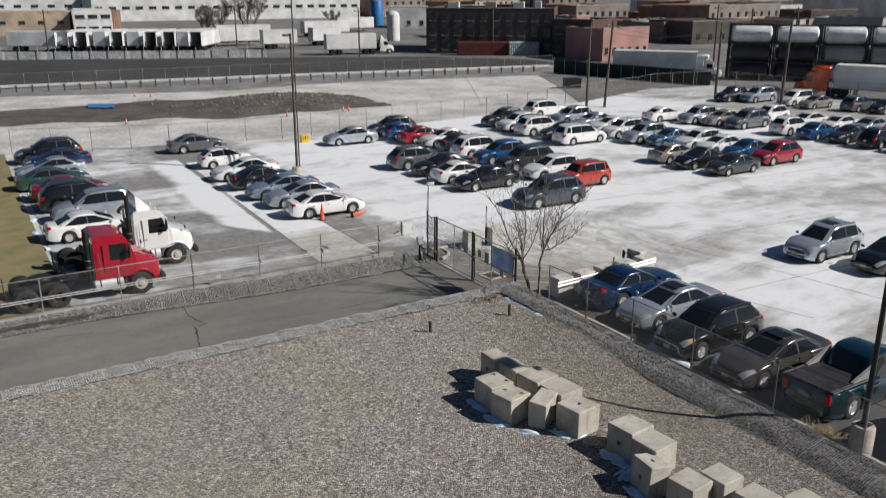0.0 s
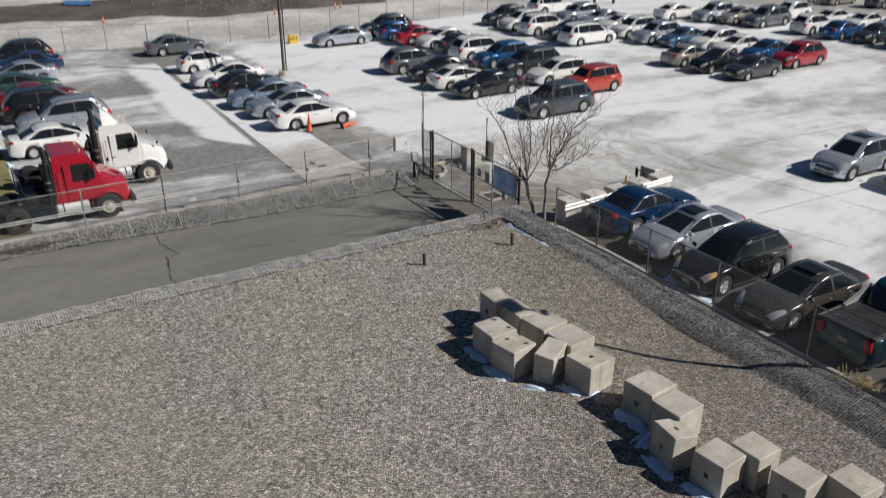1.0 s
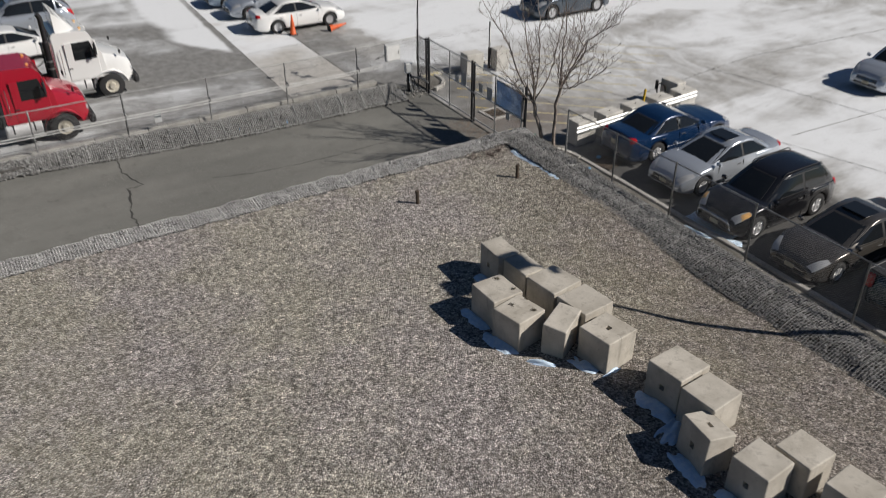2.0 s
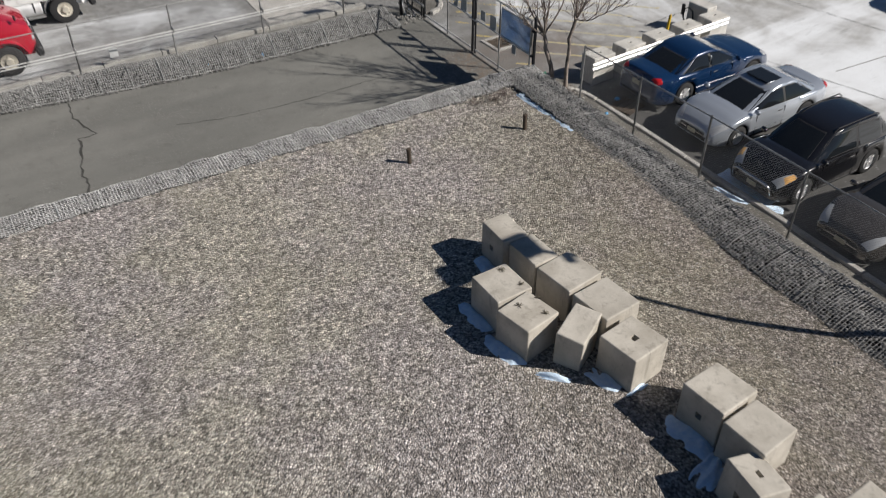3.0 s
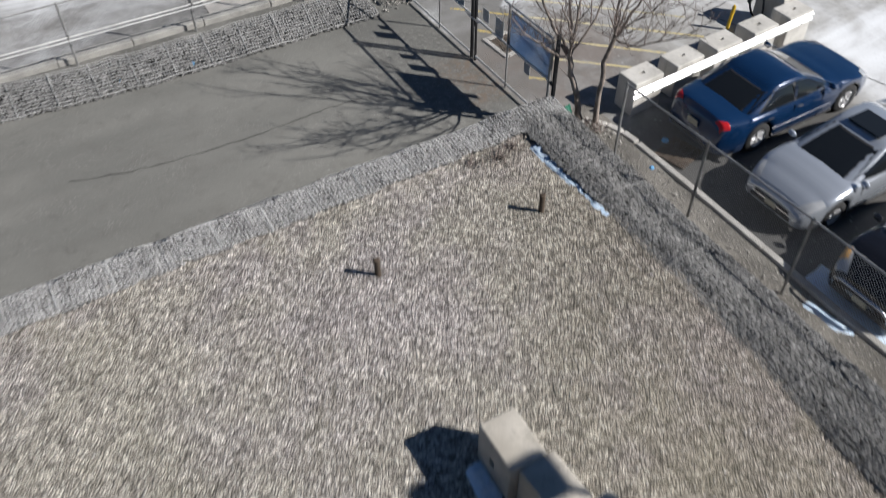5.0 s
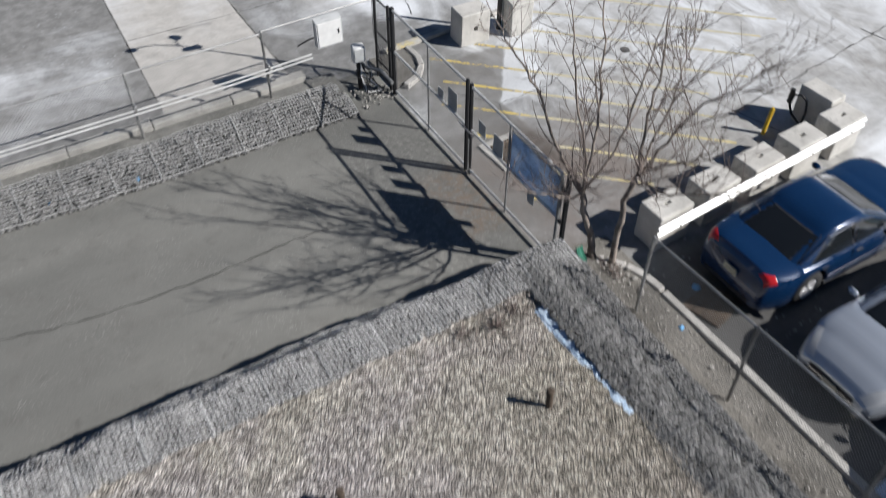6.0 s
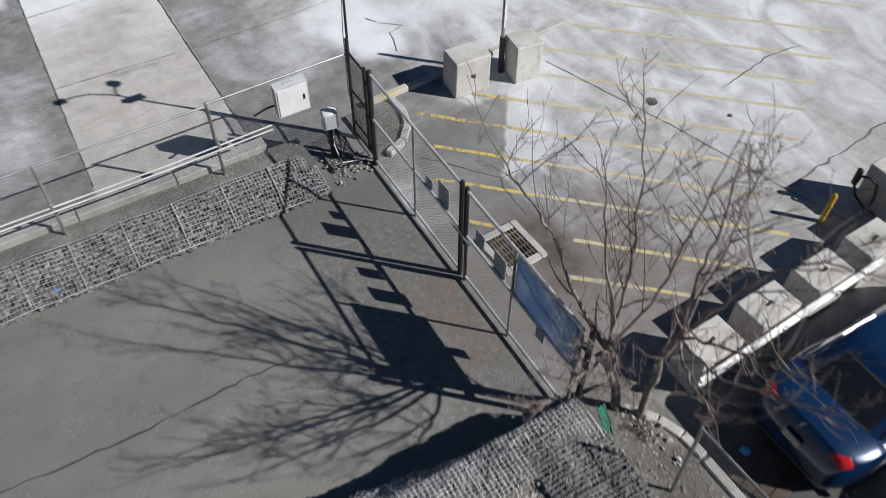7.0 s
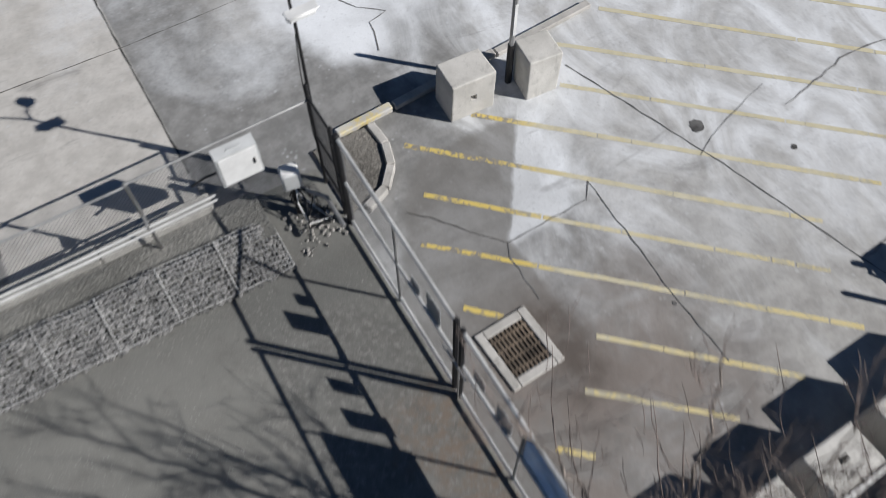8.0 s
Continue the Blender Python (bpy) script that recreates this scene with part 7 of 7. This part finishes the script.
DARK_MESH = plain("dark_screen", (0.018, 0.026, 0.024), 0.9, 0, 0.25)
BLUE_TARP = plain("blue_tarp", (0.07, 0.21, 0.46), 0.6, 0, 0.2)

tagged(part("far_yard", slab([(-160, 175), (17.5, 174), (83, 144), (96, 128), (98, 60), (150, -60), (900, 100), (700, 900), (-300, 900)], -0.029, -0.012), GREY_YARD), "worn grey industrial yards in the distance", "ground", kind="structure")
tagged(part("far_road", slab([(-80, 124), (8.2, 127), (50, 126), (80, 121), (96, 116), (97, 128), (83, 144), (17.5, 174), (-80, 215)], -0.025, -0.004), DARK_ASPHALT), "dark fresh asphalt beyond the guard rail", "road", kind="structure")


def heap(u, v):
    x, y = -25 + u * 74, 82 + v * 25
    near = 93.5 - 0.17 * x + 2.0 * noise.noise((x * 0.15, 2, 0)) - (3.2 if 22 < x < 34 else 0) * math.sin(math.pi * min(1, max(0, (x - 22) / 12)))
    far_edge = 105.2 - 0.012 * max(0, x - 20) ** 1.9 + 1.5 * noise.noise((x * 0.2, 7, 0))
    e = max(0.0, min(1.0, (y - near) / 1.5)) * max(0.0, min(1.0, (far_edge - y) / 1.5)) * max(0.0, min(1.0, (47 - x) / 5))
    h = 0.14 * e + e * 0.75 * max(0, 1 - ((x - 35) / 11) ** 2 - ((y - 94.5) / 9) ** 2)
    return (x, y, -0.06 + h + 0.16 * e * noise.noise((x * 0.5, y * 0.8, 1)) + 0.07 * e * noise.noise((x * 1.9, y * 1.9, 4)))


tagged(part("dirt_heap", grid(140, 60, heap), EARTH, smooth="all"), "low dark heap of rubble and bare soil", "dirt heap", kind="structure")
RUB = random.Random(5)
rub = [(RUB.gauss(36, 6), RUB.gauss(95, 4.5)) for _ in range(1100)]
rub = [(x, y) for x, y in rub if -25 < x < 46 and 84 < y < 106 and heap((x + 25) / 74, (y - 82) / 25)[2] > 0.12]
tagged(part("rubble", stones([(x, y, heap((x + 25) / 74, (y - 82) / 25)[2]) for x, y in rub], [RUB.uniform(0.06, 0.17) for _ in rub], NRNG), ROCK), "broken stone on the dirt heap", "rubble", kind="stuff")
tagged(part("ground_sheet", grid(12, 8, lambda u, v: (15.0 + u * 2.6 + 0.5 * v, 101.2 + v * 3.4 - u * 1.6, 0.20 + 0.09 * noise.noise((u * 4, v * 3, 2)))), BLUE_TARP, smooth="all"), "crumpled blue plastic sheet lying on bare soil", "tarpaulin")
tagged(part("rail_bank", slab([(-60, 126), (8.8, 118), (18.6, 114.6), (27.5, 111.8), (35, 110.2), (44, 111.4), (54, 110.9), (68.7, 107.7), (80.3, 105.3), (88, 104), (92, 114), (50, 125.5), (8.2, 126.9), (-60, 130)], -0.026, -0.002), RAIL_BANK), "grey gravel bank under the guard rail", "verge", kind="structure")
tagged(part("yard_apron", slab([(64.5, 75.2), (81.6, 83.2), (93.5, 82), (97, 62.5), (104, 42), (99.5, 60), (98, 116), (90, 104), (80.5, 104.8), (74, 92)], -0.026, -0.006), GREY_YARD), "worn grey asphalt apron behind the lot fence", "ground", kind="structure")

# guard rail along the far road
gr = thing("highway_guard_rail", pose(0, 0, 0), "long steel guard rail on dark posts beside the far road", "guard rail")
path = [(-40, 127), (7.9, 122.4), (48, 116.5), (86.3, 109.5)]
for (x0, y0), (x1, y1) in zip(path, path[1:]):
    a = math.degrees(math.atan2(y1 - y0, x1 - x0))
    d = math.hypot(x1 - x0, y1 - y0)
    part("beam", box(d / 2, 0, 0.80, d, 0.08, 0.34, 0.03), RAIL_STEEL, gr, at=pose(x0, y0, 0, 0, 0, a))
    for i in range(int(d / 1.9)):
        part("post", box(0, -0.1, 0.44, 0.2, 0.2, 0.88, 0.01), WOOD_POLE, gr, at=pose(x0 + (x1 - x0) * i * 1.9 / d, y0 + (y1 - y0) * i * 1.9 / d, 0, 0, 0, a))
fence("fence_road", "chain-link fence beyond the guard rail", [(-30, 131), (8.2, 126.4), (50, 121.5), (90, 113.5)], 0.0, 2.0, 3.0, pitch=0.4, wire=0.006, post_r=0.028)
slat = tagged(new("slatted_fence"), "grey slatted screen fence in front of trailers", "fence", kind="structure")
for i in range(46):
    f = i / 46
    part("panel", box(0, 0, 0.7, 1.03, 0.05, 1.4, 0.01), PALE_STEEL if i % 7 else FAR_WHITE, slat, at=pose(lerp(12.5, 56.7, f), lerp(176.5, 157.5, f), 0, 0, 0, -23))
    if i % 3 == 0:
        post(slat, lerp(12.5, 56.7, f), lerp(176.3, 157.3, f), 0, 2.2, 0.05)


def building(name, label, ax, ay, bx, by, depth, h, wall, roof, storeys, bays, win=(1.1, 1.4), sill=0.9, parapet=0.4, sills=True):
    """A flat-roofed house from the ends of its front, left to right as one faces it."""
    w = math.hypot(bx - ax, by - ay)
    b = thing(name, pose(ax, ay, 0, 0, 0, math.degrees(math.atan2(by - ay, bx - ax))), label, "building")
    for x, y, sx, sy in ((w / 2, 0.15, w, 0.3), (w / 2, depth - 0.15, w, 0.3), (0.15, depth / 2, 0.3, depth - 0.6), (w - 0.15, depth / 2, 0.3, depth - 0.6)):
        part("wall", box(x, y, (h + parapet) / 2, sx, sy, h + parapet, 0.02), wall, b)
    part("roof", box(w / 2, depth / 2, h - 0.1, w - 0.5, depth - 0.5, 0.2, 0.02), roof, b)
    part("coping", box(w / 2, 0.15, h + parapet + 0.06, w + 0.1, 0.42, 0.12, 0.02), PALE_ROOF, b)
    for s in range(storeys):
        z = sill + s * (h / storeys) + win[1] / 2
        for k in range(bays):
            x = (k + 0.5) * w / bays
            wn = part("window", box(x, -0.02, z, win[0], 0.08, win[1], 0.01), FAR_GLASS, b)
            if sills:
                part("sill", box(x, -0.06, z - win[1] / 2 - 0.05, win[0] + 0.2, 0.14, 0.08, 0.01), PALE_ROOF, wn)
    return b


def unit(b, x, y, z, sx, sy, sz, material):
    return part("rooftop_unit", box(x, y, z + sz / 2, sx, sy, sz, 0.05), material, b)


b = building("brick_mill", "dark soot-stained brick mill with rows of windows", 87.1, 150.5, 106.4, 134.2, 22, 8.4, SOOT_BRICK, ROOFING, 3, 10, (1.2, 1.5), 0.8)
for x, y in ((5, 4), (12, 9), (18, 5), (21, 15)):
    unit(b, x, y, 8.4, 2.2, 2.0, 1.5, FAR_WHITE if x != 12 else FAR_TAN)
part("chimney", tube([(20.5, 8, 8), (20.5, 8, 14)], [0.6, 0.5], 14), BLACK_STEEL, b, smooth=True)
building("brick_annex", "dark brick annex beside the mill", 104.4, 131.9, 107.9, 124.6, 12, 6.6, SOOT_BRICK, ROOFING, 2, 3)
building("pink_building", "pink rendered workshop with small windows", 104.4, 117.5, 116.0, 118.0, 10, 5.4, PINK_WALL, ROOFING, 1, 6, (0.8, 1.2), 1.2)
building("pink_tower", "taller pink rendered end bay", 107.0, 128.2, 110.5, 128.4, 6, 7.2, PINK_WALL, ROOFING, 1, 1)
building("tan_building", "long flat tan brick workshop", 8, 262, 36, 256.3, 18, 5.6, FAR_TAN, PALE_ROOF, 1, 6, (1.6, 0.9), 2.8)
building("office_building", "white office with wide dark windows", 36.4, 252.2, 46, 250.8, 14, 6.2, FAR_WHITE, PALE_ROOF, 2, 3, (2.4, 1.0), 1.2)
brick_drum = thing("brick_tower", pose(47, 254, 0), "round red-brown brick tower", "tower")
part("drum", lathe([(1.9, 0), (1.9, 6.2), (1.75, 6.4), (0.001, 6.5)], 24), FAR_BRICK, brick_drum, smooth=True)
building("white_warehouse", "very long white warehouse with a band of dark windows", 55, 336, 158, 328, 60, 8.6, FAR_WHITE, PALE_ROOF, 1, 22, (2.6, 1.1), 4.2)
building("white_warehouse", "long white warehouse at the edge of the yards", -34, 392, 62, 376, 50, 8.6, FAR_WHITE, PALE_ROOF, 1, 16, (2.6, 1.1), 4.2)
building("white_workshop", "small white gabled workshop", 127.6, 243.5, 138, 237.5, 14, 6.0, FAR_WHITE, PALE_ROOF, 1, 3)
building("tan_brick_block", "tan brick block with flat roof", 155, 186, 175, 187, 20, 7.4, FAR_BRICK, PALE_ROOF, 2, 7)
building("orange_brick_block", "orange brick factory block", 254, 209, 277, 212, 18, 8.2, ORANGE_BRICK, ROOFING, 2, 6)
building("dark_shed", "dark metal clad shed", 152, 141, 170, 139, 16, 4.8, SOOT_BRICK, ROOFING, 1, 5)
building("brick_row", "brown brick row buildings", 178, 160, 214, 166, 18, 7.6, FAR_BRICK, ROOFING, 2, 9)
FAR = random.Random(17)
for k in range(92):
    deg = FAR.uniform(-31, 31) if k < 74 else FAR.uniform(3, 28)
    dist = FAR.uniform(300, 760) if k < 74 else FAR.uniform(205, 300)
    c = FORWARD * dist * math.cos(radians(deg)) + ASIDE * dist * math.sin(radians(deg))
    if deg < -4 and dist < 430:
        continue
    w = FAR.uniform(14, 40) if k < 74 else FAR.uniform(9, 20)
    along = Matrix.Rotation(radians(FAR.uniform(18, 58)), 3, "Z") @ ASIDE
    a = c - along * w / 2
    e = c + along * w / 2
    wall = FAR.choice((FAR_BRICK, FAR_BRICK, FAR_TAN, FAR_GREY, FAR_WHITE, ORANGE_BRICK, SOOT_BRICK))
    word = {"far_brick": "brown brick", "far_tan_wall": "tan", "far_grey_wall": "grey", "far_white_wall": "white", "orange_brick": "orange brick", "soot_brick": "dark brick"}[wall.name]
    building("distant_building", f"distant {word} flat-roofed city building", a.x, a.y, e.x, e.y, FAR.uniform(12, 26), FAR.uniform(6, 11) if k < 74 else FAR.uniform(4, 7), wall, FAR.choice((ROOFING, PALE_ROOF, ROOFING)), FAR.choice((1, 2, 3)), max(3, int(w / 4)), (1.4, 1.4), sills=False)


def trailer(m, label, length, opened, wall=None, parent_name="box_trailer"):
    """A box trailer; its back end is at x = 0 and faces -x."""
    t = thing(parent_name, m, label, "trailer", "parked trailers")
    wall = wall or FAR_WHITE
    for s in (-1, 1):
        part("side", box(length / 2, s * 1.26, 2.55, length, 0.06, 2.8, 0.015), wall, t)
        part("rear_post", box(0.03, s * 1.2, 2.55, 0.08, 0.16, 2.8, 0.01), FAR_GREY, t)
        part("wheel", lathe([(0.2, -0.25), (0.5, -0.25), (0.52, 0.0), (0.5, 0.25), (0.2, 0.25), (0.001, 0.2)], 16, "y"), TYRE, t, at=pose(1.4, s * 0.95, 0.52))
        part("wheel", lathe([(0.2, -0.25), (0.5, -0.25), (0.52, 0.0), (0.5, 0.25), (0.2, 0.25), (0.001, 0.2)], 16, "y"), TYRE, t, at=pose(2.7, s * 0.95, 0.52))
        part("landing_leg", box(length - 2.4, s * 0.8, 0.6, 0.14, 0.14, 1.2, 0.01), FAR_GREY, t)
        if opened:
            part("door", box(-0.55, s * 1.31, 2.55, 1.15, 0.05, 2.7, 0.01), wall, t)
        else:
            part("door", box(-0.02, s * 0.6, 2.55, 0.05, 1.17, 2.7, 0.01), wall, t)
    part("roof", box(length / 2, 0, 3.96, length, 2.58, 0.05, 0.01), wall, t)
    part("floor", box(length / 2, 0, 1.15, length, 2.5, 0.14, 0.01), BLACK_STEEL, t)
    part("front", box(length - 0.04, 0, 2.55, 0.06, 2.46, 2.8, 0.01), TRIM, t)
    part("bumper", box(0.05, 0, 0.62, 0.1, 2.3, 0.12, 0.01), BLACK_STEEL, t)
    return t


for i, (x, y, o) in enumerate(((25.3, 191.5, 1), (28.5, 189.5, 1), (31.5, 187.8, 0), (34.8, 185.9, 1), (37.4, 184.3, 0), (40.7, 182.4, 1), (43.9, 180.5, 1), (46.2, 179.1, 0), (48.6, 177.8, 1))):
    trailer(pose(x, y, 0, 0, 0, 58 + FAR.uniform(-2, 2)), "white box trailer with open dark rear doors" if o else "white box trailer with closed rear doors", 12.5, bool(o))
for x, y, a, n in ((16.0, 199, -31, 12.5), (53, 190.5, 0, 13.5), (62.5, 178, -3, 7.5), (75.3, 182, 4, 7), (68, 157, -12, 10), (60, 203, -4, 13), (86, 213, 2, 13), (103, 230, 4, 12)):
    trailer(pose(x, y, 0, 0, 0, a), "white box trailer standing side-on in the yard", n, False)
tractor(pose(80.4, 154.2, 0, 0, 0, -12), "white road tractor parked in the far yard", (0.78, 0.78, 0.77), True)

t = trailer(pose(89.2, 97.6, 0, 0, 0, -51), "white box trailer behind the dark screen fence", 12.0, False)
tractor(pose(98.4, 86.2, 0, 0, 0, -51), "white sleeper road tractor with its trailer", (0.80, 0.80, 0.79), False, True)
trailer(pose(102.6, 52.9, 0, 0, 0, 115), "white box trailer coupled to an orange tractor", 14.0, False)
tractor(pose(95.2, 69.0, 0, 0, 0, 115), "orange road tractor parked along the fence", (0.62, 0.085, 0.010), False, True)

screen = tagged(new("screen_fence"), "dark green screened fence along the yard edge", "fence", kind="structure")
for i in range(13):
    f = i / 13
    part("screen_panel", box(0, 0, 1.0, 2.05, 0.04, 2.0, 0.01), DARK_MESH, screen, at=pose(lerp(84.8, 92.5, (i + 0.5) / 13), lerp(106.5, 81.7, (i + 0.5) / 13), 0, 0, 0, -73))
    post(screen, lerp(84.8, 92.5, f), lerp(106.5, 81.7, f), 0, 2.3, 0.05)
fence("fence_yard", "chain-link fence at the lot's far edge", [(81.6, 82.1), (92.5, 81.0), (96, 62), (104, 40)], 0.0, 2.1, 3.2, pitch=0.35, wire=0.007, post_r=0.04)


def container(m, label, material, length=6.06):
    c = thing("shipping_container", m, label, "container", "shipping containers")
    part("shell", box(0, 0, 1.3, length, 2.44, 2.5, 0.03), material, c)
    for i in range(int(length / 0.4)):
        for s in (-1, 1):
            part("rib", box(-length / 2 + 0.3 + i * 0.4, s * 1.235, 1.3, 0.16, 0.04, 2.2, 0.01), material, c)
    for sx in (-1, 1):
        for sy in (-1, 1):
            part("corner_post", box(sx * (length / 2 - 0.06), sy * 1.2, 1.3, 0.14, 0.14, 2.6, 0.01), BLACK_STEEL, c)
    return c


container(pose(94.5, 141.2, 0, 0, 0, -30.5), "dark red steel shipping container", RED_STEEL, 10.0)
container(pose(101.0, 136.6, 0, 0, 0, -30.5), "pale grey steel shipping container beside the mill", PALE_STEEL, 6.06)


def tank_container(m, label, material, cylinder):
    c = thing("tank_container", m, label, "tank container", "stacked tank containers")
    for sx in (-1, 1):
        for sy in (-1, 1):
            part("corner_post", box(sx * 2.95, sy * 1.15, 1.3, 0.14, 0.14, 2.6, 0.01), BLACK_STEEL, c)
    for sy in (-1, 1):
        for z in (0.08, 2.52):
            part("frame_rail", box(0, sy * 1.15, z, 5.8, 0.12, 0.14, 0.01), BLACK_STEEL, c)
    if cylinder:
        part("tank", lathe([(0.001, -2.75), (0.7, -2.7), (1.08, -2.45), (1.15, -2.2), (1.15, 2.2), (1.08, 2.45), (0.7, 2.7), (0.001, 2.75)], 22, "x"), material, c, at=pose(0, 0, 1.3), smooth=True)
        part("walkway", box(0, 0, 2.5, 4.6, 0.5, 0.06, 0.01), GALV, c)
    else:
        part("shell", box(0, 0, 1.3, 5.6, 2.2, 2.2, 0.2), material, c, smooth=True)
    return c


STK = random.Random(3)
for row in range(2):
    for k in range(5):
        for lv in range(3):
            if row == 1 and lv == 2 and k % 2:
                continue
            f = (k * 6.2 + 3.0) / 21.5
            x, y = lerp(101.2, 116, f) + row * 2.2, lerp(86.5, 70.8, f) + row * 2.1
            cyl = STK.random() < 0.7
            mat = STK.choice((TANK_STEEL, TANK_STEEL, TANK_STEEL, FAR_WHITE, FAR_GREY))
            # first two columns of the front row: lower two tiers near black
            if k < 2 and row == 0:
                mat, cyl = (BLACK_TANK if lv < 2 else TANK_STEEL), True
            tank_container(pose(x, y, lv * 2.62, 0, 0, -46.6), "stained grey tank container stacked in steel frames" if mat != BLACK_TANK else "near-black tank container in a steel frame stack", mat, cyl)

tank = thing("storage_tank", pose(132.6, 262.4, 0), "tall blue storage tank", "tank")
part("shell", lathe([(2.1, 0), (2.1, 7.6), (1.9, 7.9), (0.001, 8.1)], 26), BLUE_TANK, tank, smooth=True)
tank = thing("silo", pose(100.1, 189.2, 0), "white upright silo with domed top", "silo")
part("shell", lathe([(1.6, 0), (1.6, 6.0), (1.2, 6.7), (0.5, 7.0), (0.001, 7.05)], 26), FAR_WHITE, tank, smooth=True)
part("ladder", box(-0.8, -1.5, 3.2, 0.4, 0.1, 6.2, 0.01), GALV, tank)

tops = []
for x, y, h, lean in ((63.3, 73.3, 9.4, 0), (65.6, 72.9, 9.5, 3.5), (82.3, 71.7, 9.0, 0), (76.3, 57.7, 9.7, 1.5), (103.7, 85, 10, 0), (116.5, 87, 10, 0), (59.1, 184.4, 8.5, 0), (21.8, 188.4, 8.5, 0), (72, 150, 9, 0), (96, 140, 9.5, 0), (118, 104, 10, 0)):
    p = thing("utility_pole", pose(x, y, 0, 0, lean, 0), "weathered wooden utility pole", "utility pole", "utility poles")
    part("shaft", tube([(0, 0, 0), (0, 0, h)], [0.16, 0.11], 10), WOOD_POLE, p, smooth=True)
    if y > 60:
        part("crossarm", box(0, 0, h - 0.6, 2.0, 0.12, 0.14, 0.01), WOOD_POLE, p)
        for s in (-0.8, 0.8):
            part("insulator", lathe([(0.05, 0), (0.06, 0.1), (0.001, 0.14)], 8), TRIM, p, at=pose(s, 0, h - 0.53))
    tops.append(Vector((x, y, h - 0.5)))
for i, j in ((0, 2), (2, 4), (4, 5), (1, 3), (0, 9)):
    a, b = tops[i], tops[j]
    part_path = [a.lerp(b, k / 10) - Vector((0, 0, 1.2 * 4 * (k / 10) * (1 - k / 10))) for k in range(11)]
    tagged(part("overhead_cable", tube(part_path, 0.02, 4), TRIM), "slack black overhead cable between poles", "cable", "overhead cables")

for x, y, h, s in ((69, 242, 9.5, 4), (79, 236, 16.0, 8), (72, 240, 12.0, 12), (112, 252, 7, 15)):
    bare_tree("bare_tree", x, y, 0, h, s, "leafless spreading tree in the distance", ((-0.5, 0.1, 1, 0.26, 0.62), (0.5, -0.3, 1, 0.24, 0.6), (0.05, 0.3, 1, 0.24, 0.62)), 0.95, 4, 0.035)
crate = thing("dumpster", pose(74.5, 89.5, 0, 0, 0, -20), "small dark steel waste container", "dumpster")
part("bin", box(0, 0, 0.65, 2.2, 1.4, 1.2, 0.05), BLACK_STEEL, crate)
part("lid", box(0, 0, 1.28, 2.3, 1.5, 0.08, 0.02), TRIM, crate)
for s in (-1, 1):
    part("skid", box(s * 0.8, 0, 0.03, 0.12, 1.3, 0.08, 0.01), BLACK_STEEL, crate)
